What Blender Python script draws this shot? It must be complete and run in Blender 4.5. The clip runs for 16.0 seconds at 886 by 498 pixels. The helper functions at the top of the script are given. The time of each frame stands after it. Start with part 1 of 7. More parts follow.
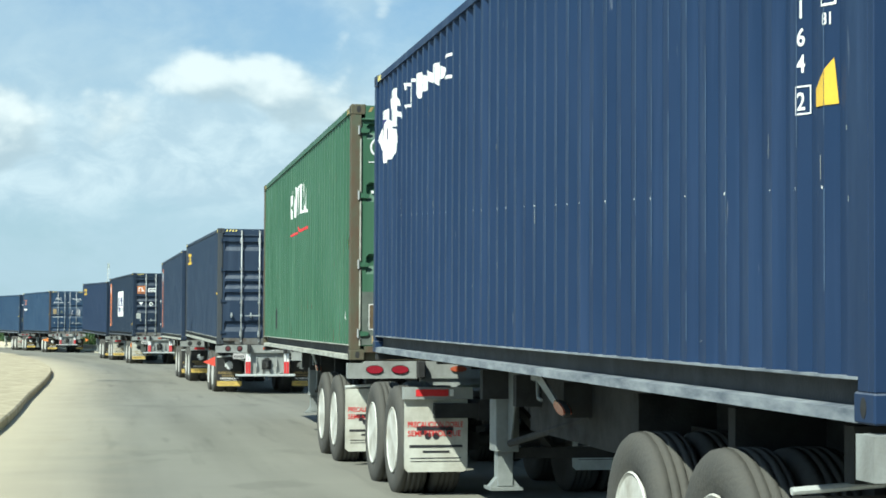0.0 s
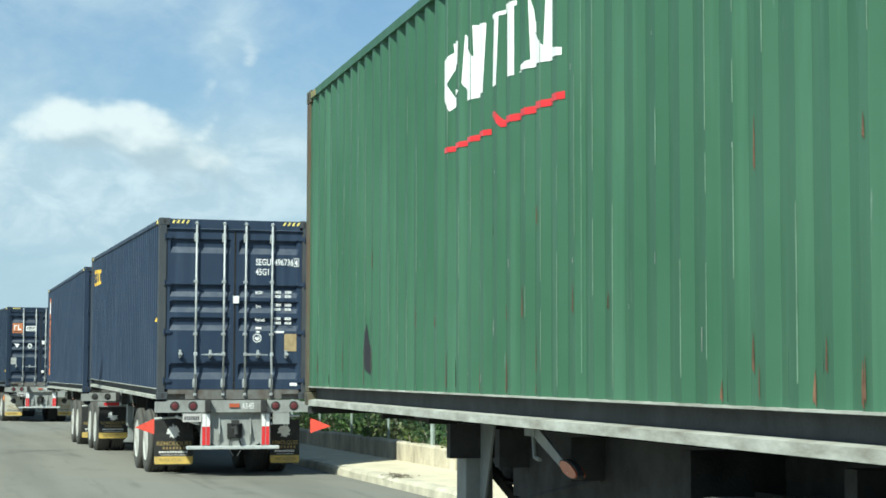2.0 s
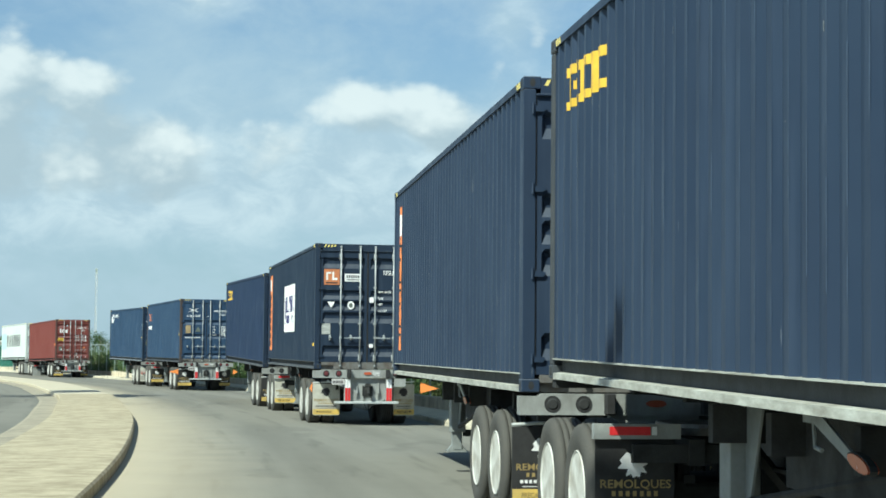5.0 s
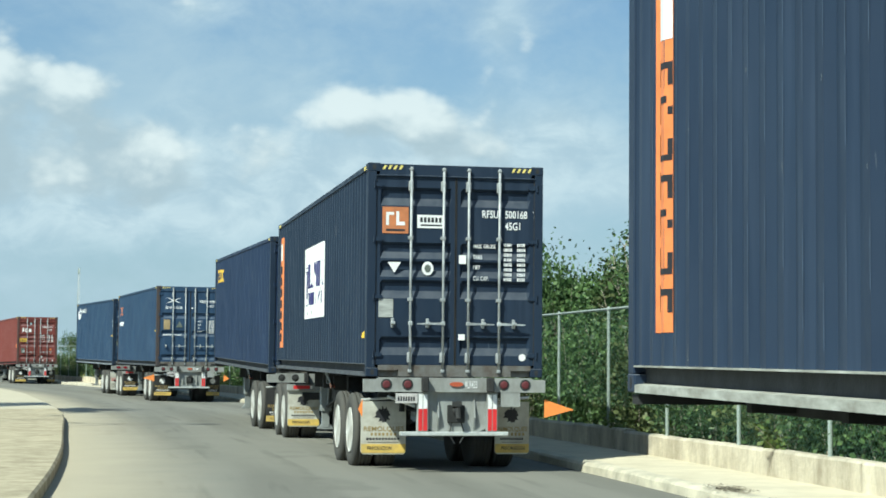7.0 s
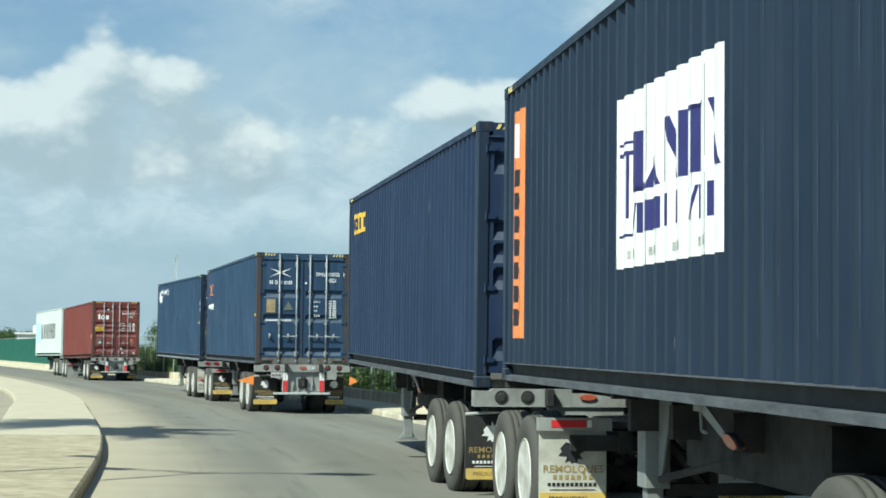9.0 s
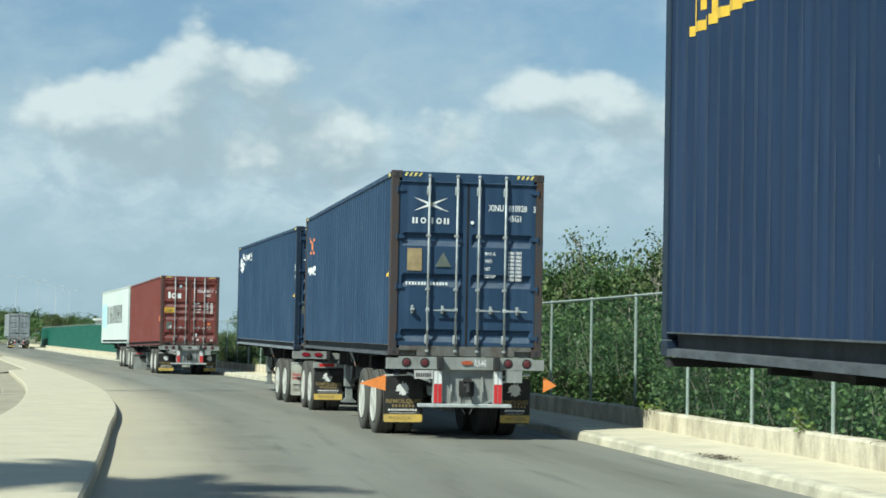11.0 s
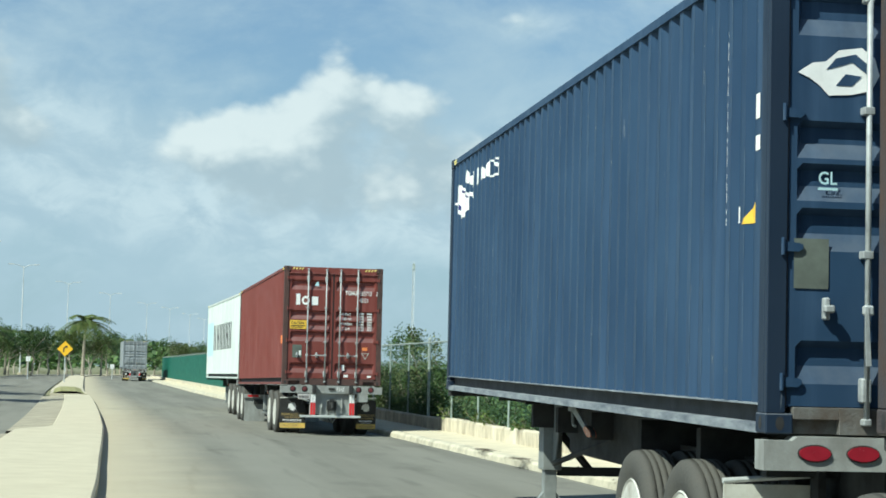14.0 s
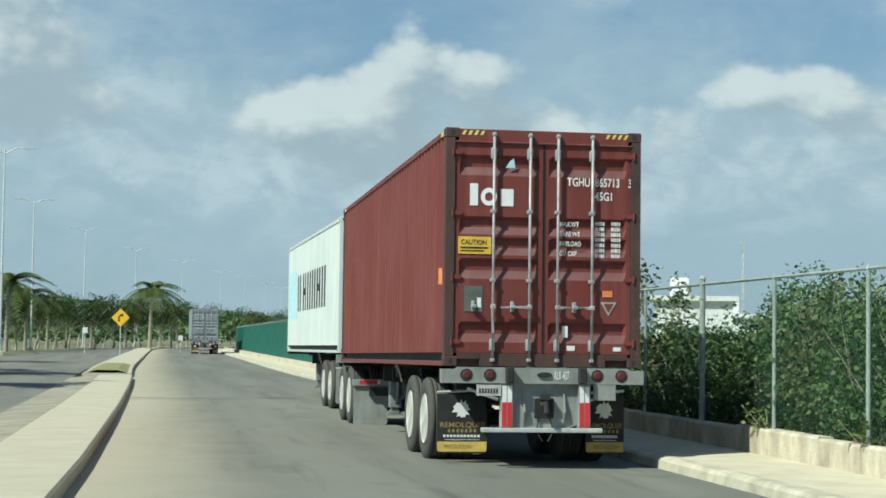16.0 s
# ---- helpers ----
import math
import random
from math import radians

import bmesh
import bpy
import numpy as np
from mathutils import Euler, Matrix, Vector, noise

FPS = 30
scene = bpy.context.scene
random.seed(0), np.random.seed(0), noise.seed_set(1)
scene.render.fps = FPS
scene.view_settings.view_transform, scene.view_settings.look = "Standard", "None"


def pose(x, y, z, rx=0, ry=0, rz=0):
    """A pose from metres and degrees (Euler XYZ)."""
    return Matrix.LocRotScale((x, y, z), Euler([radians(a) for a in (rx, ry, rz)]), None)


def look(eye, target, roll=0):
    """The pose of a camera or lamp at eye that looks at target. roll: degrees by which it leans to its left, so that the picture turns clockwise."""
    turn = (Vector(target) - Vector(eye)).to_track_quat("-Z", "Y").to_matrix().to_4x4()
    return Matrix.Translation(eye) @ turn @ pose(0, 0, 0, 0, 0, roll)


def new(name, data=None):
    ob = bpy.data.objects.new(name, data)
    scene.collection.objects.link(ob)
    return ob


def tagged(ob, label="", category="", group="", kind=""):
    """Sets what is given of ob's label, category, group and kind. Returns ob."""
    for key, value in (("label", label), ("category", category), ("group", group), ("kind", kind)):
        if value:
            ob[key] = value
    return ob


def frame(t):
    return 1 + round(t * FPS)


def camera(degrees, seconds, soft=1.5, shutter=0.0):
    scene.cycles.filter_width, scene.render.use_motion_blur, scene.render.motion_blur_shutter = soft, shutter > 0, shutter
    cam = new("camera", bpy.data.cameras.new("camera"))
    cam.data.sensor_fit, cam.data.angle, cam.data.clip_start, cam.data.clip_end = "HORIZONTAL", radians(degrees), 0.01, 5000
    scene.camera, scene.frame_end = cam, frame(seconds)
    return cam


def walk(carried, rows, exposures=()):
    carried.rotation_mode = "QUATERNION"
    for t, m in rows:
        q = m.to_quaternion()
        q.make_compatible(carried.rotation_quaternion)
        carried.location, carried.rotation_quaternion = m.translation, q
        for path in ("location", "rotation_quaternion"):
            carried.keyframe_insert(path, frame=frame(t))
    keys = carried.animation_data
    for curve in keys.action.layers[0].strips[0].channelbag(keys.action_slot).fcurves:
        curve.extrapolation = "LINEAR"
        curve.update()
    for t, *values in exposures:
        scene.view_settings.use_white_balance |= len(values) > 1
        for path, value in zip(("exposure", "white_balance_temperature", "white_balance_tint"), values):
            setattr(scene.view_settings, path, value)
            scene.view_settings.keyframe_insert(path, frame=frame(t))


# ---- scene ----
cam = camera(28.39, 16.0, soft=1.7)
PATH = [
    (0.0, -0.000, 0.000, 1.621, 92.66, -0.19, 5.79),
    (0.5, -1.251, 3.650, 1.627, 93.15, -0.63, 4.84),
    (1.0, -2.362, 7.334, 1.608, 94.07, -0.39, 2.43),
    (1.5, -3.600, 11.192, 1.572, 94.57, -0.16, 0.74),
    (2.0, -4.760, 15.116, 1.570, 94.27, -0.05, 1.46),
    (2.5, -5.931, 19.123, 1.564, 93.33, 0.14, 2.55),
    (3.0, -7.150, 23.253, 1.587, 93.05, -0.68, 3.35),
    (3.5, -8.334, 27.463, 1.584, 93.13, -1.23, 6.36),
    (4.0, -9.508, 31.630, 1.587, 93.19, -1.22, 8.95),
    (4.2, -9.970, 33.260, 1.586, 93.23, -1.10, 9.70),
    (4.9, -11.560, 38.785, 1.581, 93.53, -0.46, 10.88),
    (5.6, -13.199, 44.170, 1.557, 93.88, -0.39, 10.42),
    (6.3, -15.003, 49.711, 1.504, 94.05, -0.75, 10.19),
    (6.5, -15.551, 51.348, 1.496, 94.05, -0.77, 10.37),
    (7.0, -16.964, 55.539, 1.505, 93.73, -0.48, 10.49),
    (7.5, -18.459, 59.910, 1.510, 93.69, -0.38, 11.04),
    (8.0, -20.026, 64.386, 1.544, 93.87, -0.44, 11.95),
    (8.5, -21.589, 68.668, 1.620, 93.40, -0.46, 12.65),
    (9.0, -23.223, 72.901, 1.641, 93.40, -0.59, 13.68),
    (9.2, -23.893, 74.588, 1.637, 93.36, -0.58, 14.16),
    (9.9, -26.216, 80.479, 1.596, 93.05, -0.32, 15.36),
    (10.6, -28.617, 86.480, 1.553, 92.89, -0.55, 16.12),
    (11.3, -31.227, 92.737, 1.499, 93.51, -1.40, 17.14),
    (11.5, -32.012, 94.573, 1.495, 93.86, -1.57, 17.55),
    (12.0, -34.066, 99.239, 1.486, 94.39, -1.66, 18.14),
    (12.5, -36.226, 104.008, 1.512, 94.64, -1.10, 18.66),
    (13.0, -38.481, 108.730, 1.605, 94.56, -1.01, 19.15),
    (13.5, -40.803, 113.479, 1.618, 94.39, -1.30, 20.00),
    (14.0, -43.218, 118.214, 1.613, 94.05, -1.36, 21.13),
    (14.5, -45.687, 122.908, 1.618, 93.75, -0.62, 22.22),
    (15.0, -48.255, 127.690, 1.591, 93.22, -0.61, 23.02),
    (15.5, -51.002, 132.497, 1.573, 93.04, -1.02, 23.40),
    (16.0, -53.837, 137.332, 1.551, 93.00, -0.81, 23.63),
]
walk(cam, [(t, pose(x, y, z, rx, ry, rz)) for t, x, y, z, rx, ry, rz in PATH], [(0.0, 0.60, 5950, -6), (3.0, 0.47, 5950, -6), (7.0, 0.42, 5950, -6), (8.0, 0.32, 5950, -6), (9.0, 0.36, 5950, -6), (11.5, 0.26, 5950, -6), (13.5, 0.38, 5950, -6), (14.5, 0.34, 5950, -6), (15.0, 0.26, 5950, -6), (16.0, 0.12, 5950, -6)])

# ---------------------------------------------------------------- light
SUN_WAY = Vector((-0.42, -0.907, 0.0)).normalized()
SUN_EL = radians(47)
TO_SUN = (SUN_WAY * math.cos(SUN_EL) + Vector((0, 0, math.sin(SUN_EL)))).normalized()
sun = new("sun", bpy.data.lights.new("sun", "SUN"))
sun.data.energy, sun.data.angle, sun.data.color = 5.0, radians(0.53), (1.0, 0.94, 0.84)
sun.matrix_world = look(TO_SUN * 60, (0, 0, 0))

world = bpy.data.worlds.new("sky")
scene.world = world
world.use_nodes = True
WT = world.node_tree
WT.nodes.clear()


def wmath(op, a, b=None, clamp=False):
    n = WT.nodes.new("ShaderNodeMath")
    n.operation, n.use_clamp = op, clamp
    for i, v in enumerate((a, b)):
        if v is None:
            continue
        if isinstance(v, (int, float)):
            n.inputs[i].default_value = v
        else:
            WT.links.new(v, n.inputs[i])
    return n.outputs[0]


sky = WT.nodes.new("ShaderNodeTexSky")
sky.sky_type, sky.sun_disc = "NISHITA", False
sky.sun_elevation, sky.sun_rotation = SUN_EL, math.atan2(SUN_WAY.x, SUN_WAY.y)
sky.air_density, sky.dust_density, sky.ozone_density = 1.0, 0.6, 3.0
coords = WT.nodes.new("ShaderNodeTexCoord")
split = WT.nodes.new("ShaderNodeSeparateXYZ")
WT.links.new(coords.outputs["Generated"], split.inputs[0])
sx, sy, sz = split.outputs
azim = wmath("MULTIPLY", wmath("ARCTAN2", wmath("MULTIPLY", sx, -1.0), sy), 57.2958)
elev = wmath("MULTIPLY", wmath("ARCSINE", sz), 57.2958)
plane = WT.nodes.new("ShaderNodeCombineXYZ")
WT.links.new(wmath("MULTIPLY", azim, 0.1), plane.inputs[0])
WT.links.new(wmath("MULTIPLY", elev, 0.16), plane.inputs[1])


def wnoise(scale, detail, rough, distort=0.0):
    n = WT.nodes.new("ShaderNodeTexNoise")
    n.inputs["Scale"].default_value, n.inputs["Detail"].default_value = scale, detail
    n.inputs["Roughness"].default_value, n.inputs["Distortion"].default_value = rough, distort
    WT.links.new(plane.outputs[0], n.inputs["Vector"])
    return n.outputs[0]


# heaped clouds and thin sheets: azimuth and elevation in degrees, half width, half height, weight
HEAPS = [
    (24.9, 9.2, 1.3, 1.5, 0.95), (27.2, 7.6, 2.2, 1.5, 0.8), (22.4, 8.6, 1.4, 1.3, 0.85), (29.6, 7.3, 1.6, 1.1, 0.55), (25.2, 6.0, 5.0, 1.7, 0.75), (20.2, 6.2, 2.0, 1.4, 0.65), (20.0, 7.4, 0.8, 0.7, 0.4),
    (38.4, 10.2, 2.4, 2.8, 0.95), (36.9, 7.8, 2.8, 2.2, 0.8), (34.6, 7.6, 0.8, 0.6, 0.45), (16.6, 7.0, 1.6, 1.2, 0.65), (13.9, 8.3, 1.5, 1.1, 0.9), (11.4, 8.2, 1.6, 1.2, 0.85), (9.4, 6.8, 2.4, 1.3, 0.75),
    (9.0, 9.4, 0.7, 1.1, 0.5), (7.8, 10.8, 0.6, 1.0, 0.45), (-3.4, 9.0, 2.0, 1.6, 0.95), (-5.8, 7.6, 2.8, 1.7, 0.9), (-9.5, 8.6, 2.6, 2.0, 0.85), (18.6, 11.5, 1.3, 0.5, 0.5),
    (52.0, 13.0, 6.0, 4.0, 0.9), (84.0, 18.0, 9.0, 6.0, 0.9), (-34.0, 15.0, 9.0, 5.0, 0.9), (130.0, 25.0, 14.0, 7.0, 0.9), (-92.0, 22.0, 12.0, 6.0, 0.9), (-150.0, 24.0, 11.0, 6.0, 0.9),
]
SHEETS = [
    (18.4, 11.4, 1.9, 0.6, 0.75), (8.6, 10.8, 1.2, 1.9, 0.5), (15.4, 5.4, 5.5, 1.6, 0.75), (10.5, 6.4, 4.2, 1.8, 0.75), (25.0, 5.6, 7.5, 2.2, 1.15), (36.0, 6.8, 4.6, 2.8, 0.85), (12.0, 6.2, 5.5, 2.0, 0.5),
    (3.0, 5.8, 4.0, 1.6, 0.7), (6.4, 7.6, 1.7, 1.2, 0.5), (29.0, 12.8, 5.0, 0.6, 0.45), (13.2, 12.4, 3.0, 0.7, 0.5), (0.5, 9.0, 2.5, 0.7, 0.3), (60.0, 9.0, 14.0, 4.0, 0.5), (-24.0, 8.0, 10.0, 4.0, 0.5),
]


def shifted(up, across):
    """Azimuth and elevation raised and turned by the given degrees, and a vector of both for textures."""
    e2, a2 = wmath("ADD", elev, up), wmath("ADD", azim, across)
    vec = WT.nodes.new("ShaderNodeCombineXYZ")
    WT.links.new(wmath("MULTIPLY", a2, 0.1), vec.inputs[0])
    WT.links.new(wmath("MULTIPLY", e2, 0.14), vec.inputs[1])
    return a2, e2, vec.outputs[0]


def cloud_noise(vec, scale, detail, rough, distort):
    n = WT.nodes.new("ShaderNodeTexNoise")
    n.inputs["Scale"].default_value, n.inputs["Detail"].default_value = scale, detail
    n.inputs["Roughness"].default_value, n.inputs["Distortion"].default_value = rough, distort
    WT.links.new(vec, n.inputs["Vector"])
    return wmath("SUBTRACT", n.outputs[0], 0.5)


def billow(vec, scale):
    """Rounded puffs, highest in the middle of each cell."""
    n = WT.nodes.new("ShaderNodeTexVoronoi")
    n.feature = "SMOOTH_F1"
    n.inputs["Scale"].default_value, n.inputs["Smoothness"].default_value = scale, 0.35
    n.inputs["Detail"].default_value, n.inputs["Roughness"].default_value = 2.0, 0.55
    WT.links.new(vec, n.inputs["Vector"])
    return wmath("SUBTRACT", 0.42, n.outputs["Distance"])


def summed(banks, a2, e2):
    total = None
    for a, e, w, h, k in banks:
        da = wmath("DIVIDE", wmath("SUBTRACT", a2, a), w)
        de = wmath("DIVIDE", wmath("SUBTRACT", e2, e), h)
        r2 = wmath("ADD", wmath("MULTIPLY", da, da), wmath("MULTIPLY", de, de))
        g = wmath("MULTIPLY", wmath("POWER", 2.718, wmath("MULTIPLY", r2, -1.0)), k)
        total = g if total is None else wmath("ADD", total, g)
    return total


def heap_density(up, across):
    """How thick the heaped cloud is in a direction raised and turned by the given degrees."""
    a2, e2, vec = shifted(up, across)
    puffs = wmath("ADD", wmath("MULTIPLY", billow(vec, 6.5), 0.6), wmath("MULTIPLY", cloud_noise(vec, 5.0, 9, 0.62, 0.3), 1.0))
    return wmath("ADD", wmath("MULTIPLY", wmath("MINIMUM", summed(HEAPS, a2, e2), 1.3), 1.75), puffs)


def stepped(v, lo, hi, a=0.0, b=1.0):
    n = WT.nodes.new("ShaderNodeMapRange")
    n.interpolation_type = "SMOOTHSTEP"
    WT.links.new(v, n.inputs[0])
    for i, q in enumerate((lo, hi, a, b)):
        n.inputs[i + 1].default_value = q
    return n.outputs[0]


dens = heap_density(0.0, 0.0)
wisp = wnoise(5.0, 6, 0.6, 0.4)
heap_mask = stepped(dens, 0.40, 1.15)
a0, e0, v0 = shifted(0.0, 0.0)
sheet = wmath("ADD", summed(SHEETS, a0, e0), wmath("ADD", wmath("MULTIPLY", cloud_noise(v0, 1.9, 9, 0.62, 0.6), 1.3), wmath("MULTIPLY", cloud_noise(v0, 0.6, 3, 0.5, 0.0), 0.5)))
sheet_mask = stepped(sheet, 0.0, 1.0, 0.0, 0.88)
# crests towards the light are white, thick middles and undersides grey
crest = wmath("ADD", wmath("MULTIPLY", wmath("SUBTRACT", dens, heap_density(0.45, 0.35)), 0.6), wmath("MULTIPLY", wmath("SUBTRACT", dens, heap_density(1.5, 0.8)), 0.55))
shade = stepped(wmath("ADD", crest, wmath("MULTIPLY", wmath("SUBTRACT", wisp, 0.5), 0.45)), -0.22, 1.05)
cloud = WT.nodes.new("ShaderNodeMix")
cloud.data_type = "RGBA"
cloud.inputs["A"].default_value, cloud.inputs["B"].default_value = (0.36, 0.415, 0.465, 1), (0.655, 0.66, 0.665, 1)
WT.links.new(shade, cloud.inputs["Factor"])
thin = WT.nodes.new("ShaderNodeMix")
thin.data_type = "RGBA"
thin.inputs["A"].default_value, thin.inputs["B"].default_value = (0.385, 0.455, 0.525, 1), (0.53, 0.58, 0.625, 1)
WT.links.new(stepped(wisp, 0.35, 0.7), thin.inputs["Factor"])
dim = WT.nodes.new("ShaderNodeMix")
dim.data_type, dim.blend_type = "RGBA", "MULTIPLY"
dim.inputs["Factor"].default_value, dim.inputs["B"].default_value = 1.0, (0.068, 0.074, 0.082, 1)
WT.links.new(sky.outputs[0], dim.inputs["A"])
# sea haze towards the horizon
haze = WT.nodes.new("ShaderNodeMix")
haze.data_type = "RGBA"
haze.inputs["B"].default_value = (0.30, 0.385, 0.445, 1)
WT.links.new(dim.outputs["Result"], haze.inputs["A"])
hz = WT.nodes.new("ShaderNodeMapRange")
WT.links.new(elev, hz.inputs[0])
for i, v in enumerate((0.0, 14.0, 0.88, 0.12)):
    hz.inputs[i + 1].default_value = v
WT.links.new(hz.outputs[0], haze.inputs["Factor"])
# a thin uneven veil of grey cloud, thickest low down
veil = WT.nodes.new("ShaderNodeMapRange")
veil.interpolation_type = "SMOOTHSTEP"
WT.links.new(wmath("SUBTRACT", wmath("ADD", wnoise(1.1, 7, 0.6, 0.3), wmath("MULTIPLY", wisp, 0.25)), wmath("MULTIPLY", elev, 0.012)), veil.inputs[0])
for i, v in enumerate((0.36, 0.68, 0.08, 0.70)):
    veil.inputs[i + 1].default_value = v
soft = WT.nodes.new("ShaderNodeMix")
soft.data_type = "RGBA"
soft.inputs["B"].default_value = (0.385, 0.46, 0.535, 1)
WT.links.new(haze.outputs["Result"], soft.inputs["A"])
WT.links.new(veil.outputs[0], soft.inputs["Factor"])
layers = soft.outputs["Result"]
for tone, how_much in ((thin, sheet_mask), (cloud, wmath("MULTIPLY", heap_mask, 0.90))):
    both = WT.nodes.new("ShaderNodeMix")
    both.data_type = "RGBA"
    WT.links.new(layers, both.inputs["A"])
    WT.links.new(tone.outputs["Result"], both.inputs["B"])
    WT.links.new(how_much, both.inputs["Factor"])
    layers = both.outputs["Result"]
back = WT.nodes.new("ShaderNodeBackground")
back.inputs[1].default_value = 1.0
WT.links.new(layers, back.inputs[0])
WT.links.new(back.outputs[0], WT.nodes.new("ShaderNodeOutputWorld").inputs[0])

# ---------------------------------------------------------------- materials
def mat(name, base, rough=0.6, metal=0.0, vary=0.25, scale=4.0, stretch=(1, 1, 1), bump=0.0, bump_scale=60.0, tint=None, random_tone=0.0, spec=0.5):
    m = bpy.data.materials.new(name)
    m.use_nodes = True
    t = m.node_tree
    p = t.nodes["Principled BSDF"]
    p.inputs["Roughness"].default_value, p.inputs["Metallic"].default_value = rough, metal
    p.inputs["Specular IOR Level"].default_value = spec
    co = t.nodes.new("ShaderNodeTexCoord")
    mp = t.nodes.new("ShaderNodeMapping")
    mp.inputs["Scale"].default_value = stretch
    t.links.new(co.outputs["Object"], mp.inputs[0])
    n1 = t.nodes.new("ShaderNodeTexNoise")
    n1.inputs["Scale"].default_value, n1.inputs["Detail"].default_value, n1.inputs["Roughness"].default_value = scale, 8, 0.65
    t.links.new(mp.outputs[0], n1.inputs[0])
    mix = t.nodes.new("ShaderNodeMix")
    mix.data_type = "RGBA"
    other = tint or [c * (1 - vary) for c in base]
    mix.inputs["A"].default_value = (*[min(1, c * (1 + vary * 0.6)) for c in base], 1)
    mix.inputs["B"].default_value = (*other, 1)
    ramp = t.nodes.new("ShaderNodeMapRange")
    ramp.inputs[1].default_value, ramp.inputs[2].default_value = 0.32, 0.68
    t.links.new(n1.outputs[0], ramp.inputs[0])
    t.links.new(ramp.outputs[0], mix.inputs["Factor"])
    col = mix.outputs["Result"]
    if random_tone:
        info = t.nodes.new("ShaderNodeObjectInfo")
        hsv = t.nodes.new("ShaderNodeHueSaturation")
        mr = t.nodes.new("ShaderNodeMapRange")
        mr.inputs[3].default_value, mr.inputs[4].default_value = 1 - random_tone, 1 + random_tone
        t.links.new(info.outputs["Random"], mr.inputs[0])
        t.links.new(mr.outputs[0], hsv.inputs["Value"])
        t.links.new(col, hsv.inputs["Color"])
        col = hsv.outputs[0]
    t.links.new(col, p.inputs["Base Color"])
    rr = t.nodes.new("ShaderNodeMapRange")
    rr.inputs[3].default_value, rr.inputs[4].default_value = max(0.05, rough - 0.12), min(1, rough + 0.12)
    t.links.new(n1.outputs[0], rr.inputs[0])
    t.links.new(rr.outputs[0], p.inputs["Roughness"])
    if bump:
        n2 = t.nodes.new("ShaderNodeTexNoise")
        n2.inputs["Scale"].default_value, n2.inputs["Detail"].default_value = bump_scale, 5
        t.links.new(co.outputs["Object"], n2.inputs[0])
        b = t.nodes.new("ShaderNodeBump")
        b.inputs["Strength"].default_value, b.inputs["Distance"].default_value = bump, 0.02
        t.links.new(n2.outputs[0], b.inputs["Height"])
        t.links.new(b.outputs[0], p.inputs["Normal"])
    return m


def paint(name, base, faded, rust=0.5, rough=0.5):
    """Weathered container paint: chalky fading, run marks down the sheet, scuffs and rust blooms."""
    m = bpy.data.materials.new(name)
    m.use_nodes = True
    t = m.node_tree
    p = t.nodes["Principled BSDF"]
    p.inputs["Specular IOR Level"].default_value = 0.35
    co = t.nodes.new("ShaderNodeTexCoord")

    def noise_of(scale, stretch, detail=7, rough_=0.6):
        mp = t.nodes.new("ShaderNodeMapping")
        mp.inputs["Scale"].default_value = stretch
        t.links.new(co.outputs["Object"], mp.inputs[0])
        n = t.nodes.new("ShaderNodeTexNoise")
        n.inputs["Scale"].default_value, n.inputs["Detail"].default_value, n.inputs["Roughness"].default_value = scale, detail, rough_
        t.links.new(mp.outputs[0], n.inputs[0])
        return n.outputs[0]

    def ranged(v, lo, hi, a=0.0, b=1.0):
        r = t.nodes.new("ShaderNodeMapRange")
        for i, q in enumerate((lo, hi, a, b)):
            r.inputs[i + 1].default_value = q
        t.links.new(v, r.inputs[0])
        return r.outputs[0]

    def blend(f, a, b):
        x = t.nodes.new("ShaderNodeMix")
        x.data_type = "RGBA"
        t.links.new(f, x.inputs["Factor"])
        for k, v in (("A", a), ("B", b)):
            if isinstance(v, tuple):
                x.inputs[k].default_value = (*v, 1)
            else:
                t.links.new(v, x.inputs[k])
        return x.outputs["Result"]

    c = blend(ranged(noise_of(0.7, (1, 1, 1)), 0.35, 0.7), base, faded)
    c = blend(ranged(noise_of(2.0, (3, 3, 0.12)), 0.52, 0.8, 0, 0.55), c, tuple(min(1, q * 1.5 + 0.02) for q in faded))
    c = blend(ranged(noise_of(6.0, (3, 3, 0.25)), 0.70, 0.78, 0, 0.5), c, (0.42, 0.45, 0.47))
    rm = ranged(noise_of(1.3, (1.6, 1.6, 0.5), 9, 0.7), 0.74 - 0.1 * rust, 0.80 - 0.08 * rust, 0, min(1, 0.55 + rust * 0.4))
    c = blend(rm, c, (0.13, 0.06, 0.028))
    # light caught by upward slopes, with some dust, is put into the colour
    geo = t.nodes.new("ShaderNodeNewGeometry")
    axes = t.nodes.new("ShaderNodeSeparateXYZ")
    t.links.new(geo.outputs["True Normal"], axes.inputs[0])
    ledge_tone = t.nodes.new("ShaderNodeMath")
    ledge_tone.operation = "MULTIPLY"
    t.links.new(ranged(axes.outputs[2], 0.12, 0.6, 0, 0.34), ledge_tone.inputs[0])
    t.links.new(ranged(noise_of(5.0, (1, 1, 1)), 0.3, 0.6, 0.35, 1.0), ledge_tone.inputs[1])
    c = blend(ledge_tone.outputs[0], c, (0.23, 0.24, 0.245))
    t.links.new(c, p.inputs["Base Color"])
    t.links.new(ranged(noise_of(3.0, (1, 1, 0.4)), 0.3, 0.7, rough - 0.08, rough + 0.15), p.inputs["Roughness"])
    b = t.nodes.new("ShaderNodeBump")
    b.inputs["Strength"].default_value, b.inputs["Distance"].default_value = 0.25, 0.02
    t.links.new(noise_of(2.4, (1, 1, 0.7), 3), b.inputs["Height"])
    t.links.new(b.outputs[0], p.inputs["Normal"])
    return m


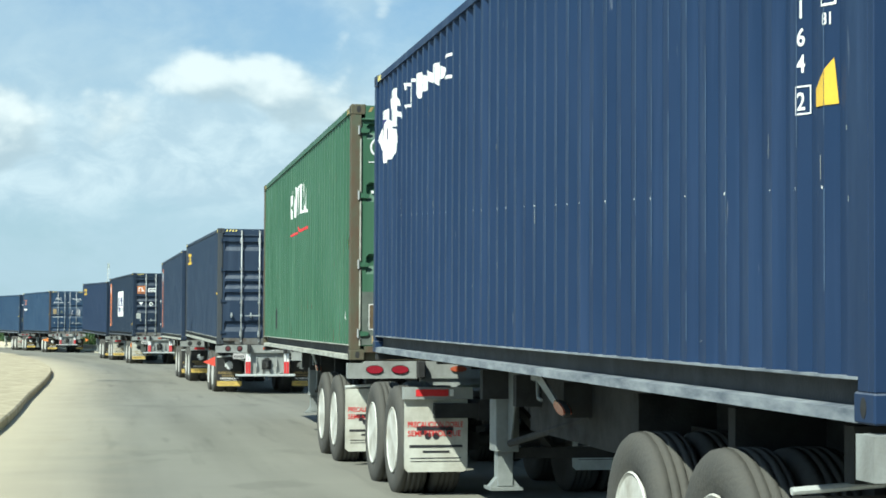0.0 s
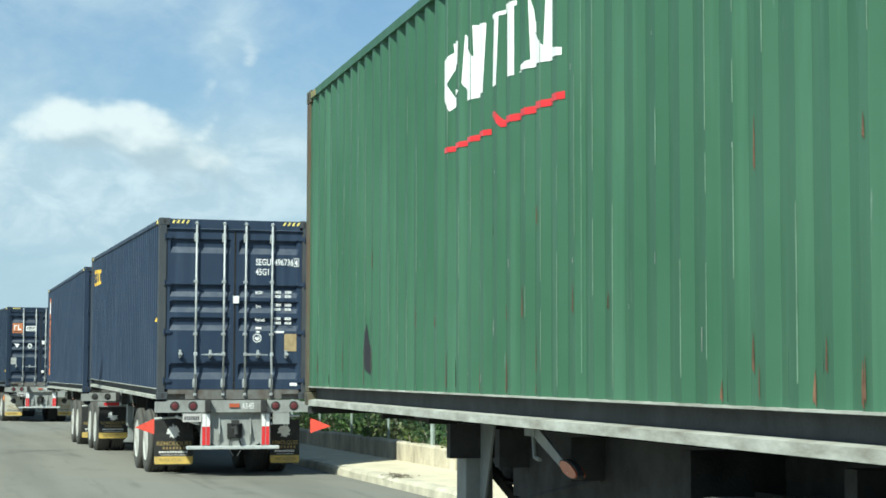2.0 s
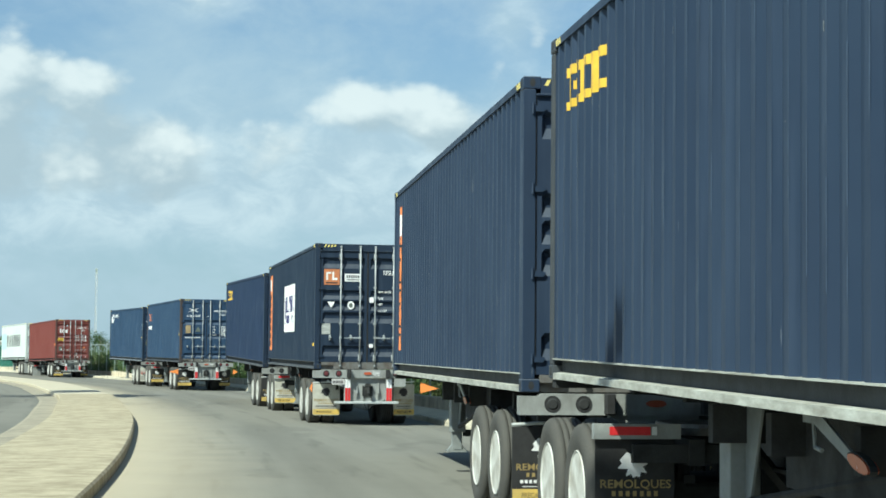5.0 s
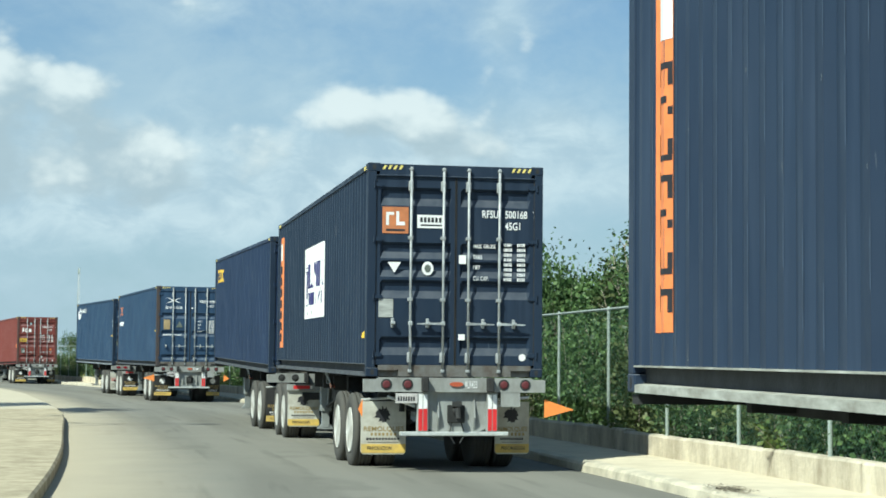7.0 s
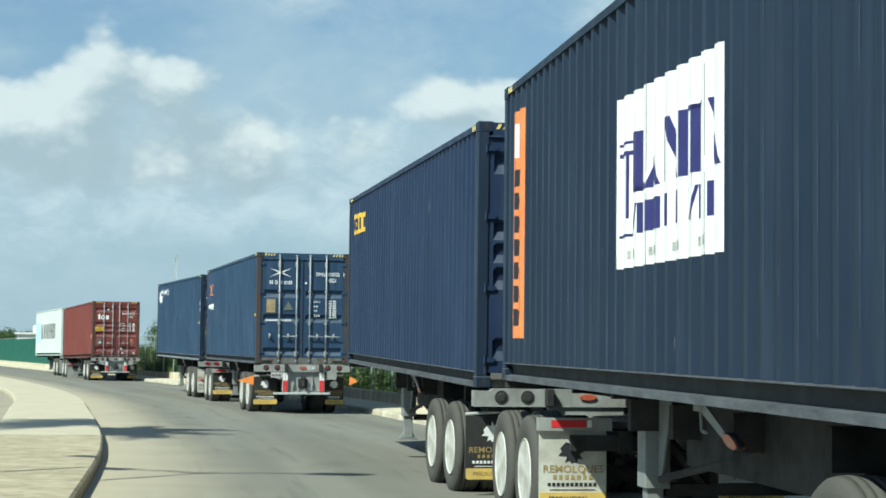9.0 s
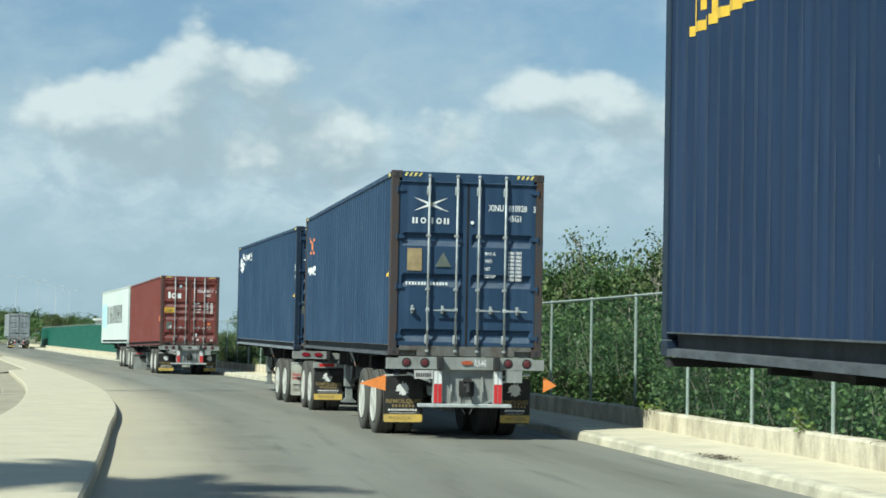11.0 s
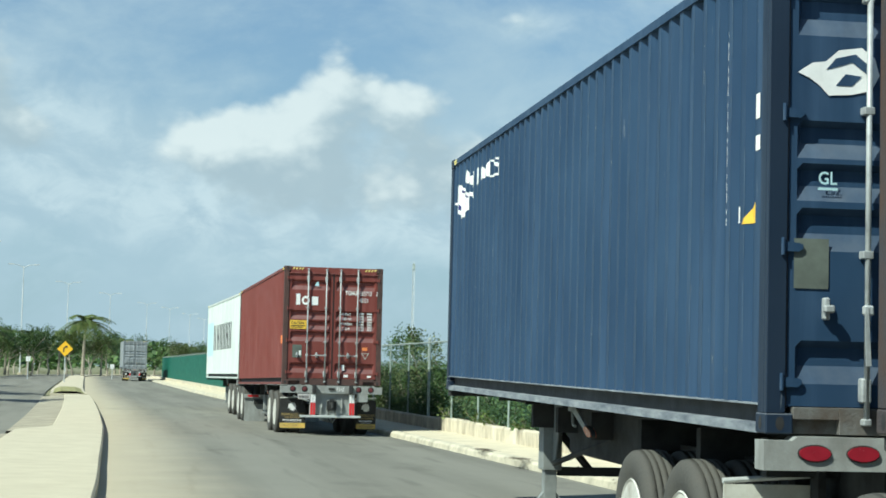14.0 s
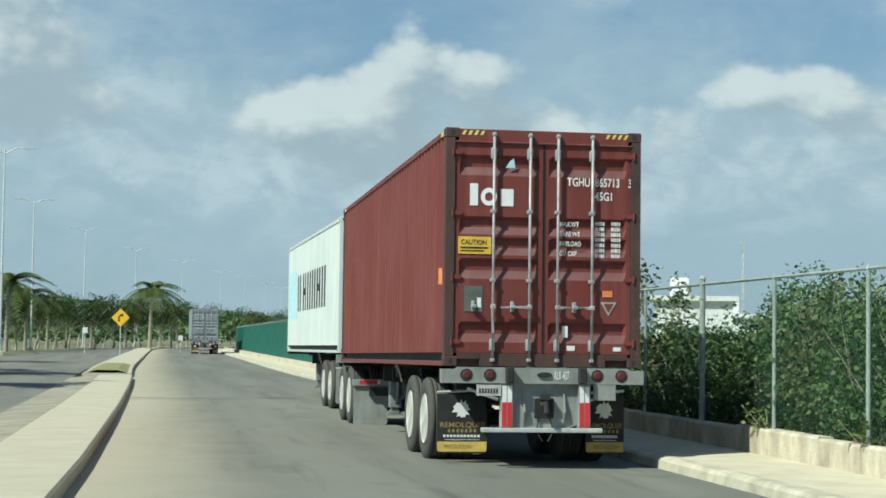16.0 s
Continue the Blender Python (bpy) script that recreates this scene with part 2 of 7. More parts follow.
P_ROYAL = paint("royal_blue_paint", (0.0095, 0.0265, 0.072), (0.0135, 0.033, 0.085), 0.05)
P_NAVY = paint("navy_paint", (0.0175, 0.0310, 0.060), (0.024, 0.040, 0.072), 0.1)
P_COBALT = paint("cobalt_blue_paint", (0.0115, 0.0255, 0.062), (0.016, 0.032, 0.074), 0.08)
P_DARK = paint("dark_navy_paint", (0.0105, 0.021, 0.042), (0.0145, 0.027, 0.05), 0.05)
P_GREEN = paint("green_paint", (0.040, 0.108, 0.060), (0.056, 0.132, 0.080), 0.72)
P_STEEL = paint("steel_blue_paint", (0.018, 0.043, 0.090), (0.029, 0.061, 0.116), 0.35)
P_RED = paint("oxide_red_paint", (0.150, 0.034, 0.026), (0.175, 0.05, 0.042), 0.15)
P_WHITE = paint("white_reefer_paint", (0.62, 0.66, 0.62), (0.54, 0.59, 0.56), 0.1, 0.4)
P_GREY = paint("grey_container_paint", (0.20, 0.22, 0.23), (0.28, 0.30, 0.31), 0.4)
M_RUSTY = mat("rusted_steel", (0.16, 0.085, 0.05), 0.85, 0, 0.5, 5.0, bump=0.3)
M_RAILGREY = mat("scuffed_rail_steel", (0.42, 0.43, 0.40), 0.6, 0.2, 0.45, 3.0, (1, 0.6, 4))
M_GALV = mat("galvanised_steel", (0.62, 0.64, 0.62), 0.42, 0.35, 0.25, 8.0)
M_RODDIRTY = mat("painted_lock_rod", (0.40, 0.42, 0.42), 0.5, 0.2, 0.4, 6.0)
M_CHASSIS = mat("black_chassis_paint", (0.045, 0.046, 0.045), 0.8, 0, 0.45, 3.0, bump=0.15, spec=0.15)
M_BOLSTER = mat("grey_bolster_paint", (0.29, 0.305, 0.29), 0.65, 0, 0.3, 3.5, (1, 1, 0.5), bump=0.15, tint=(0.20, 0.20, 0.185))
M_NUMBER = mat("worn_plate_white", (0.50, 0.48, 0.46), 0.6, 0, 0.25, 12.0)
M_TYRE = mat("dusty_tyre_rubber", (0.060, 0.059, 0.054), 0.9, 0, 0.4, 5.0, bump=0.3, bump_scale=40, tint=(0.09, 0.086, 0.075), spec=0.25)
M_RIM = mat("white_wheel_paint", (0.62, 0.62, 0.57), 0.6, 0, 0.2, 4.0, tint=(0.36, 0.335, 0.28))
M_HUB = mat("greasy_hub_steel", (0.28, 0.27, 0.25), 0.5, 0.5, 0.4, 9.0)
M_BLACKRUB = mat("black_rubber", (0.024, 0.024, 0.024), 0.7, 0, 0.4, 6.0)
M_FLAPWHITE = mat("white_mudflap", (0.52, 0.52, 0.46), 0.7, 0, 0.3, 3.0, tint=(0.36, 0.34, 0.28))
M_REDLENS = mat("red_lamp_lens", (0.27, 0.016, 0.03), 0.25, 0, 0.15, 9.0)
M_DULLLENS = mat("dull_red_lamp_lens", (0.10, 0.016, 0.020), 0.75, 0, 0.2, 9.0)
M_AMBER = mat("amber_lamp_lens", (0.42, 0.10, 0.05), 0.25, 0, 0.15, 9.0)
M_REFRED = mat("red_reflective_tape", (0.62, 0.03, 0.035), 0.4, 0, 0.15, 9.0)
M_REFWHITE = mat("white_reflective_tape", (0.78, 0.78, 0.76), 0.4, 0, 0.1, 9.0)
M_WHITE = mat("white_stencil_paint", (0.80, 0.80, 0.78), 0.6, 0, 0.10, 7.0)
M_HAZARD = mat("hazard_yellow", (0.75, 0.62, 0.18), 0.5, 0, 0.2, 8.0)
M_YELLOW = mat("yellow_plate_paint", (0.72, 0.46, 0.05), 0.55, 0, 0.2, 6.0)
M_PLATE = mat("faded_yellow_plate", (0.62, 0.43, 0.09), 0.6, 0, 0.3, 5.0, tint=(0.46, 0.34, 0.12))
M_LEG = mat("landing_leg_paint", (0.22, 0.235, 0.225), 0.6, 0, 0.3, 3.0, bump=0.1)
M_SILL = mat("worn_sill_steel", (0.135, 0.14, 0.135), 0.75, 0.1, 0.3, 5.0, bump=0.25, tint=(0.085, 0.065, 0.05))
M_GOLD = mat("gold_stencil_paint", (0.32, 0.235, 0.09), 0.6, 0, 0.3, 7.0)
M_ORANGE = mat("orange_decal", (0.78, 0.24, 0.075), 0.5, 0, 0.2, 4.0)
M_TILE = mat("worn_orange_tile", (0.52, 0.19, 0.075), 0.55, 0, 0.25, 5.0)
P_FRAMERED = mat("rusted_red_frame", (0.075, 0.036, 0.03), 0.8, 0, 0.4, 4.0, (1, 1, 0.6), bump=0.3, tint=(0.045, 0.03, 0.026))
M_NAVYDECAL = mat("navy_decal", (0.03, 0.03, 0.14), 0.5, 0, 0.2, 6.0)
M_BLACKDECAL = mat("black_decal", (0.02, 0.02, 0.025), 0.6, 0, 0.2, 6.0)
M_PALEGREEN = mat("faded_green_streak", (0.11, 0.21, 0.14), 0.7, 0, 0.25, 6.0)
M_BROWNPLATE = mat("brown_data_plate", (0.115, 0.082, 0.045), 0.7, 0, 0.3, 6.0)
M_TAN = mat("bare_ply_patch", (0.36, 0.27, 0.14), 0.7, 0, 0.3, 6.0)
M_SKYDECAL = mat("pale_blue_decal", (0.46, 0.66, 0.70), 0.5, 0, 0.1, 6.0)
M_FLAGO = mat("orange_flag_cloth", (0.85, 0.27, 0.06), 0.8, 0, 0.15, 8.0)
M_FLAGR = mat("red_flag_cloth", (0.72, 0.08, 0.05), 0.8, 0, 0.15, 8.0)
M_CONC = mat("sunlit_concrete", (0.62, 0.555, 0.41), 0.9, 0, 0.10, 1.7, bump=0.25, bump_scale=45, tint=(0.53, 0.47, 0.34), spec=0.12)
M_MEDIAN = mat("median_concrete", (0.52, 0.47, 0.35), 0.9, 0, 0.08, 1.7, bump=0.25, bump_scale=45, tint=(0.47, 0.42, 0.31), spec=0.12)
M_GUTTER = mat("sandy_gutter_concrete", (0.36, 0.32, 0.235), 0.95, 0, 0.2, 1.3, bump=0.3, bump_scale=30, tint=(0.25, 0.23, 0.18), spec=0.12)
# recessed rail web: the lip's shade and dirt are both in this near-black
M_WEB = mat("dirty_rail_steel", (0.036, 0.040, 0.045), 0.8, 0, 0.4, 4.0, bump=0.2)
M_KERB = mat("worn_kerb_concrete", (0.56, 0.51, 0.38), 0.9, 0, 0.35, 2.0, bump=0.4, bump_scale=25)
M_WALL = mat("stained_wall_concrete", (0.66, 0.60, 0.46), 0.9, 0, 0.2, 2.2, (1, 1, 0.45), bump=0.7, bump_scale=14, tint=(0.33, 0.285, 0.205))
M_POST = mat("fence_post_steel", (0.44, 0.50, 0.46), 0.5, 0.3, 0.25, 6.0)
M_WIRE = mat("green_coated_wire", (0.10, 0.21, 0.14), 0.6, 0, 0.2, 6.0)
M_WORN = mat("mottled_paving", (0.47, 0.41, 0.285), 0.95, 0, 0.15, 3.0, (1, 1, 1), bump=0.4, bump_scale=22, tint=(0.29, 0.25, 0.17), spec=0.12)
M_GFENCE = mat("green_fence_panel", (0.012, 0.11, 0.075), 0.6, 0, 0.3, 2.0)
M_GROUND = mat("dry_ground", (0.22, 0.20, 0.12), 0.95, 0, 0.35, 0.25, bump=0.3, bump_scale=4, tint=(0.10, 0.12, 0.05))
M_BARK = mat("grey_bark", (0.36, 0.32, 0.25), 0.9, 0, 0.35, 9.0, bump=0.4)
M_LITTER = mat("dry_leaf_litter", (0.13, 0.105, 0.07), 0.9, 0, 0.4, 30.0)
M_LAMP = mat("lamp_post_white", (0.66, 0.68, 0.68), 0.5, 0.1, 0.12, 5.0)
M_SIGNY = mat("yellow_sign_sheet", (0.80, 0.47, 0.02), 0.45, 0, 0.08, 5.0)
M_HOUSE = mat("white_render", (0.78, 0.78, 0.75), 0.85, 0, 0.12, 1.0, bump=0.1)
M_GLASS = mat("dark_window_glass", (0.03, 0.04, 0.045), 0.1, 0, 0.2, 2.0)
M_GRASS = mat("dry_verge_grass", (0.30, 0.27, 0.12), 0.95, 0, 0.35, 3.0, tint=(0.17, 0.18, 0.07))


def leaf_mat(name, a, b):
    m = bpy.data.materials.new(name)
    m.use_nodes = True
    t = m.node_tree
    p = t.nodes["Principled BSDF"]
    g = t.nodes.new("ShaderNodeNewGeometry")
    o = t.nodes.new("ShaderNodeObjectInfo")
    mix = t.nodes.new("ShaderNodeMix")
    mix.data_type = "RGBA"
    mix.inputs["A"].default_value, mix.inputs["B"].default_value = (*a, 1), (*b, 1)
    t.links.new(g.outputs["Random Per Island"], mix.inputs["Factor"])
    hsv = t.nodes.new("ShaderNodeHueSaturation")
    mr = t.nodes.new("ShaderNodeMapRange")
    mr.inputs[3].default_value, mr.inputs[4].default_value = 0.75, 1.25
    t.links.new(o.outputs["Random"], mr.inputs[0])
    t.links.new(mr.outputs[0], hsv.inputs["Value"])
    t.links.new(mix.outputs["Result"], hsv.inputs["Color"])
    t.links.new(hsv.outputs[0], p.inputs["Base Color"])
    p.inputs["Roughness"].default_value, p.inputs["Specular IOR Level"].default_value = 0.45, 0.22
    tr = t.nodes.new("ShaderNodeBsdfTranslucent")
    t.links.new(hsv.outputs[0], tr.inputs[0])
    add = t.nodes.new("ShaderNodeMixShader")
    add.inputs[0].default_value = 0.26
    t.links.new(p.outputs[0], add.inputs[1])
    t.links.new(tr.outputs[0], add.inputs[2])
    t.links.new(add.outputs[0], t.nodes["Material Output"].inputs[0])
    return m


M_LEAF = leaf_mat("mangrove_leaf", (0.020, 0.050, 0.015), (0.145, 0.225, 0.078))
M_LEAFDRY = leaf_mat("olive_leaf", (0.030, 0.054, 0.017), (0.20, 0.235, 0.095))
M_SHOOT = leaf_mat("young_shoot_leaf", (0.05, 0.09, 0.02), (0.20, 0.26, 0.07))
M_PALM = leaf_mat("palm_frond", (0.06, 0.10, 0.03), (0.13, 0.15, 0.05))


def asphalt_mat():
    m = mat("sun_bleached_asphalt", (0.214, 0.208, 0.176), 0.92, 0, 0.03, 0.5, (1, 1, 1), bump=0.2, bump_scale=70, spec=0.12)
    t = m.node_tree
    p = t.nodes["Principled BSDF"]
    was = p.inputs["Base Color"].links[0].from_socket
    uv = t.nodes.new("ShaderNodeUVMap")
    uv.uv_map = "lane"
    sep = t.nodes.new("ShaderNodeSeparateXYZ")
    t.links.new(uv.outputs[0], sep.inputs[0])
    n = t.nodes.new("ShaderNodeTexNoise")
    n.inputs["Scale"].default_value, n.inputs["Detail"].default_value = 0.8, 7
    co = t.nodes.new("ShaderNodeTexCoord")
    t.links.new(co.outputs["Object"], n.inputs[0])
    # windblown sand lies along the kerb
    ad = t.nodes.new("ShaderNodeMath")
    ad.operation = "MULTIPLY_ADD"
    t.links.new(n.outputs[0], ad.inputs[0])
    ad.inputs[1].default_value = 0.8
    t.links.new(sep.outputs[1], ad.inputs[2])
    mr = t.nodes.new("ShaderNodeMapRange")
    mr.interpolation_type = "SMOOTHSTEP"
    for i, v in enumerate((0.3, 2.8, 0.75, 0.0)):
        mr.inputs[i + 1].default_value = v
    t.links.new(ad.outputs[0], mr.inputs[0])
    mix = t.nodes.new("ShaderNodeMix")
    mix.data_type = "RGBA"
    mix.inputs["B"].default_value = (0.52, 0.455, 0.325, 1)
    t.links.new(mr.outputs[0], mix.inputs["Factor"])
    # wheel tracks, drips and old patches drawn out along the lanes
    base = was
    for scale, stretch, lo, hi, dark in ((1.0, (0.05, 0.9, 1), 0.42, 0.62, 0.82), (1.0, (0.22, 2.6, 1), 0.58, 0.70, 0.80), (1.0, (0.35, 0.7, 1), 0.60, 0.66, 0.86)):
        mp = t.nodes.new("ShaderNodeMapping")
        mp.inputs["Scale"].default_value = stretch
        t.links.new(uv.outputs[0], mp.inputs[0])
        ns = t.nodes.new("ShaderNodeTexNoise")
        ns.inputs["Scale"].default_value, ns.inputs["Detail"].default_value = scale, 6
        t.links.new(mp.outputs[0], ns.inputs[0])
        rg = t.nodes.new("ShaderNodeMapRange")
        for i, v in enumerate((lo, hi, 1.0, dark)):
            rg.inputs[i + 1].default_value = v
        t.links.new(ns.outputs[0], rg.inputs[0])
        hs = t.nodes.new("ShaderNodeHueSaturation")
        t.links.new(rg.outputs[0], hs.inputs["Value"])
        t.links.new(base, hs.inputs["Color"])
        base = hs.outputs[0]
    t.links.new(base, mix.inputs["A"])
    t.links.new(mix.outputs["Result"], p.inputs["Base Color"])
    return m


M_ROAD = asphalt_mat()


# ---------------------------------------------------------------- building helpers
def part(name, bm, material, parent=None, label="", smooth=False):
    if isinstance(bm, bmesh.types.BMesh):
        me = bpy.data.meshes.new(name)
        bm.to_mesh(me)
        bm.free()
        if smooth:
            for f in me.polygons:
                f.use_smooth = True
    else:
        me = bm
    if material and not me.materials:
        me.materials.append(material)
    ob = new(name, me)
    if parent:
        ob.parent = parent
    if label:
        tagged(ob, label)
    return ob


def empty(name, m, label, category, group="", kind=""):
    ob = new(name)
    ob.empty_display_size = 0.2
    ob.matrix_world = m
    return tagged(ob, label, category, group, kind)


def box(bm, x0, x1, y0, y1, z0, z1, bevel=0.0):
    v = [bm.verts.new((x, y, z)) for z in (z0, z1) for y in (y0, y1) for x in (x0, x1)]
    fs = [bm.faces.new([v[i] for i in q]) for q in ((0, 2, 3, 1), (4, 5, 7, 6), (0, 1, 5, 4), (2, 6, 7, 3), (0, 4, 6, 2), (1, 3, 7, 5))]
    if bevel:
        es = {e for f in fs for e in f.edges}
        bmesh.ops.bevel(bm, geom=list(es), offset=bevel, segments=1, affect="EDGES")
    return bm


def boxes(*rows, bevel=0.0):
    bm = bmesh.new()
    for r in rows:
        box(bm, *r, bevel=bevel)
    return bm


def tube(bm, a, b, r0, r1=None, seg=10, caps=True):
    a, b = Vector(a), Vector(b)
    r1 = r0 if r1 is None else r1
    q = (b - a).to_track_quat("Z", "Y").to_matrix()
    rings = []
    for p, r in ((a, r0), (b, r1)):
        rings.append([bm.verts.new(p + q @ Vector((r * math.cos(k * math.tau / seg), r * math.sin(k * math.tau / seg), 0))) for k in range(seg)])
    for k in range(seg):
        bm.faces.new((rings[0][k], rings[0][(k + 1) % seg], rings[1][(k + 1) % seg], rings[1][k]))
    if caps:
        bm.faces.new(rings[0][::-1])
        bm.faces.new(rings[1])
    return bm


def prism(bm, pts, axis, lo, hi):
    """A flat outline pushed along one axis (0, 1 or 2); pts are the two other coordinates in order."""
    def at(p, d):
        c = list(p)
        c.insert(axis, d)
        return bm.verts.new(c)
    a, b = [at(p, lo) for p in pts], [at(p, hi) for p in pts]
    n = len(pts)
    bm.faces.new(a)
    bm.faces.new(b[::-1])
    for i in range(n):
        bm.faces.new((a[i], b[i], b[(i + 1) % n], a[(i + 1) % n]))
    bmesh.ops.recalc_face_normals(bm, faces=bm.faces)
    return bm


def lathe(bm, profile, axis=0, seg=28, centre=(0, 0, 0)):
    """profile: (distance along the axis, radius)."""
    rings = []
    for d, r in profile:
        ring = []
        for k in range(seg):
            c, s = r * math.cos(k * math.tau / seg), r * math.sin(k * math.tau / seg)
            p = [c, s]
            p.insert(axis, d)
            ring.append(bm.verts.new(Vector(p) + Vector(centre)))
        rings.append(ring)
    for a, b in zip(rings, rings[1:]):
        for k in range(seg):
            bm.faces.new((a[k], a[(k + 1) % seg], b[(k + 1) % seg], b[k]))
    if profile[0][1] > 1e-4:
        bm.faces.new(rings[0][::-1])
    if profile[-1][1] > 1e-4:
        bm.faces.new(rings[-1])
    bmesh.ops.recalc_face_normals(bm, faces=bm.faces)
    return bm


def disc_pts(cx, cy, rx, ry=None, n=18):
    ry = rx if ry is None else ry
    return [(cx + rx * math.cos(k * math.tau / n), cy + ry * math.sin(k * math.tau / n)) for k in range(n)]


TEXTS = {}


def lettering(text, height, squeeze=0.8):
    """A flat mesh of the text, lying in x, y, with its lower left corner near the origin."""
    key = (text, height, squeeze)
    if key not in TEXTS:
        cu = bpy.data.curves.new("lettering", "FONT")
        cu.body, cu.size, cu.resolution_u = text, height / 0.72, 3
        cu.offset = 0.02 * height
        tmp = new("lettering", cu)
        bpy.context.view_layer.update()
        me = bpy.data.meshes.new_from_object(tmp.evaluated_get(bpy.context.evaluated_depsgraph_get()))
        bpy.data.objects.remove(tmp)
        bpy.data.curves.remove(cu)
        for v in me.vertices:
            v.co.x *= squeeze
        TEXTS[key] = me
    return TEXTS[key]


def door_text(text, x, z, height, material, parent, squeeze=0.8, y=-0.006, name="lettering"):
    bm = bmesh.new()
    bm.from_mesh(lettering(text, height, squeeze))
    for v in bm.verts:
        v.co = Vector((x + v.co.x, y, z + v.co.y))
    return part(name, bm, material, parent)


def shapes(outlines, material, parent, name, y=-0.006, label=""):
    """Flat painted shapes on a door or plate facing back; outlines of (x, z)."""
    bm = bmesh.new()
    for o in outlines:
        bm.faces.new([bm.verts.new((p[0], y, p[1])) for p in o])
    bmesh.ops.recalc_face_normals(bm, faces=bm.faces)
    ob = part(name, bm, material, parent, label)
    return tagged(ob, kind="stuff") if len(outlines) > 2 else ob


def rect(x0, x1, z0, z1):
    return [(x0, z0), (x1, z0), (x1, z1), (x0, z1)]


# ---------------------------------------------------------------- the road's line
KERB = [(24.0, -59.8), (12.8, -21.8), (3.6, 8.4), (0.7, 17.9), (-0.4, 21.3), (-3.1, 30.9), (-7.6, 45.4), (-10.6, 54.9), (-14.5, 66.7), (-19.7, 80.7),
        (-23.5, 90.0), (-28.9, 102.8), (-36.4, 118.5), (-41.0, 127.4), (-47.9, 139.3), (-60.7, 159.4), (-74.9, 181.3), (-93.1, 208.7),
        (-119.0, 249.2), (-145.8, 291.2), (-163.7, 319.4), (-178.7, 347.4), (-188.7, 377.4), (-192.7, 409.4), (-191.7, 452.4), (-185.7, 522.1)]


def smooth_line(pts, step=1.0):
    out = []
    p = [Vector(q) for q in pts]
    p = [p[0] * 2 - p[1]] + p + [p[-1] * 2 - p[-2]]
    for i in range(1, len(p) - 2):
        n = max(2, int((p[i + 1] - p[i]).length / 1.0))
        for k in range(n):
            t = k / n
            a, b, c, d = p[i - 1:i + 3]
            out.append(0.5 * ((2 * b) + (c - a) * t + (2 * a - 5 * b + 4 * c - d) * t * t + (3 * b - a - 3 * c + d) * t ** 3))
    out.append(p[-2])
    for _ in range(6):
        out = [out[0]] + [(a + 2 * b + c) / 4 for a, b, c in zip(out, out[1:], out[2:])] + [out[-1]]
    res, acc = [out[0]], 0.0
    for a, b in zip(out, out[1:]):
        L = (b - a).length
        while acc + L >= step:
            a = a + (b - a).normalized() * (step - acc)
            res.append(a.copy())
            L, acc = (b - a).length, 0.0
        acc += L
    return res


LINE = smooth_line(KERB)
NL = len(LINE)


def on_road(s, off, z=0.0):
    """The place s metres along the kerb line and off metres to its right."""
    i = min(max(int(s), 1), NL - 3)
    f = s - i
    a, b = LINE[i], LINE[i + 1]
    p = a + (b - a) * f
    d = ((LINE[i + 1] - LINE[i - 1]) * (1 - f) + (LINE[i + 2] - LINE[i]) * f).normalized()
    return Vector((p.x + d.y * off, p.y - d.x * off, z))


def heading(s):
    i = min(max(int(s), 1), NL - 3)
    d = (LINE[i + 1] - LINE[i - 1]).normalized()
    return math.degrees(math.atan2(-d.x, d.y))


def s_of(y):
    """How far along the line it passes the given y."""
    return float(np.interp(y, [p.y for p in LINE], range(NL)))


def strip(s0, s1, profile, step=2.0, uv_left=None):
    """A band swept along the road; profile: (offset, height) or functions of s giving one."""
    bm = bmesh.new()
    lay = bm.loops.layers.uv.new("lane") if uv_left is not None else None
    n = max(2, int((s1 - s0) / step))
    rows, ss = [], []
    for k in range(n + 1):
        s = s0 + (s1 - s0) * k / n
        pr = profile(s) if callable(profile) else profile
        rows.append([(bm.verts.new(on_road(s, o, z)), o) for o, z in pr])
        ss.append(s)
    for i, (a, b) in enumerate(zip(rows, rows[1:])):
        for j in range(len(a) - 1):
            f = bm.faces.new((a[j][0], a[j + 1][0], b[j + 1][0], b[j][0]))
            if lay:
                for lp, (s, o) in zip(f.loops, ((ss[i], a[j][1]), (ss[i], a[j + 1][1]), (ss[i + 1], b[j + 1][1]), (ss[i + 1], b[j][1]))):
                    lp[lay].uv = (s, abs(o - uv_left(s)))
    return bm


def left_kerb(s):
    """Offset of the median's kerb."""
    y = on_road(s, 0).y
    return float(np.interp(y, (30, 40, 58, 78, 100, 118, 146, 158, 180, 200, 267), (-7.5, -7.5, -7.3, -7.22, -7.25, -7.42, -7.22, -7.02, -6.95, -6.75, -6.95)))


def island_left(s):
    """Offset of the slab's far edge: it steps in where the ramp begins."""
    y = on_road(s, 0).y
    return left_kerb(s) - float(np.interp(y, (156, 157.5), (1.95, 1.2)))


def gutter_left(s):
    """Offset of the outer edge of the gutter beyond the median."""
    y = on_road(s, 0).y
    return left_kerb(s) - float(np.interp(y, (150, 157), (2.6, 2.25)))


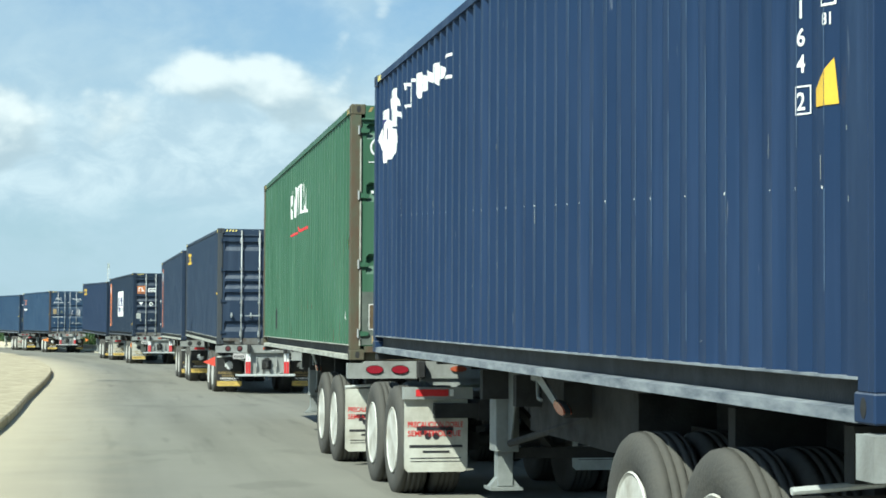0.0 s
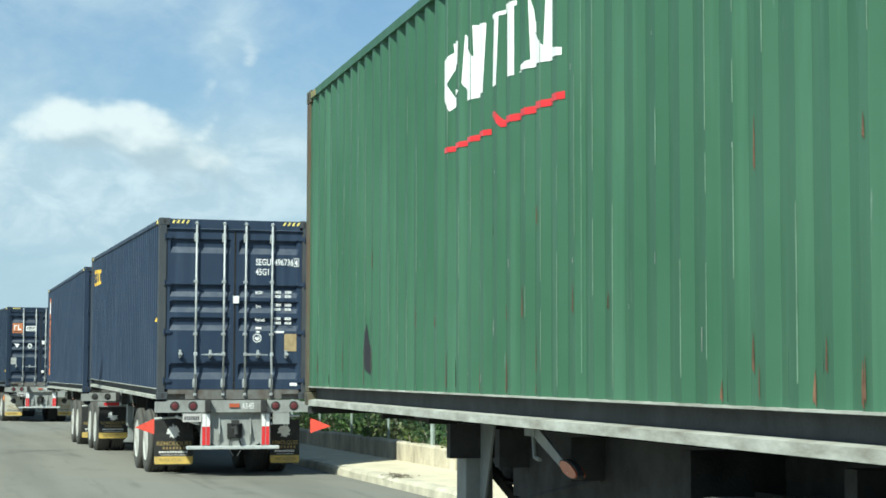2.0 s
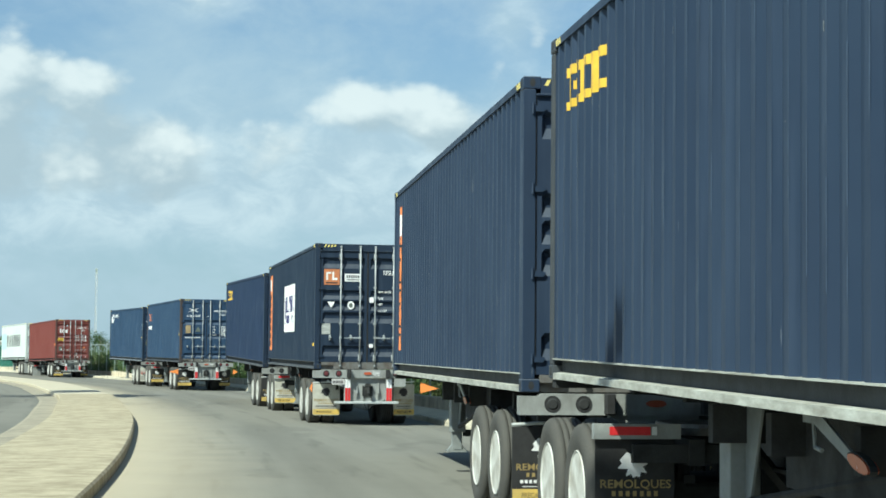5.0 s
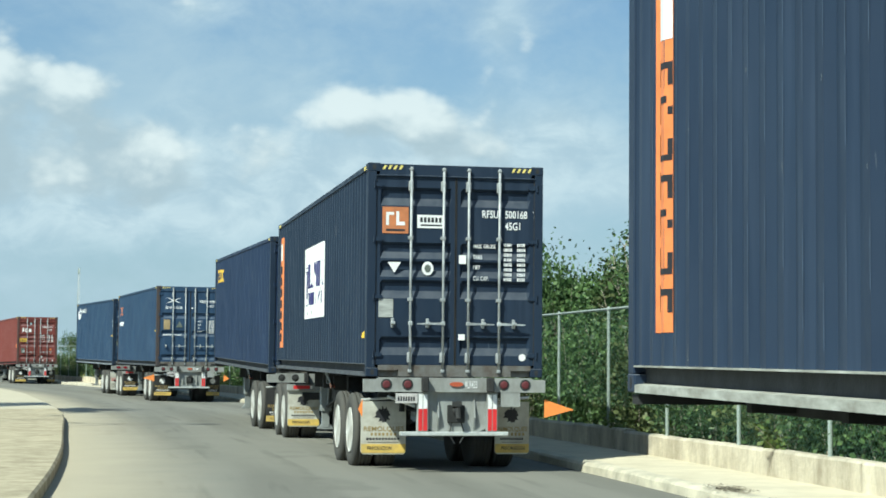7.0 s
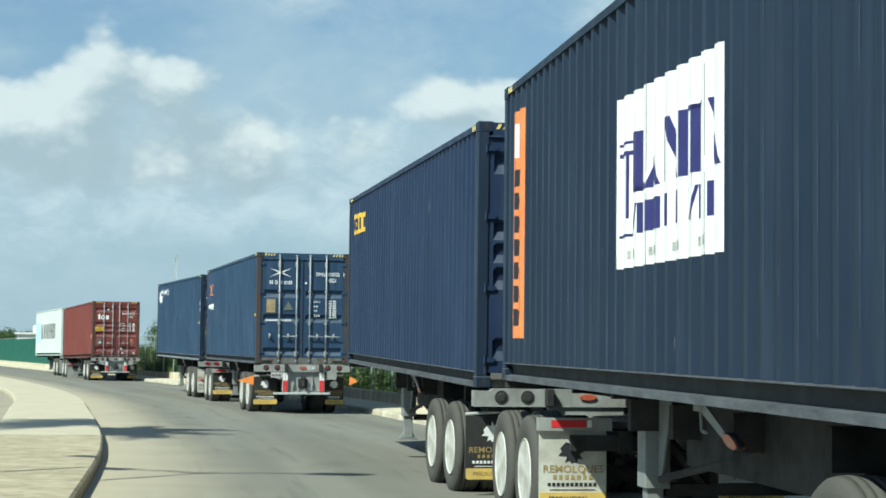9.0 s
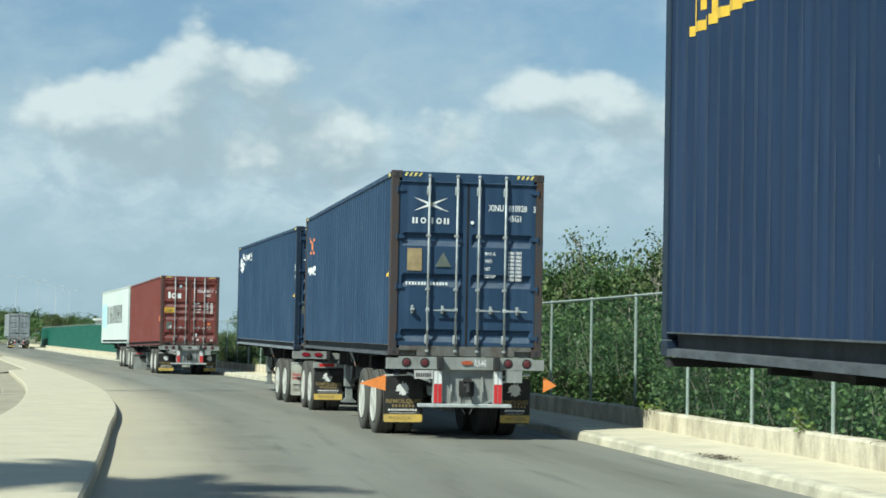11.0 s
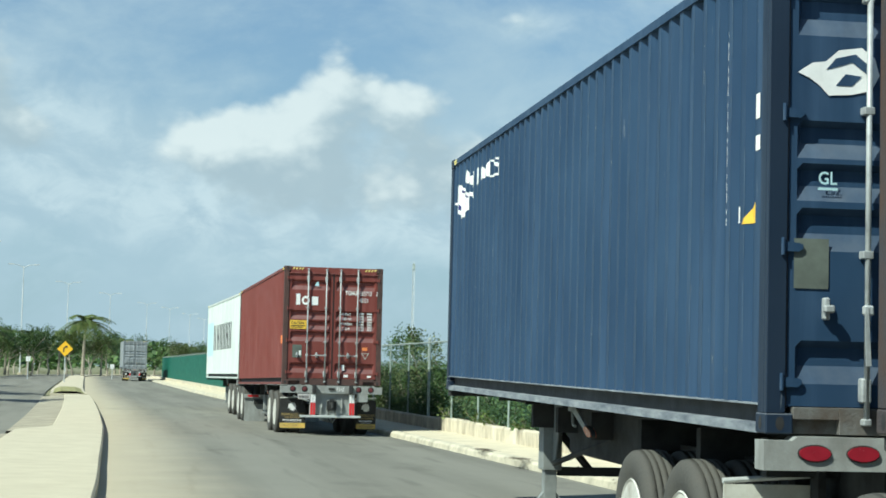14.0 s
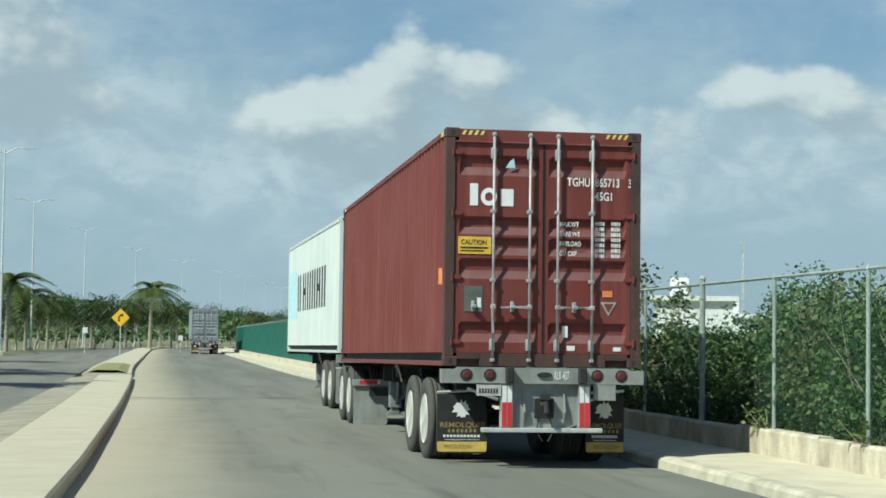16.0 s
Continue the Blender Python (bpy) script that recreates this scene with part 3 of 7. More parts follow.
# ---------------------------------------------------------------- ground, roads, median, pavement, wall
bm = bmesh.new()
bmesh.ops.create_grid(bm, x_segments=8, y_segments=8, size=2500)
for v in bm.verts:
    v.co += Vector((-80, 150, -0.06))
tagged(part("ground", bm, M_GROUND), "dry sandy ground with sparse weeds", "ground", kind="structure")
S_END = NL - 4
tagged(part("road", strip(0, S_END, lambda s: [(left_kerb(s) - 0.05, 0), (left_kerb(s) + 0.7, 0), (left_kerb(s) + 2.2, 0.015), (-3.5, 0.03), (-1.2, 0.012), (0.05, 0)], 2.0, left_kerb), M_ROAD, smooth=True),
       "sun-bleached grey asphalt road with sand along the kerb", "road", kind="structure")
LEFT_FAR = -16.6
tagged(part("road", strip(0, S_END, lambda s: [(LEFT_FAR, 0.0), (gutter_left(s) - 3, 0.02), (gutter_left(s) + 0.05, 0)], 2.0, lambda s: gutter_left(s) + 2.4), M_ROAD, smooth=True),
       "pale asphalt carriageway beyond the median", "road", kind="structure")


def kerbed(name, s0, s1, a, b, h, label, cat, material):
    """A raised slab between two offsets, with rounded kerb edges."""
    bm = strip(s0, s1, lambda s: [(a(s), -0.05), (a(s), h - 0.03), (a(s) + 0.03, h), (a(s) + 0.16, h + 0.004), (b(s) - 0.16, h + 0.004), (b(s) - 0.03, h), (b(s), h - 0.03), (b(s), -0.05)], 1.0)
    rnd = random.Random(5)
    for v in bm.verts:
        v.co.z += rnd.uniform(-0.0003, 0.0003)
    for s in (s0, s1):
        pts = [on_road(s, o(s), z) for o, z in ((a, -0.05), (a, h), (b, h), (b, -0.05))]
        bm.faces.new([bm.verts.new(p) for p in pts])
    return tagged(part(name, bm, material), label, cat, kind="structure")


SEG_END = s_of(195)
kerbed("median", 0, s_of(104), island_left, left_kerb, 0.17, "raised median of mottled worn paving", "median", M_WORN)
kerbed("median", s_of(104) + 0.02, s_of(169), island_left, left_kerb, 0.17, "raised cream concrete median with worn kerb edges", "median", M_MEDIAN)
kerbed("median", s_of(169) + 0.04, SEG_END, island_left, left_kerb, 0.16, "raised cream concrete median with worn kerb edges", "median", M_MEDIAN)
kerbed("median", SEG_END + 3, S_END - 60, lambda s: left_kerb(s) - 1.9, lambda s: left_kerb(s) - 0.05, 0.15, "concrete median strip with dry grass on top", "median", M_MEDIAN)
tagged(part("gutter", strip(0, s_of(156.4), lambda s: [(gutter_left(s), 0.012), (gutter_left(s) + 0.1, 0.03), (island_left(s) + 0.02, 0.045)], 1.0), M_GUTTER),
       "sandy concrete gutter beside the median", "gutter", kind="structure")
tagged(part("ramp", strip(s_of(157.5), SEG_END, lambda s: [(gutter_left(s), 0.0), (gutter_left(s) + 0.05, 0.04), (island_left(s) - 0.2, 0.11), (island_left(s) + 0.02, 0.12)], 1.0), M_GUTTER),
       "sloping worn concrete side of the median", "ramp", kind="structure")
tagged(part("verge", strip(SEG_END + 3.3, SEG_END + 22, lambda s: [(left_kerb(s) - 1.75, 0.15), (left_kerb(s) - 1.4, 0.26), (left_kerb(s) - 0.6, 0.26), (left_kerb(s) - 0.2, 0.15)], 1.0), M_GRASS),
       "dry yellow grass on the median", "grass", kind="stuff")
PAVE = 1.45
tagged(part("pavement", strip(0, s_of(330), [(0.22, 0.14), (0.8, 0.152), (PAVE, 0.15)], 1.0), M_CONC, smooth=True), "cream concrete pavement along the fence", "pavement", kind="structure")


# ---------------------------------------------------------------- wheels
def tyre_mesh():
    bm = bmesh.new()
    pr = [(0.03, 0.29), (0.0, 0.34), (-0.004, 0.42), (0.012, 0.475), (0.035, 0.495)]
    x = 0.035
    for k in range(4):
        pr += [(x + 0.04, 0.502), (x + 0.043, 0.490), (x + 0.052, 0.490), (x + 0.055, 0.502)]
        x += 0.052
    pr += [(0.262, 0.495), (0.285, 0.475), (0.30, 0.42), (0.296, 0.34), (0.265, 0.29)]
    lathe(bm, pr, 0, 36)
    me = bpy.data.meshes.new("tyre")
    bm.to_mesh(me)
    bm.free()
    me.materials.append(M_TYRE)
    for f in me.polygons:
        f.use_smooth = True
    return me


def rim_mesh():
    bm = bmesh.new()
    lathe(bm, [(0.010, 0.302), (0.0, 0.294), (0.010, 0.280), (0.050, 0.268), (0.140, 0.256), (0.158, 0.240), (0.150, 0.205), (0.136, 0.165), (0.136, 0.14), (0.25, 0.14), (0.25, 0.295)], 0, 32)
    for k in range(10):
        a = k * math.tau / 10
        tube(bm, (0.105, 0.168 * math.cos(a), 0.168 * math.sin(a)), (0.146, 0.168 * math.cos(a), 0.168 * math.sin(a)), 0.016, seg=6)
    me = bpy.data.meshes.new("rim")
    bm.to_mesh(me)
    bm.free()
    me.materials.append(M_RIM)
    return me


def hole_mesh():
    """Black ovals on the disc of a rim, painting in the shade of its hand holes."""
    bm = bmesh.new()
    for k in range(5):
        a = (k + 0.5) * math.tau / 5
        u, v = Vector((0, math.cos(a), math.sin(a))), Vector((0, -math.sin(a), math.cos(a)))
        ring = [Vector((0.147, 0, 0)) + u * (0.221 + 0.017 * math.cos(q)) + v * 0.036 * math.sin(q) for q in (j * math.tau / 10 for j in range(10))]
        front = [bm.verts.new(p) for p in ring]
        back = [bm.verts.new(p + Vector((0.03, 0, 0))) for p in ring]
        bm.faces.new(front)
        for j in range(10):
            bm.faces.new((front[j], front[(j + 1) % 10], back[(j + 1) % 10], back[j]))
    me = bpy.data.meshes.new("hand_hole")
    bm.to_mesh(me)
    bm.free()
    me.materials.append(M_BLACKRUB)
    return me


def hub_mesh():
    bm = lathe(bmesh.new(), [(0.045, 0.0), (0.045, 0.06), (0.055, 0.085), (0.10, 0.09), (0.105, 0.115), (0.14, 0.12), (0.24, 0.12)], 0, 18)
    me = bpy.data.meshes.new("hub")
    bm.to_mesh(me)
    bm.free()
    me.materials.append(M_HUB)
    return me


WHEEL_SIZE = Matrix.Diagonal((1.0, 1.075, 1.075, 1.0))
TYRE, RIM, HUB, HOLES = tyre_mesh(), rim_mesh(), hub_mesh(), hole_mesh()


def wheel(parent, x, y, z, turn):
    w = new("wheel", TYRE)
    w.parent = parent
    w.matrix_local = pose(x, y, z, turn, 0, 0) @ WHEEL_SIZE
    for me in (RIM, HUB, HOLES):
        o = new(me.name, me)
        o.parent = w


def wheel_out(parent, x, y, z, turn):
    """A wheel whose dish faces right."""
    w = new("wheel", TYRE)
    w.parent = parent
    w.matrix_local = pose(x, y, z, turn, 0, 180) @ WHEEL_SIZE
    for me in (RIM, HUB, HOLES):
        o = new(me.name, me)
        o.parent = w


def axle(parent, y, zc, rnd):
    wheel(parent, 0.04, y, zc, rnd.uniform(0, 90))
    wheel(parent, 0.37, y, zc, rnd.uniform(0, 90))
    wheel_out(parent, 2.07, y, zc, rnd.uniform(0, 90))
    wheel_out(parent, 2.40, y, zc, rnd.uniform(0, 90))
    bm = tube(bmesh.new(), (0.3, y, zc), (2.14, y, zc), 0.075, seg=12)
    for x in (0.80, 1.56):
        box(bm, x, x + 0.09, y - 0.45, y + 0.45, zc + 0.10, zc + 0.16)
        box(bm, x - 0.02, x + 0.11, y - 0.09, y + 0.09, zc - 0.1, zc + 0.24)
        tube(bm, (x + 0.04, y - 0.3, zc + 0.12), (x + 0.04, y - 0.3, zc + 0.38), 0.05, seg=8)
    part("axle", bm, M_CHASSIS, parent)


# ---------------------------------------------------------------- mudflaps
def lion(cx, cz, h):
    """A ragged shaggy patch."""
    out = []
    for k in range(22):
        r = (0.50, 0.36)[k % 2] * (1.0 + 0.12 * math.sin(k * 2.3))
        out.append((r * 0.85 * math.cos(k * math.tau / 22) - 0.12 * (k in (9, 10, 11, 12)), r * math.sin(k * math.tau / 22)))
    return [(cx + a * h, cz + b * h) for a, b in out]


def mudflap(parent, x0, x1, y, z0, z1, style, bar=False):
    m = {"black": M_BLACKRUB, "white": M_FLAPWHITE, "notice": M_FLAPWHITE, "plain": M_BOLSTER}[style]
    bm = bmesh.new()
    r = 0.035
    pts = [(x0 + r, z0), (x1 - r, z0), (x1, z0 + r), (x1, z1), (x0, z1), (x0, z0 + r)]
    prism(bm, [(a, c) for a, c in pts], 1, y, y + 0.012)
    flap = part("mudflap", bm, m, parent, {"black": "black rubber mudflap with a pale emblem", "plain": "plain grey mudflap"}.get(style, "white mudflap with worn lettering"))
    w, h, cx = x1 - x0, z1 - z0, (x0 + x1) / 2
    ya = y - 0.004
    if style == "plain":
        pass
    elif style == "notice":
        for i, tx in enumerate(("PRECAUCION DOBLE", "SEMI-REMOLQUE")):
            door_text(tx, x0 + 0.03, z1 - 0.27 - i * 0.085, 0.055, M_REFRED, flap, (w - 0.06) / (0.62 * len(tx) * 0.055 / 0.72), ya)
        shapes([rect(cx - 0.19, cx + 0.17, z0 + 0.40, z0 + 0.44), rect(cx - 0.16, cx - 0.10, z0 + 0.36, z0 + 0.40), rect(cx + 0.10, cx + 0.16, z0 + 0.36, z0 + 0.40)]
               + [disc_pts(cx + d, z0 + 0.345, 0.034, n=10) for d in (-0.08, 0.0)], M_BLACKDECAL, flap, "pictogram", ya)
        shapes([rect(x0 + 0.05, x1 - 0.05, z0 + 0.235, z0 + 0.26), rect(cx - 0.13, cx + 0.13, z0 + 0.185, z0 + 0.205), rect(x0 + 0.06, x1 - 0.06, z0 + 0.13, z0 + 0.138),
                rect(x0 + 0.06, x1 - 0.06, z0 + 0.10, z0 + 0.106)], M_BLACKDECAL, flap, "small_print", ya)
    else:
        ink, word = (M_REFWHITE, M_GOLD) if style == "black" else (M_BLACKDECAL, M_GOLD)
        shapes([lion(cx, z1 - 0.19, 0.24)], ink, flap, "emblem", ya)
        door_text("REMOLQUES", x0 + 0.035, z0 + 0.325, 0.066, word, flap, (w - 0.07) / (0.62 * 9 * 0.066 / 0.72), ya)
        shapes([rect(cx - 0.18 + k * 0.055, cx - 0.150 + k * 0.055, z0 + 0.262, z0 + 0.302) for k in range(7)], word, flap, "name_line", ya)
        shapes([rect(x0 + 0.08 + k * (w - 0.16) / 11, x0 + 0.08 + (k + 0.7) * (w - 0.16) / 11, z0 + 0.20, z0 + 0.232) for k in range(11)], ink, flap, "number_bar", ya)
        shapes([rect(x0 + 0.10, x1 - 0.10, z0 + 0.165, z0 + 0.172)], ink, flap, "number_bar", ya)
        bmp = bmesh.new()
        prism(bmp, [(x0 + 0.02, z0 + 0.02), (x1 - 0.02, z0 + 0.02), (x1 - 0.005, z0 + 0.04), (x1 - 0.005, z0 + 0.145), (x0 + 0.005, z0 + 0.145), (x0 + 0.005, z0 + 0.04)], 1, y - 0.008, y - 0.001)
        plate = part("warning_plate", bmp, M_PLATE, flap, "yellow warning plate")
        door_text("PRECAUCION", x0 + 0.09, z0 + 0.062, 0.05, M_GOLD if style == "black" else M_BLACKDECAL, plate, 0.8, y - 0.0115)
    if bar:
        b = part("flap_bracket", boxes((x0 - 0.02, x1 + 0.04, y - 0.05, y + 0.03, z1, z1 + 0.115)), M_BOLSTER, parent)
        shapes([rect(x0 + 0.10, x0 + 0.42, z1 + 0.03, z1 + 0.095)], M_REFRED, b, "reflector", y - 0.054)
        shapes([rect(x0 + 0.43, x0 + 0.47, z1 + 0.03, z1 + 0.095)], M_REFWHITE, b, "reflector", y - 0.054)
    return flap


# ---------------------------------------------------------------- container chassis
L, WD, HT = 12.192, 2.438, 2.896


def chassis(m, z0, slope, role, flap, number="", flags=None, lamps="round", seed=1, flag_sizes=(0.36, 0.36)):
    """role: 'rear' of a pair or 'front'. m: pose of the container's rear left lower corner."""
    rnd = random.Random(seed)
    ch = empty("container_chassis", m, "grey and black skeletal semi-trailer chassis under a container", "semi-trailer", "container trailers")
    ground = lambda y: -(z0 + y * math.tan(slope))
    for x in (0.72, 1.58):
        bm = bmesh.new()
        box(bm, x, x + 0.14, 0.15, L - 0.1, -0.05, -0.025)
        box(bm, x + 0.06, x + 0.08, 0.15, 8.5, -0.46, -0.05)
        box(bm, x, x + 0.14, 0.15, 8.5, -0.485, -0.46)
        prism(bm, [(8.5, -0.485), (9.2, -0.12), (L - 0.1, -0.12), (L - 0.1, -0.05), (8.5, -0.05)], 0, x + 0.055, x + 0.085)
        part("main_beam", bm, M_CHASSIS, ch)
    for y in (0.9, 2.3, 3.9, 5.6, 7.0, 8.2):
        part("crossmember", boxes((0.3, 2.14, y - 0.05, y + 0.05, -0.30, -0.06)), M_CHASSIS, ch)
    for y in (9.6, 11.2):
        part("crossmember", boxes((0.5, 1.94, y - 0.05, y + 0.05, -0.10, -0.03)), M_CHASSIS, ch)
    # front bolster with twistlock ends
    part("front_bolster", boxes((0.02, WD - 0.02, L - 0.2, L - 0.04, -0.075, -0.012)), M_CHASSIS, ch)
    # sliding bogie rail, pierced by lightening windows
    for x in (0.62, 1.76):
        bm = boxes((x, x + 0.05, 0.8, 5.8, -0.50, -0.46), (x, x + 0.05, 0.8, 5.8, -0.29, -0.25))
        y = 0.8
        while y < 5.8:
            box(bm, x, x + 0.05, y, y + 0.14, -0.46, -0.29)
            y += 0.55
        part("slider_rail", bm, M_CHASSIS, ch)
    part("side_panel", boxes((0.50, 0.53, 3.9, 7.3, -0.50, -0.06)), M_CHASSIS, ch)
    zc = 0.535
    for y in (1.85, 3.17):
        axle(ch, y, ground(y) + zc, rnd)
    # rear bolster: one plate with stepped ends
    bm = bmesh.new()
    pts = [(-0.03, -0.205), (2.47, -0.205), (2.47, -0.035), (2.30, -0.035), (2.27, -0.012), (0.17, -0.012), (0.14, -0.035), (-0.03, -0.035)]
    prism(bm, pts, 1, -0.06, 0.10)
    bol = part("rear_bolster", bm, M_BOLSTER, ch, "grey steel rear bolster with lamps")
    # round front-chassis lamp holes are empty: black discs paint in their dark
    lens = M_REDLENS if lamps == "oval" else M_DULLLENS if role == "rear" else M_CHASSIS
    for x in (0.27, 0.56, 1.89, 2.19):
        if lamps == "round":
            bm = lathe(bmesh.new(), [(-0.078, 0.0), (-0.076, 0.04), (-0.06, 0.062)], 1, 18, (x, 0, -0.105))
        else:
            bm = bmesh.new()
            o = [(x + a, -0.105 + c) for a, c in disc_pts(0, 0, 0.094, 0.043, 18)]
            prism(bm, o, 1, -0.078, -0.06)
        lamp_ob = part("tail_lamp", bm, lens, bol)
        rim = lathe(bmesh.new(), [(-0.066, 0.063), (-0.066, 0.075), (-0.058, 0.078)], 1, 18, (x, 0, -0.105)) if lamps == "round" else prism(bmesh.new(), [(x + a, -0.105 + c) for a, c in disc_pts(0, 0, 0.102, 0.051, 18)], 1, -0.066, -0.0585)
        part("lamp_gasket", rim, M_BLACKRUB, lamp_ob)
    for x in (0.79, 1.69):
        bm = boxes((x - 0.045, x + 0.045, -0.17, -0.062, -0.20, -0.005), bevel=0.012)
        part("dock_buffer", bm, M_BLACKRUB, bol)
    bm = bmesh.new()
    prism(bm, rect(1.14, 1.30, -0.125, -0.065) if seed == 2 else [(1.23 + a, -0.098 + c) for a, c in disc_pts(0, 0, 0.095, 0.033, 14)], 1, -0.082, -0.06)
    part("marker_lamp", bm, M_CHASSIS if seed == 8 else M_AMBER, bol)
    if number:
        door_text(number, 1.345, -0.150, 0.10, M_WHITE, bol, 0.385, -0.066)
    if role == "rear":
        for x in (0.70, 1.66):
            up = part("bumper_upright", boxes((x, x + 0.15, -0.05, 0.07, -0.74, -0.205), bevel=0.008), M_BOLSTER, ch)
            for k in (0.012, 0.078):
                shapes([rect(x + k, x + k + 0.055, -0.43, -0.235)], M_REFWHITE, up, "reflector", -0.054)
                shapes([rect(x + k, x + k + 0.055, -0.725, -0.433)], M_REFRED, up, "reflector", -0.054)
        bm = boxes((0.47, 1.96, -0.06, 0.06, -0.795, -0.74), bevel=0.008)
        part("underrun_bar", bm, M_GALV, ch)
        bm = prism(bmesh.new(), [(0.85, -0.205), (1.66, -0.205), (1.66, -0.70), (1.56, -0.74), (0.95, -0.74), (0.85, -0.70)], 1, 0.02, 0.05)
        for x in (0.98, 1.48):
            prism(bm, [(-0.06, -0.55), (0.02, -0.25), (0.02, -0.74)], 0, x, x + 0.02)
        part("tow_plate", bm, M_BOLSTER, ch)
        bm = tube(bmesh.new(), (0.30, 0.04, -0.27), (0.68, 0.04, -0.40), 0.02, seg=8)
        tube(bm, (2.14, 0.04, -0.27), (1.83, 0.04, -0.40), 0.02, seg=8)
        part("bumper_brace", bm, M_GALV, ch)
        bm = boxes((1.12, 1.36, -0.02, 0.02, -0.62, -0.38), bevel=0.01)
        tube(bm, (1.24, 0.0, -0.45), (1.24, -0.12, -0.47), 0.06, 0.05, seg=10)
        tube(bm, (1.24, -0.12, -0.42), (1.24, -0.16, -0.56), 0.035, seg=8)
        box(bm, 1.18, 1.30, -0.10, -0.02, -0.40, -0.33)
        part("pintle_hook", bm, M_CHASSIS, ch)
        for dx in (-0.06, 0.07):
            bm = tube(bmesh.new(), (1.24 + dx, 0.0, -0.60), (1.24 + dx * 1.6, -0.03, -0.78), 0.009, seg=6)
            tube(bm, (1.24 + dx * 1.6, -0.03, -0.78), (1.24 + dx * 0.5, -0.07, -0.90), 0.009, seg=6)
            part("safety_chain", bm, M_CHASSIS, ch)
        plate = part("number_plate", boxes((0.395, 0.695, -0.066, -0.06, -0.355, -0.222)), M_NUMBER, ch, "worn white number plate")
        shapes([rect(0.425 + 0.035 * k, 0.447 + 0.035 * k, -0.325, -0.265) for k in range(7)], M_BLACKDECAL, plate, "number_print", -0.069)
        part("plate_bracket", boxes((1.85, 2.12, -0.055, -0.01, -0.40, -0.205)), M_BOLSTER, ch)
        flap_y, zf = 0.97, -1.10
    else:
        part("coupling_plate", boxes((0.8, 1.64, -0.03, 0.05, -0.50, -0.205)), M_BOLSTER, ch)
        bm = tube(bmesh.new(), (0.95, 0.0, -0.30), (0.95, -0.45, -0.34), 0.022, seg=8)
        tube(bm, (1.1, 0.0, -0.31), (1.1, -0.5, -0.40), 0.018, seg=8)
        part("air_hose", bm, M_BLACKRUB, ch)
        flap_y, zf = 1.02, -1.10
    fl = flap if isinstance(flap, tuple) else (flap, flap)
    mudflap(ch, 0.08, 0.72, flap_y, zf, -0.36, fl[0])
    mudflap(ch, 2.0, 2.60 - 0.1, flap_y, zf, -0.36, fl[1])
    for x in (0.08, 1.9):
        part("flap_hanger", tube(bmesh.new(), (x, flap_y + 0.02, -0.34), (x + 0.6, flap_y + 0.02, -0.30), 0.018, seg=8), M_GALV, ch)
    # landing gear
    LY = 8.18
    for x in (0.42, 1.84):
        bm = boxes((x, x + 0.20, LY, LY + 0.24, -0.74, -0.06), bevel=0.006)
        box(bm, x + 0.025, x + 0.155, LY + 0.03, LY + 0.17, ground(LY) + 0.33, -0.72, bevel=0.004)
        leg = part("landing_leg", bm, M_LEG, ch, "grey two-stage landing leg")
        bm = boxes((x - 0.05, x + 0.23, LY - 0.03, LY + 0.23, ground(LY) + 0.30, ground(LY) + 0.325))
        prism(bm, [(x - 0.04, ground(LY) + 0.325), (x + 0.22, ground(LY) + 0.325), (x + 0.15, ground(LY) + 0.41), (x + 0.03, ground(LY) + 0.41)], 1, LY + 0.05, LY + 0.15)
        part("leg_foot", bm, M_LEG, leg)
        bm = bmesh.new()
        prism(bm, [(LY - 0.36, -0.06), (LY, -0.06), (LY, -0.66), (LY - 0.12, -0.62)], 0, x + 0.10, x + 0.115)
        part("leg_gusset", bm, M_LEG, leg)
        bm = tube(bmesh.new(), (x + 0.1, LY - 0.1, -0.66), (x + 0.1, 5.6, -0.30), 0.03, seg=8)
        part("leg_brace", bm, M_CHASSIS, ch)
    part("leg_tie", boxes((0.60, 1.84, LY + 0.06, LY + 0.14, -0.80, -0.71)), M_CHASSIS, ch)
    for a, b in ((0.62, 0.95), (1.82, 1.49)):
        part("leg_tie", tube(bmesh.new(), (b, LY + 0.1, -0.75), (a, LY + 0.1, -0.36), 0.04, seg=4), M_CHASSIS, ch)
    # crank bracket and amber marker on its arm
    for x, sgn in ((0.24, 1), (2.20, -1)):
        bm = boxes((x - 0.01, x + 0.02, 6.0, 6.20, -0.07, -0.015))
        prism(bm, [(6.12, -0.02), (6.02, -0.075), (5.50, -0.235), (5.44, -0.20), (5.94, -0.02)], 0, x - 0.008, x + 0.008)
        tube(bm, (x, 6.06, -0.05), (x, 6.03, -0.19), 0.012, seg=6)
        tube(bm, (x, 6.03, -0.19), (x, 5.93, -0.20), 0.012, seg=6)
        arm = part("marker_arm", bm, M_LEG, ch)
        bm = bmesh.new()
        prism(bm, [(5.36 + 0.14 * q, -0.225 + w + 0.025 * q) for q, w in disc_pts(0, 0, 1.0, 0.036, 14)], 0, x - 0.028, x + 0.028)
        lamp_ob = part("marker_lamp", bm, M_AMBER, arm)
        bm = bmesh.new()
        prism(bm, [(5.37 + 0.16 * q, -0.225 + w + 0.025 * q) for q, w in disc_pts(0, 0, 1.0, 0.046, 14)], 0, x - 0.018, x + 0.018)
        part("lamp_housing", bm, M_CHASSIS, lamp_ob)
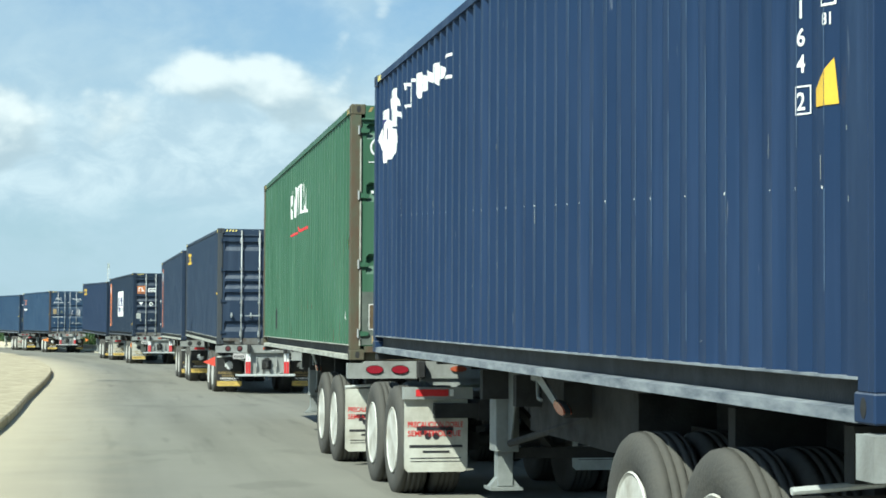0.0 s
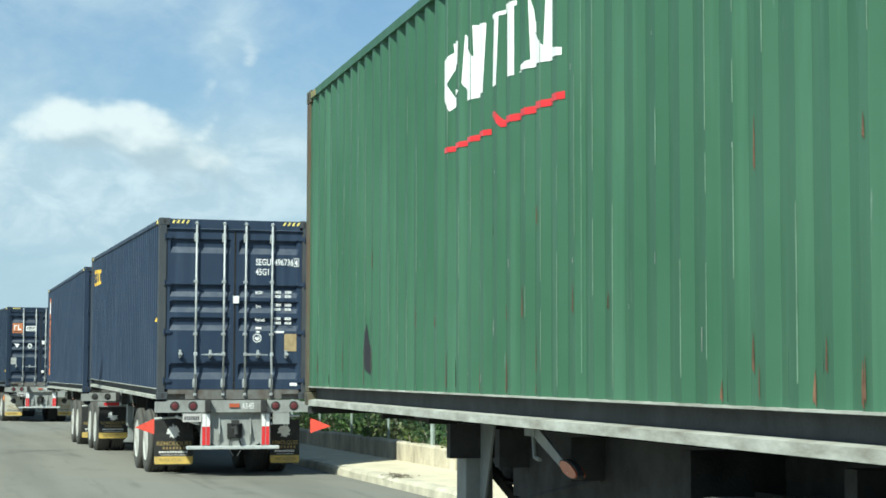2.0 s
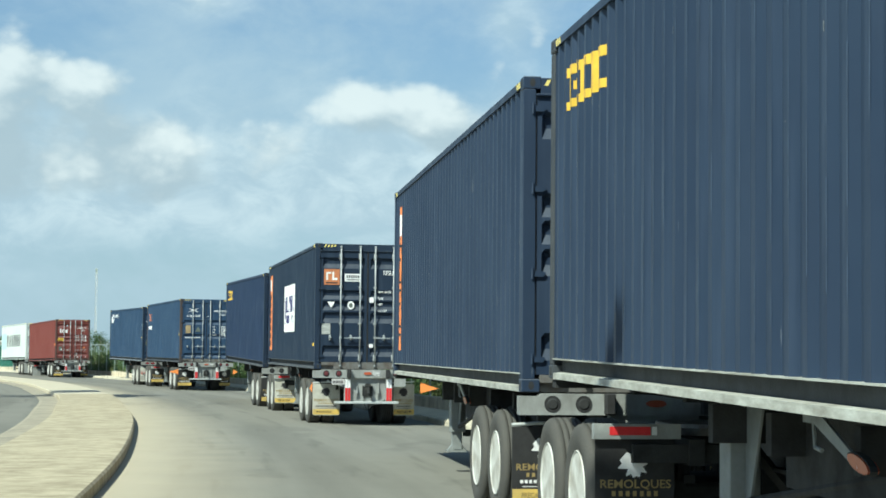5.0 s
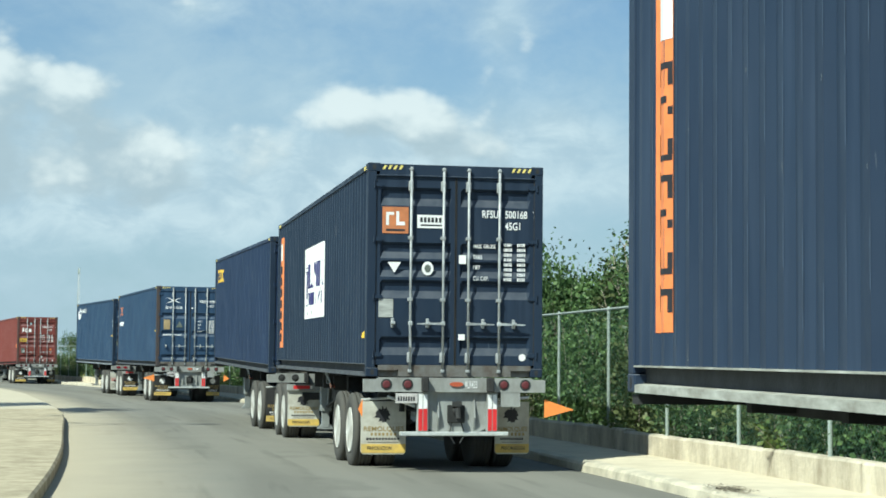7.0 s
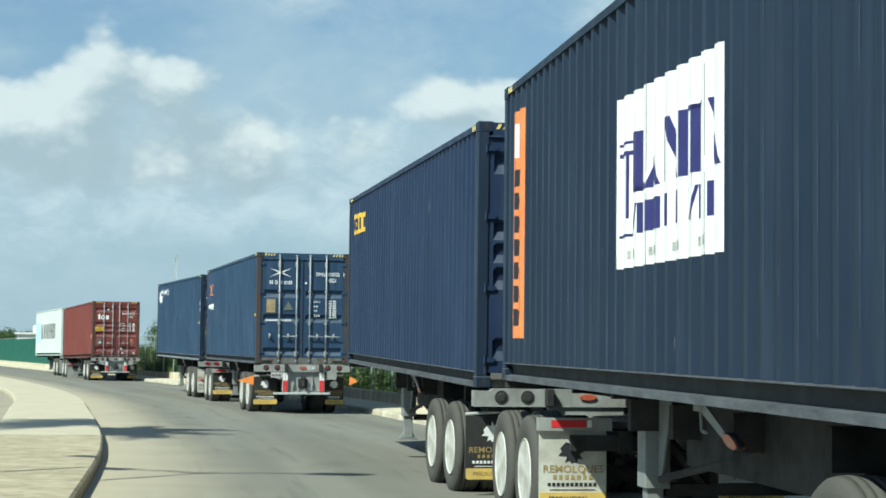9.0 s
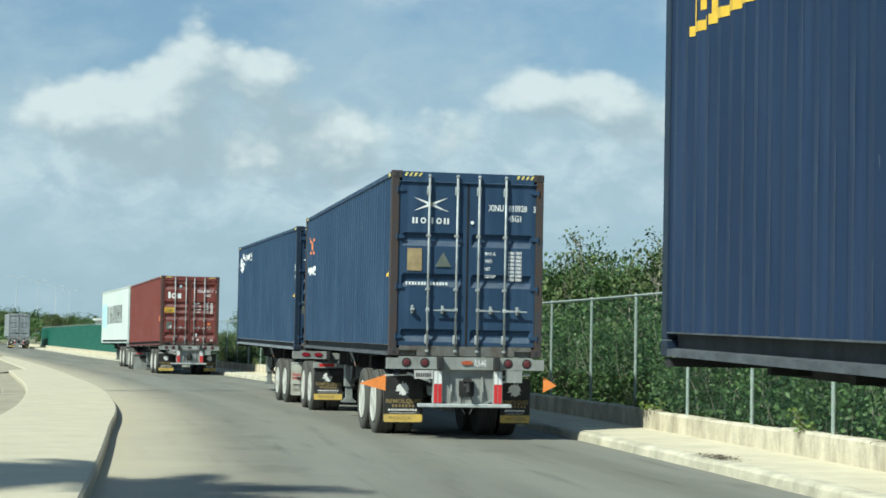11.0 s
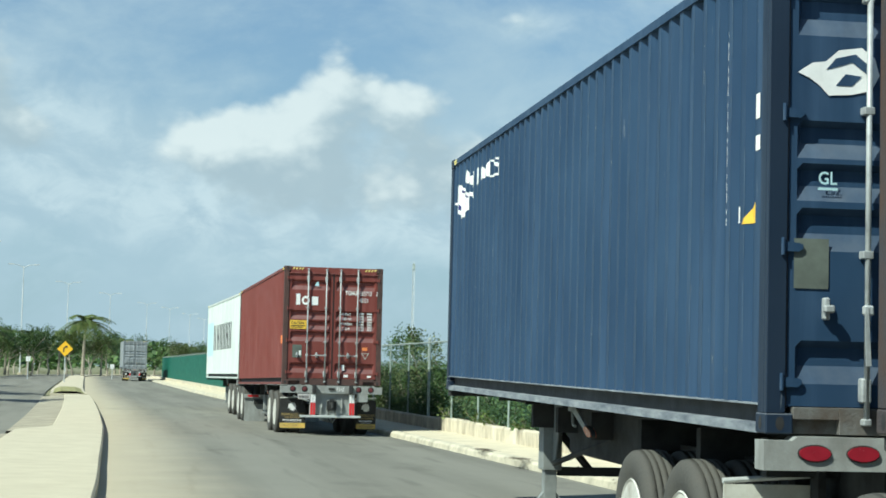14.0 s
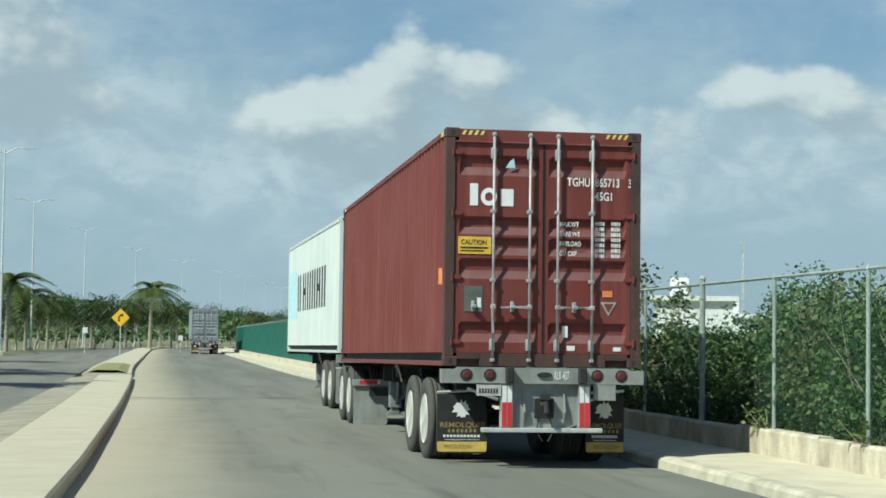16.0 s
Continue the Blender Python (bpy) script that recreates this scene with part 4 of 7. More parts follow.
    if flags:
        for x, sgn, ln in ((-0.04, -1, flag_sizes[0]), (2.48, 1, flag_sizes[1])):
            bm = bmesh.new()
            yb = 0.02
            prism(bm, [(x, -0.55), (x + sgn * ln, -0.44), (x, -0.30)], 1, yb, yb + 0.004)
            part("warning_flag", bm, flags, ch, "triangular warning flag of bright cloth")
    return ch


def dolly(m, z0, slope, flap, seed=1):
    """The two-axle dolly that carries the nose of the rear trailer."""
    rnd = random.Random(seed)
    d = empty("converter_dolly", m, "two-axle converter dolly with white wheels under a trailer nose", "dolly", "converter dollies")
    ground = lambda y: -(z0 + y * math.tan(slope))
    for y in (11.2, 12.5):
        axle(d, y, ground(y) + 0.535, rnd)
    for x in (0.78, 1.54):
        part("frame_beam", boxes((x, x + 0.12, 10.5, 13.1, -0.62, -0.42)), M_CHASSIS, d)
    for y in (10.6, 11.85, 13.0):
        part("crossmember", boxes((0.35, 2.09, y - 0.06, y + 0.06, -0.60, -0.46)), M_CHASSIS, d)
    part("fifth_wheel", lathe(bmesh.new(), [(-0.42, 0.0), (-0.42, 0.45), (-0.36, 0.48), (-0.33, 0.47), (-0.33, 0.0)], 2, 24, (1.22, 11.4, 0)), M_HUB, d)
    bm = bmesh.new()
    for x in (0.85, 1.59):
        tube(bm, (x, 13.0, -0.52), (1.22, 14.0, -0.48), 0.05, seg=8)
    part("drawbar", bm, M_CHASSIS, d)
    for x in (0.07, 1.74):
        mudflap(d, x, x + 0.62, 10.62, -1.12, -0.42, flap, bar=True)
    return d


# ---------------------------------------------------------------- containers
PITCH, Y0 = 0.278, 0.20


def corrugation(y):
    """Depth of the side sheet behind the rail's face."""
    if y < Y0 or y > L - Y0:
        return 0.012
    u = (y - Y0) % PITCH
    for a, b, da, db in ((0, 0.072, 0, 0), (0.072, 0.140, 0, 0.036), (0.140, 0.210, 0.036, 0.036), (0.210, 0.2781, 0.036, 0)):
        if u <= b:
            return 0.012 + da + (db - da) * (u - a) / (b - a)
    return 0.012


BREAKS = sorted([0.13, Y0] + [Y0 + k * PITCH + d for k in range(43) for d in (0.072, 0.140, 0.210, 0.278) if Y0 + k * PITCH + d < L - Y0] + [L - Y0, L - 0.13])


def side_mesh():
    bm = bmesh.new()
    rows = [[bm.verts.new((corrugation(y), y, z)) for y in BREAKS] for z in (0.166, HT - 0.085)]
    for k in range(len(BREAKS) - 1):
        bm.faces.new((rows[0][k + 1], rows[0][k], rows[1][k], rows[1][k + 1]))
    return bm


def draped(bm):
    """Lays a flat outline in (y, z) over the folds of the side sheet; bm holds it as (0, y, z)."""
    ys = [v.co.y for v in bm.verts]
    for y in BREAKS:
        if min(ys) < y < max(ys):
            bmesh.ops.bisect_plane(bm, geom=bm.verts[:] + bm.edges[:] + bm.faces[:], plane_co=(0, y, 0), plane_no=(0, 1, 0), dist=1e-5)
    for v in bm.verts:
        v.co.x = corrugation(v.co.y) - 0.004
    bmesh.ops.recalc_face_normals(bm, faces=bm.faces)
    if bm.faces and sum(f.normal.x * f.calc_area() for f in bm.faces) > 0:
        bmesh.ops.reverse_faces(bm, faces=bm.faces)
    return bm


def side_shapes(outlines, material, parent, name, label="", lift=0.0):
    bm = bmesh.new()
    for o in outlines:
        bm.faces.new([bm.verts.new((0, y, z)) for y, z in o])
    draped(bm)
    for v in bm.verts:
        v.co.x -= lift
    ob = part(name, bm, material, parent, label)
    return tagged(ob, kind="stuff") if len(outlines) > 2 else ob


def ring_pts(cy, cz, ry, rz, k=0.55, n=20):
    """Quads of a broken ring."""
    o, i = disc_pts(cy, cz, ry, rz, n), disc_pts(cy, cz, ry * k, rz * k, n)
    return [[o[a], o[(a + 1) % n], i[(a + 1) % n], i[a]] for a in range(n)]


def door_mesh(x0, x1, bands):
    xs = [x0, x0 + 0.05, x0 + 0.085, x1 - 0.085, x1 - 0.05, x1]
    zs = [(0.16, 0)]
    for lo, hi in sorted(bands):
        h = hi - lo
        zs += [(lo, 0), (lo + 0.42 * h, 1), (hi - 0.16 * h, 1), (hi, 0)]
    zs.append((HT - 0.17, 0))
    bm = bmesh.new()
    grid = []
    for z, k in zs:
        grid.append([bm.verts.new((x, 0.02 + 0.052 * k * (1 if 2 <= i <= 3 else 0), z)) for i, x in enumerate(xs)])
    for a, b in zip(grid, grid[1:]):
        for i in range(len(xs) - 1):
            bm.faces.new((a[i], a[i + 1], b[i + 1], b[i]))
    box(bm, x0, x1, 0.074, 0.085, 0.16, HT - 0.17)
    return bm


# a thin black oval laid on the casting paints in its hole's shade
def oval_mesh():
    bm = bmesh.new()
    prism(bm, disc_pts(0, 0, 0.026, 0.04, 14), 1, -0.0015, 0.0)
    me = bpy.data.meshes.new("casting_hole")
    bm.to_mesh(me)
    bm.free()
    me.materials.append(M_BLACKRUB)
    return me


OVAL = oval_mesh()
CACHE = {}


def shared(key, build):
    if key not in CACHE:
        bm = build()
        me = bpy.data.meshes.new(key)
        bm.to_mesh(me)
        bm.free()
        CACHE[key] = me
    return CACHE[key]


def own(name, key, build, material, parent, smooth=False):
    """A part on a mesh shared by all containers, with its own material."""
    me = shared(key + material.name, build)
    if not me.materials:
        me.materials.append(material)
    if smooth:
        for f in me.polygons:
            f.use_smooth = True
    ob = new(name, me)
    ob.parent = parent
    return ob


def container(m, p, bands, label, frame_mat=None, rail_mat=None, rod_mat=None, stripes=True, last="down", rods=(0.59, 1.04, 1.39, 1.82)):
    fm, rm, rod = frame_mat or p, rail_mat or p, rod_mat or M_RODDIRTY
    c = empty("shipping_container", m, label, "shipping container", "shipping containers")
    own("side_wall", "side", side_mesh, p, c)
    w = own("side_wall", "side", side_mesh, p, c)
    w.matrix_local = pose(WD, L, 0, 0, 0, 180)
    own("front_wall", "front", lambda: boxes(*[(0.12 + k * 0.2748, 0.12 + k * 0.2748 + 0.16, L - 0.05, L - 0.012, 0.15, HT - 0.1) for k in range(8)], (0.1, WD - 0.1, L - 0.06, L - 0.05, 0.1, HT - 0.05)), p, c)
    own("roof", "roof", lambda: boxes((0.06, WD - 0.06, 0.1, L - 0.1, HT - 0.03, HT - 0.012), *[(0.15, WD - 0.15, 0.4 + k * 0.42, 0.62 + k * 0.42, HT - 0.012, HT - 0.004) for k in range(27)]), p, c)
    own("floor_panel", "floor", lambda: boxes((0.08, WD - 0.08, 0.1, L - 0.1, 0.11, 0.14)), M_CHASSIS, c)
    for k in range(28):
        beam = own("floor_beam", "floorbeam", lambda: boxes((0.1, WD - 0.1, 0.0, 0.05, 0.02, 0.11)), M_CHASSIS, c)
        beam.location = (0, 0.4 + k * 0.4, 0)
    for k in (0, 1):
        o = own("top_rail", "toprail", lambda: boxes((0.0, 0.06, 0.13, L - 0.13, HT - 0.086, HT - 0.02)), p, c)
        # the lower rail is a channel: top lip, set-back web, foot flange
        def rail():
            bm = bmesh.new()
            box(bm, 0.078, 0.084, 0.15, L - 0.15, 0.04, 0.162)
            return bm
        def flange():
            bm = bmesh.new()
            pts = [(0.0, 0.0), (0.11, 0.0), (0.11, 0.012), (0.077, 0.058), (0.070, 0.058), (0.0, 0.050)]
            bm2 = prism(bm, pts, 1, 0.15, L - 0.15)
            return bm2
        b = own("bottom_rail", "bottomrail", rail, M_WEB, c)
        f = own("rail_flange", "railflange", flange, rm, b)
        own("rail_lip", "raillip", lambda: boxes((-0.001, 0.08, 0.15, L - 0.15, 0.162, 0.173)), rm, b)
        if k:
            o.matrix_local = pose(WD, L, 0, 0, 0, 180)
            b.matrix_local = pose(WD, L, 0, 0, 0, 180)
    own("corner_post", "postrl", lambda: boxes((0.0, 0.115, 0.0, 0.05, 0.118, HT - 0.118), (0.0, 0.02, 0.05, 0.15, 0.118, HT - 0.118), bevel=0.004), fm, c)
    own("corner_post", "postrr", lambda: boxes((WD - 0.115, WD, 0.0, 0.05, 0.118, HT - 0.118), (WD - 0.02, WD, 0.05, 0.15, 0.118, HT - 0.118), bevel=0.004), fm, c)
    own("corner_post", "postfl", lambda: boxes((0.0, 0.10, L - 0.14, L, 0.118, HT - 0.118), bevel=0.008), fm, c)
    own("corner_post", "postfr", lambda: boxes((WD - 0.10, WD, L - 0.14, L, 0.118, HT - 0.118), bevel=0.008), fm, c)
    cast = lambda: box(bmesh.new(), -0.004, 0.162, -0.004, 0.178, 0, 0.118, bevel=0.008)
    for x, y, rz in ((0, 0, 0), (WD, 0, 90), (WD, L, 180), (0, L, 270)):
        for z in (0.0, HT - 0.118):
            k = own("corner_casting", "casting" + ("q" if rz in (90, 270) else ""), cast if rz in (0, 180) else (lambda: box(bmesh.new(), -0.004, 0.178, -0.004, 0.162, 0, 0.118, bevel=0.008)), fm, c)
            k.matrix_local = pose(x, y, z, 0, 0, rz)
            if y == 0:
                h = new("casting_hole", OVAL)
                h.parent = c
                h.matrix_local = pose(x + (0.082 if x == 0 else -0.082), -0.004, z + 0.06)
            if x == 0:
                h = new("casting_hole", OVAL)
                h.parent = c
                h.matrix_local = pose(-0.004, y + (0.09 if y == 0 else -0.09), z + 0.06, 0, 0, -90)
    head = own("door_header", "header", lambda: boxes((0.16, WD - 0.16, 0.0, 0.08, HT - 0.165, HT - 0.012), (0.115, WD - 0.115, -0.012, 0.03, HT - 0.18, HT - 0.16), bevel=0.004), p, c)
    own("door_sill", "sill", lambda: boxes((0.44, WD - 0.44, -0.005, 0.10, 0.0, 0.155), (0.162, 0.44, 0.0, 0.10, 0.085, 0.155), (WD - 0.44, WD - 0.162, 0.0, 0.10, 0.085, 0.155), (0.162, WD - 0.162, 0.06, 0.1, 0.0, 0.09), bevel=0.003), fm if p in (P_GREEN, P_WHITE, P_GREY, P_RED) else M_SILL, c)
    if stripes:
        for x in (0.19, WD - 0.45):
            for k in range(4):
                q = x + k * 0.075
                bm = prism(bmesh.new(), [(q, HT - 0.085), (q + 0.035, HT - 0.085), (q + 0.065, HT - 0.03), (q + 0.03, HT - 0.03)], 1, -0.003, 0.0)
                part("hazard_stripe", bm, M_GOLD if p is P_GREEN else M_HAZARD, head)
        for k in range(3):
            for y in (0.20 + k * 0.075, L - 0.42 + k * 0.075):
                bm = prism(bmesh.new(), [(y, HT - 0.083), (y + 0.035, HT - 0.083), (y + 0.06, HT - 0.026), (y + 0.025, HT - 0.026)], 0, -0.003, 0.0)
                part("hazard_stripe", bm, M_GOLD if p is P_GREEN else M_HAZARD, c)
    doors = []
    for d, (x0, x1) in enumerate(((0.125, 1.205), (1.233, WD - 0.125))):
        key = f"door{d}{bands}"
        door = own("door", key, lambda: door_mesh(x0, x1, bands), p, c)
        doors.append(door)
        g = own("door_gasket", f"gasket{d}", lambda: boxes((x0 - 0.009, x0, 0.012, 0.03, 0.16, HT - 0.17), (x1, x1 + 0.009, 0.012, 0.03, 0.16, HT - 0.17)), M_BLACKRUB, door)
        hx, sg = (x0, 1) if d == 0 else (x1, -1)
        for z in (0.30, 1.08, 1.86, 2.60):
            hb = own("hinge", f"hinge{d}", lambda: prism(bmesh.new(), [(hx - sg * 0.035, -0.028), (hx + sg * 0.06, -0.03), (hx + sg * 0.085, -0.012), (hx + sg * 0.085, 0.012), (hx + sg * 0.06, 0.022), (hx - sg * 0.035, 0.028)], 1, -0.006, 0.019), p, door)
            hb.location = (0, 0, z)
            own("hinge_pin", f"pin{d}", lambda: tube(bmesh.new(), (hx - sg * 0.038, -0.012, -0.05), (hx - sg * 0.038, -0.012, 0.05), 0.012, seg=8), rod if p is P_GREEN else p, door).location = (0, 0, z)
    for slot, x in enumerate(rods):
        door = doors[0] if x < 1.2 else doors[1]
        r = own("lock_rod", f"rod{x}", lambda: tube(bmesh.new(), (x, -0.036, 0.07), (x, -0.036, HT - 0.05), 0.0175, seg=12), rod, door, True)
        for z in (0.235, HT - 0.33):
            k = own("rod_bracket", "rodbracket", lambda: boxes((-0.036, 0.026, -0.050, 0.018, -0.05, 0.095), bevel=0.010), rod, r)
            k.location = (x, 0, z)
        for z in (0.055, HT - 0.10):
            k = own("cam_keeper", "camkeeper", lambda: boxes((-0.026, 0.026, -0.058, 0.0, 0.0, 0.042), bevel=0.008), rod, r)
            k.location = (x, 0, z)
        for z in (1.02, 1.86):
            k = own("rod_guide", "rodguide", lambda: boxes((-0.035, 0.028, -0.056, 0.018, 0.0, 0.045), bevel=0.004), rod, r)
            k.location = (x, 0, z)
        way = ("down", "left", "right", last)[slot]
        def handle():
            bm = box(bmesh.new(), x - 0.03, x + 0.03, -0.068, -0.02, 0.69, 0.75, bevel=0.01)
            if way == "down":
                prism(bm, [(x - 0.028, 0.74), (x - 0.008, 0.74), (x + 0.012, 0.40), (x - 0.016, 0.40)], 1, -0.074, -0.058)
                return bm
            hs = 1 if way == "right" else -1
            prism(bm, [(x, 0.703), (x, 0.738), (x + hs * 0.16, 0.732), (x + hs * 0.36, 0.722), (x + hs * 0.36, 0.706), (x + hs * 0.16, 0.706)], 1, -0.072, -0.056)
            return bm
        own("door_handle", f"handle{x}{way}", handle, rod, r)
        hx2 = {"down": x - 0.24 if x < 1 else x + 0.24, "left": x - 0.21, "right": x + 0.21}[way]
        own("handle_hasp", f"hasp{x}{way}", lambda: boxes((hx2 - 0.02, hx2 + 0.02, -0.03, 0.02, 0.66, 0.79), (hx2 - 0.032, hx2 + 0.032, -0.078, -0.03, 0.70, 0.745), bevel=0.009), rod, door)
    return c, doors


def stencil(door, rows):
    """White stencilled marks on a door: (text, x, z, height)."""
    for tx, x, z, h in rows:
        door_text(tx, x, z, h, M_WHITE, door, 0.72, 0.014)


def bars(door, xs, zs, w, h, material=None, y=0.014, name="fine_print", marks=5):
    """Rows of small upright marks standing for print too fine to read."""
    o = []
    for x in xs:
        for z, k in zs:
            n = max(1, round(marks * k))
            for i in range(n):
                a = x + w * k * i / n
                o.append(rect(a, a + w * k / n * (0.55 + 0.2 * ((i * 7 + int(z * 100)) % 3) / 2), z, z + h))
    shapes(o, material or M_WHITE, door, name, y)


# ---------------------------------------------------------------- the parked trailers
POSES = [
    (0.926, 6.568, 1.277, 0.55, 16.75),
    (-3.031, 19.537, 1.283, 0.26, 16.24),
    (-9.997, 42.855, 1.254, 0.77, 17.79),
    (-14.088, 55.376, 1.280, 0.23, 18.01),
    (-22.283, 78.587, 1.319, 0.30, 21.55),
    (-27.363, 91.438, 1.274, 0.87, 23.37),
    (-38.689, 115.930, 1.319, 0.25, 27.41),
    (-45.120, 128.282, 1.310, 0.46, 29.66),
    (-62.304, 156.714, 1.251, -0.58, 32.73),
    (-70.764, 170.486, 1.263, -0.30, 33.74),
    (-139.701, 275.826, 1.282, 0.00, 33.00),
]
AT = [pose(x, y, z, rx, 0, rz) for x, y, z, rx, rz in POSES]
FIVE_HIGH = ((2.34, 2.57), (1.64, 1.84), (1.39, 1.58), (1.10, 1.31), (0.32, 0.58))
FIVE = ((2.32, 2.57), (1.60, 1.82), (1.35, 1.57), (1.06, 1.31), (0.29, 0.54))
THREE = ((1.72, 1.93), (1.08, 1.29), (0.22, 0.42))
WIDE = ((2.5, 2.68), (1.79, 2.01), (0.97, 1.2))
P_FRAMEGREEN = mat("rusted_green_frame", (0.065, 0.08, 0.05), 0.8, 0, 0.4, 4.0, (1, 1, 0.6), bump=0.3, tint=(0.10, 0.05, 0.03))
P_FRAMEBROWN = mat("rusted_blue_frame", (0.028, 0.033, 0.042), 0.8, 0, 0.4, 4.0, (1, 1, 0.5), bump=0.3, tint=(0.066, 0.036, 0.022))
P_FRAMEGREY = mat("worn_grey_frame", (0.030, 0.037, 0.046), 0.7, 0.1, 0.35, 4.0, (1, 1, 0.6), bump=0.25, tint=(0.062, 0.066, 0.068))
M_PALERAIL = mat("scraped_pale_rail", (0.46, 0.47, 0.42), 0.65, 0.1, 0.4, 2.0, (1, 1.5, 5), tint=(0.25, 0.24, 0.2))
M_BLUERAIL = mat("scraped_blue_rail", (0.27, 0.29, 0.305), 0.6, 0.1, 0.4, 2.0, (1, 1.5, 5), tint=(0.10, 0.118, 0.145))
M_DARKRAIL = mat("scraped_dark_rail", (0.095, 0.105, 0.115), 0.7, 0.1, 0.4, 2.0, (1, 1.5, 5), tint=(0.05, 0.056, 0.066))
M_MIDGREY = mat("grey_repaint_patch", (0.12, 0.14, 0.12), 0.75, 0, 0.35, 3.0)

BOX = []
LOOKS = [
    (P_ROYAL, FIVE, "royal blue corrugated shipping container with a white ship emblem", P_ROYAL, M_BLUERAIL, None),
    (P_GREEN, WIDE, "green corrugated shipping container with rust stains and white markings", P_FRAMEGREEN, M_PALERAIL, M_RODDIRTY),
    (P_NAVY, FIVE_HIGH, "navy shipping container with white stencilled door codes", P_FRAMEGREY, M_PALERAIL, None),
    (P_NAVY, FIVE, "navy shipping container with an upright orange name band", P_NAVY, M_PALERAIL, None),
    (P_DARK, FIVE, "dark navy shipping container with a white side panel and orange band", P_DARK, M_DARKRAIL, None),
    (P_COBALT, FIVE, "cobalt blue shipping container with a small yellow logo", P_DARK, M_DARKRAIL, None),
    (P_STEEL, THREE, "faded blue shipping container with a white star logo on its door", P_FRAMEBROWN, M_DARKRAIL, None),
    (P_STEEL, FIVE, "faded blue shipping container with a white ship emblem", P_DARK, M_BLUERAIL, None),
    (P_RED, FIVE, "oxide red shipping container with white door codes", P_FRAMERED, P_RED, M_RODDIRTY),
    (P_WHITE, FIVE, "white shipping container with dark blocks of a name", P_WHITE, P_WHITE, None),
    (P_GREY, FIVE, "weathered grey shipping container on a trailer far down the road", P_GREY, P_GREY, None),
]
for at, (p, bands, label, fm, rm, rod) in zip(AT, LOOKS):
    BOX.append(container(at, p, bands, label, fm, rm, rod, last={2: "down", 8: "left"}.get(len(BOX), "right"), rods=(0.66, 1.05, 1.39, 1.82) if p is P_GREEN else (0.59, 1.04, 1.39, 1.82)))

CHASSIS = [
    ("rear", "black", "", None, "round"), ("front", "notice", "", None, "oval"), ("rear", "black", "ALR-433", M_FLAGR, "round"), ("front", "black", "", None, "round"),
    ("rear", "white", "ALR423", M_FLAGO, "round"), ("front", "black", "", None, "round"), ("rear", "black", "ALR-440", M_FLAGO, "round"), ("front", "notice", "", None, "oval"),
    ("rear", "black", "ALR-437", None, "round"), ("front", "plain", "", None, "round"), ("rear", "black", "", None, "round"),
]
for i, (role, flap, number, flags, lamps) in enumerate(CHASSIS):
    chassis(AT[i], POSES[i][2], radians(POSES[i][3]), role, flap, number, flags, lamps, i, {4: (0.06, 0.42), 6: (0.42, 0.22)}.get(i, (0.30, 0.34)))
for i, flap in ((0, "notice"), (2, "black"), (4, "white"), (6, "black"), (8, "plain")):
    dolly(AT[i], POSES[i][2], radians(POSES[i][3]), flap, seed=20 + i)


def side_text(text, y, z, h, material, parent, squeeze=0.8):
    bm = bmesh.new()
    bm.from_mesh(lettering(text, h, squeeze))
    for v in bm.verts:
        v.co = Vector((0, y - v.co.x, z + v.co.y))
    draped(bm)
    return part("lettering", bm, material, parent)


def box_yz(y0, y1, z0, z1):
    return [(y0, z0), (y1, z0), (y1, z1), (y0, z1)]


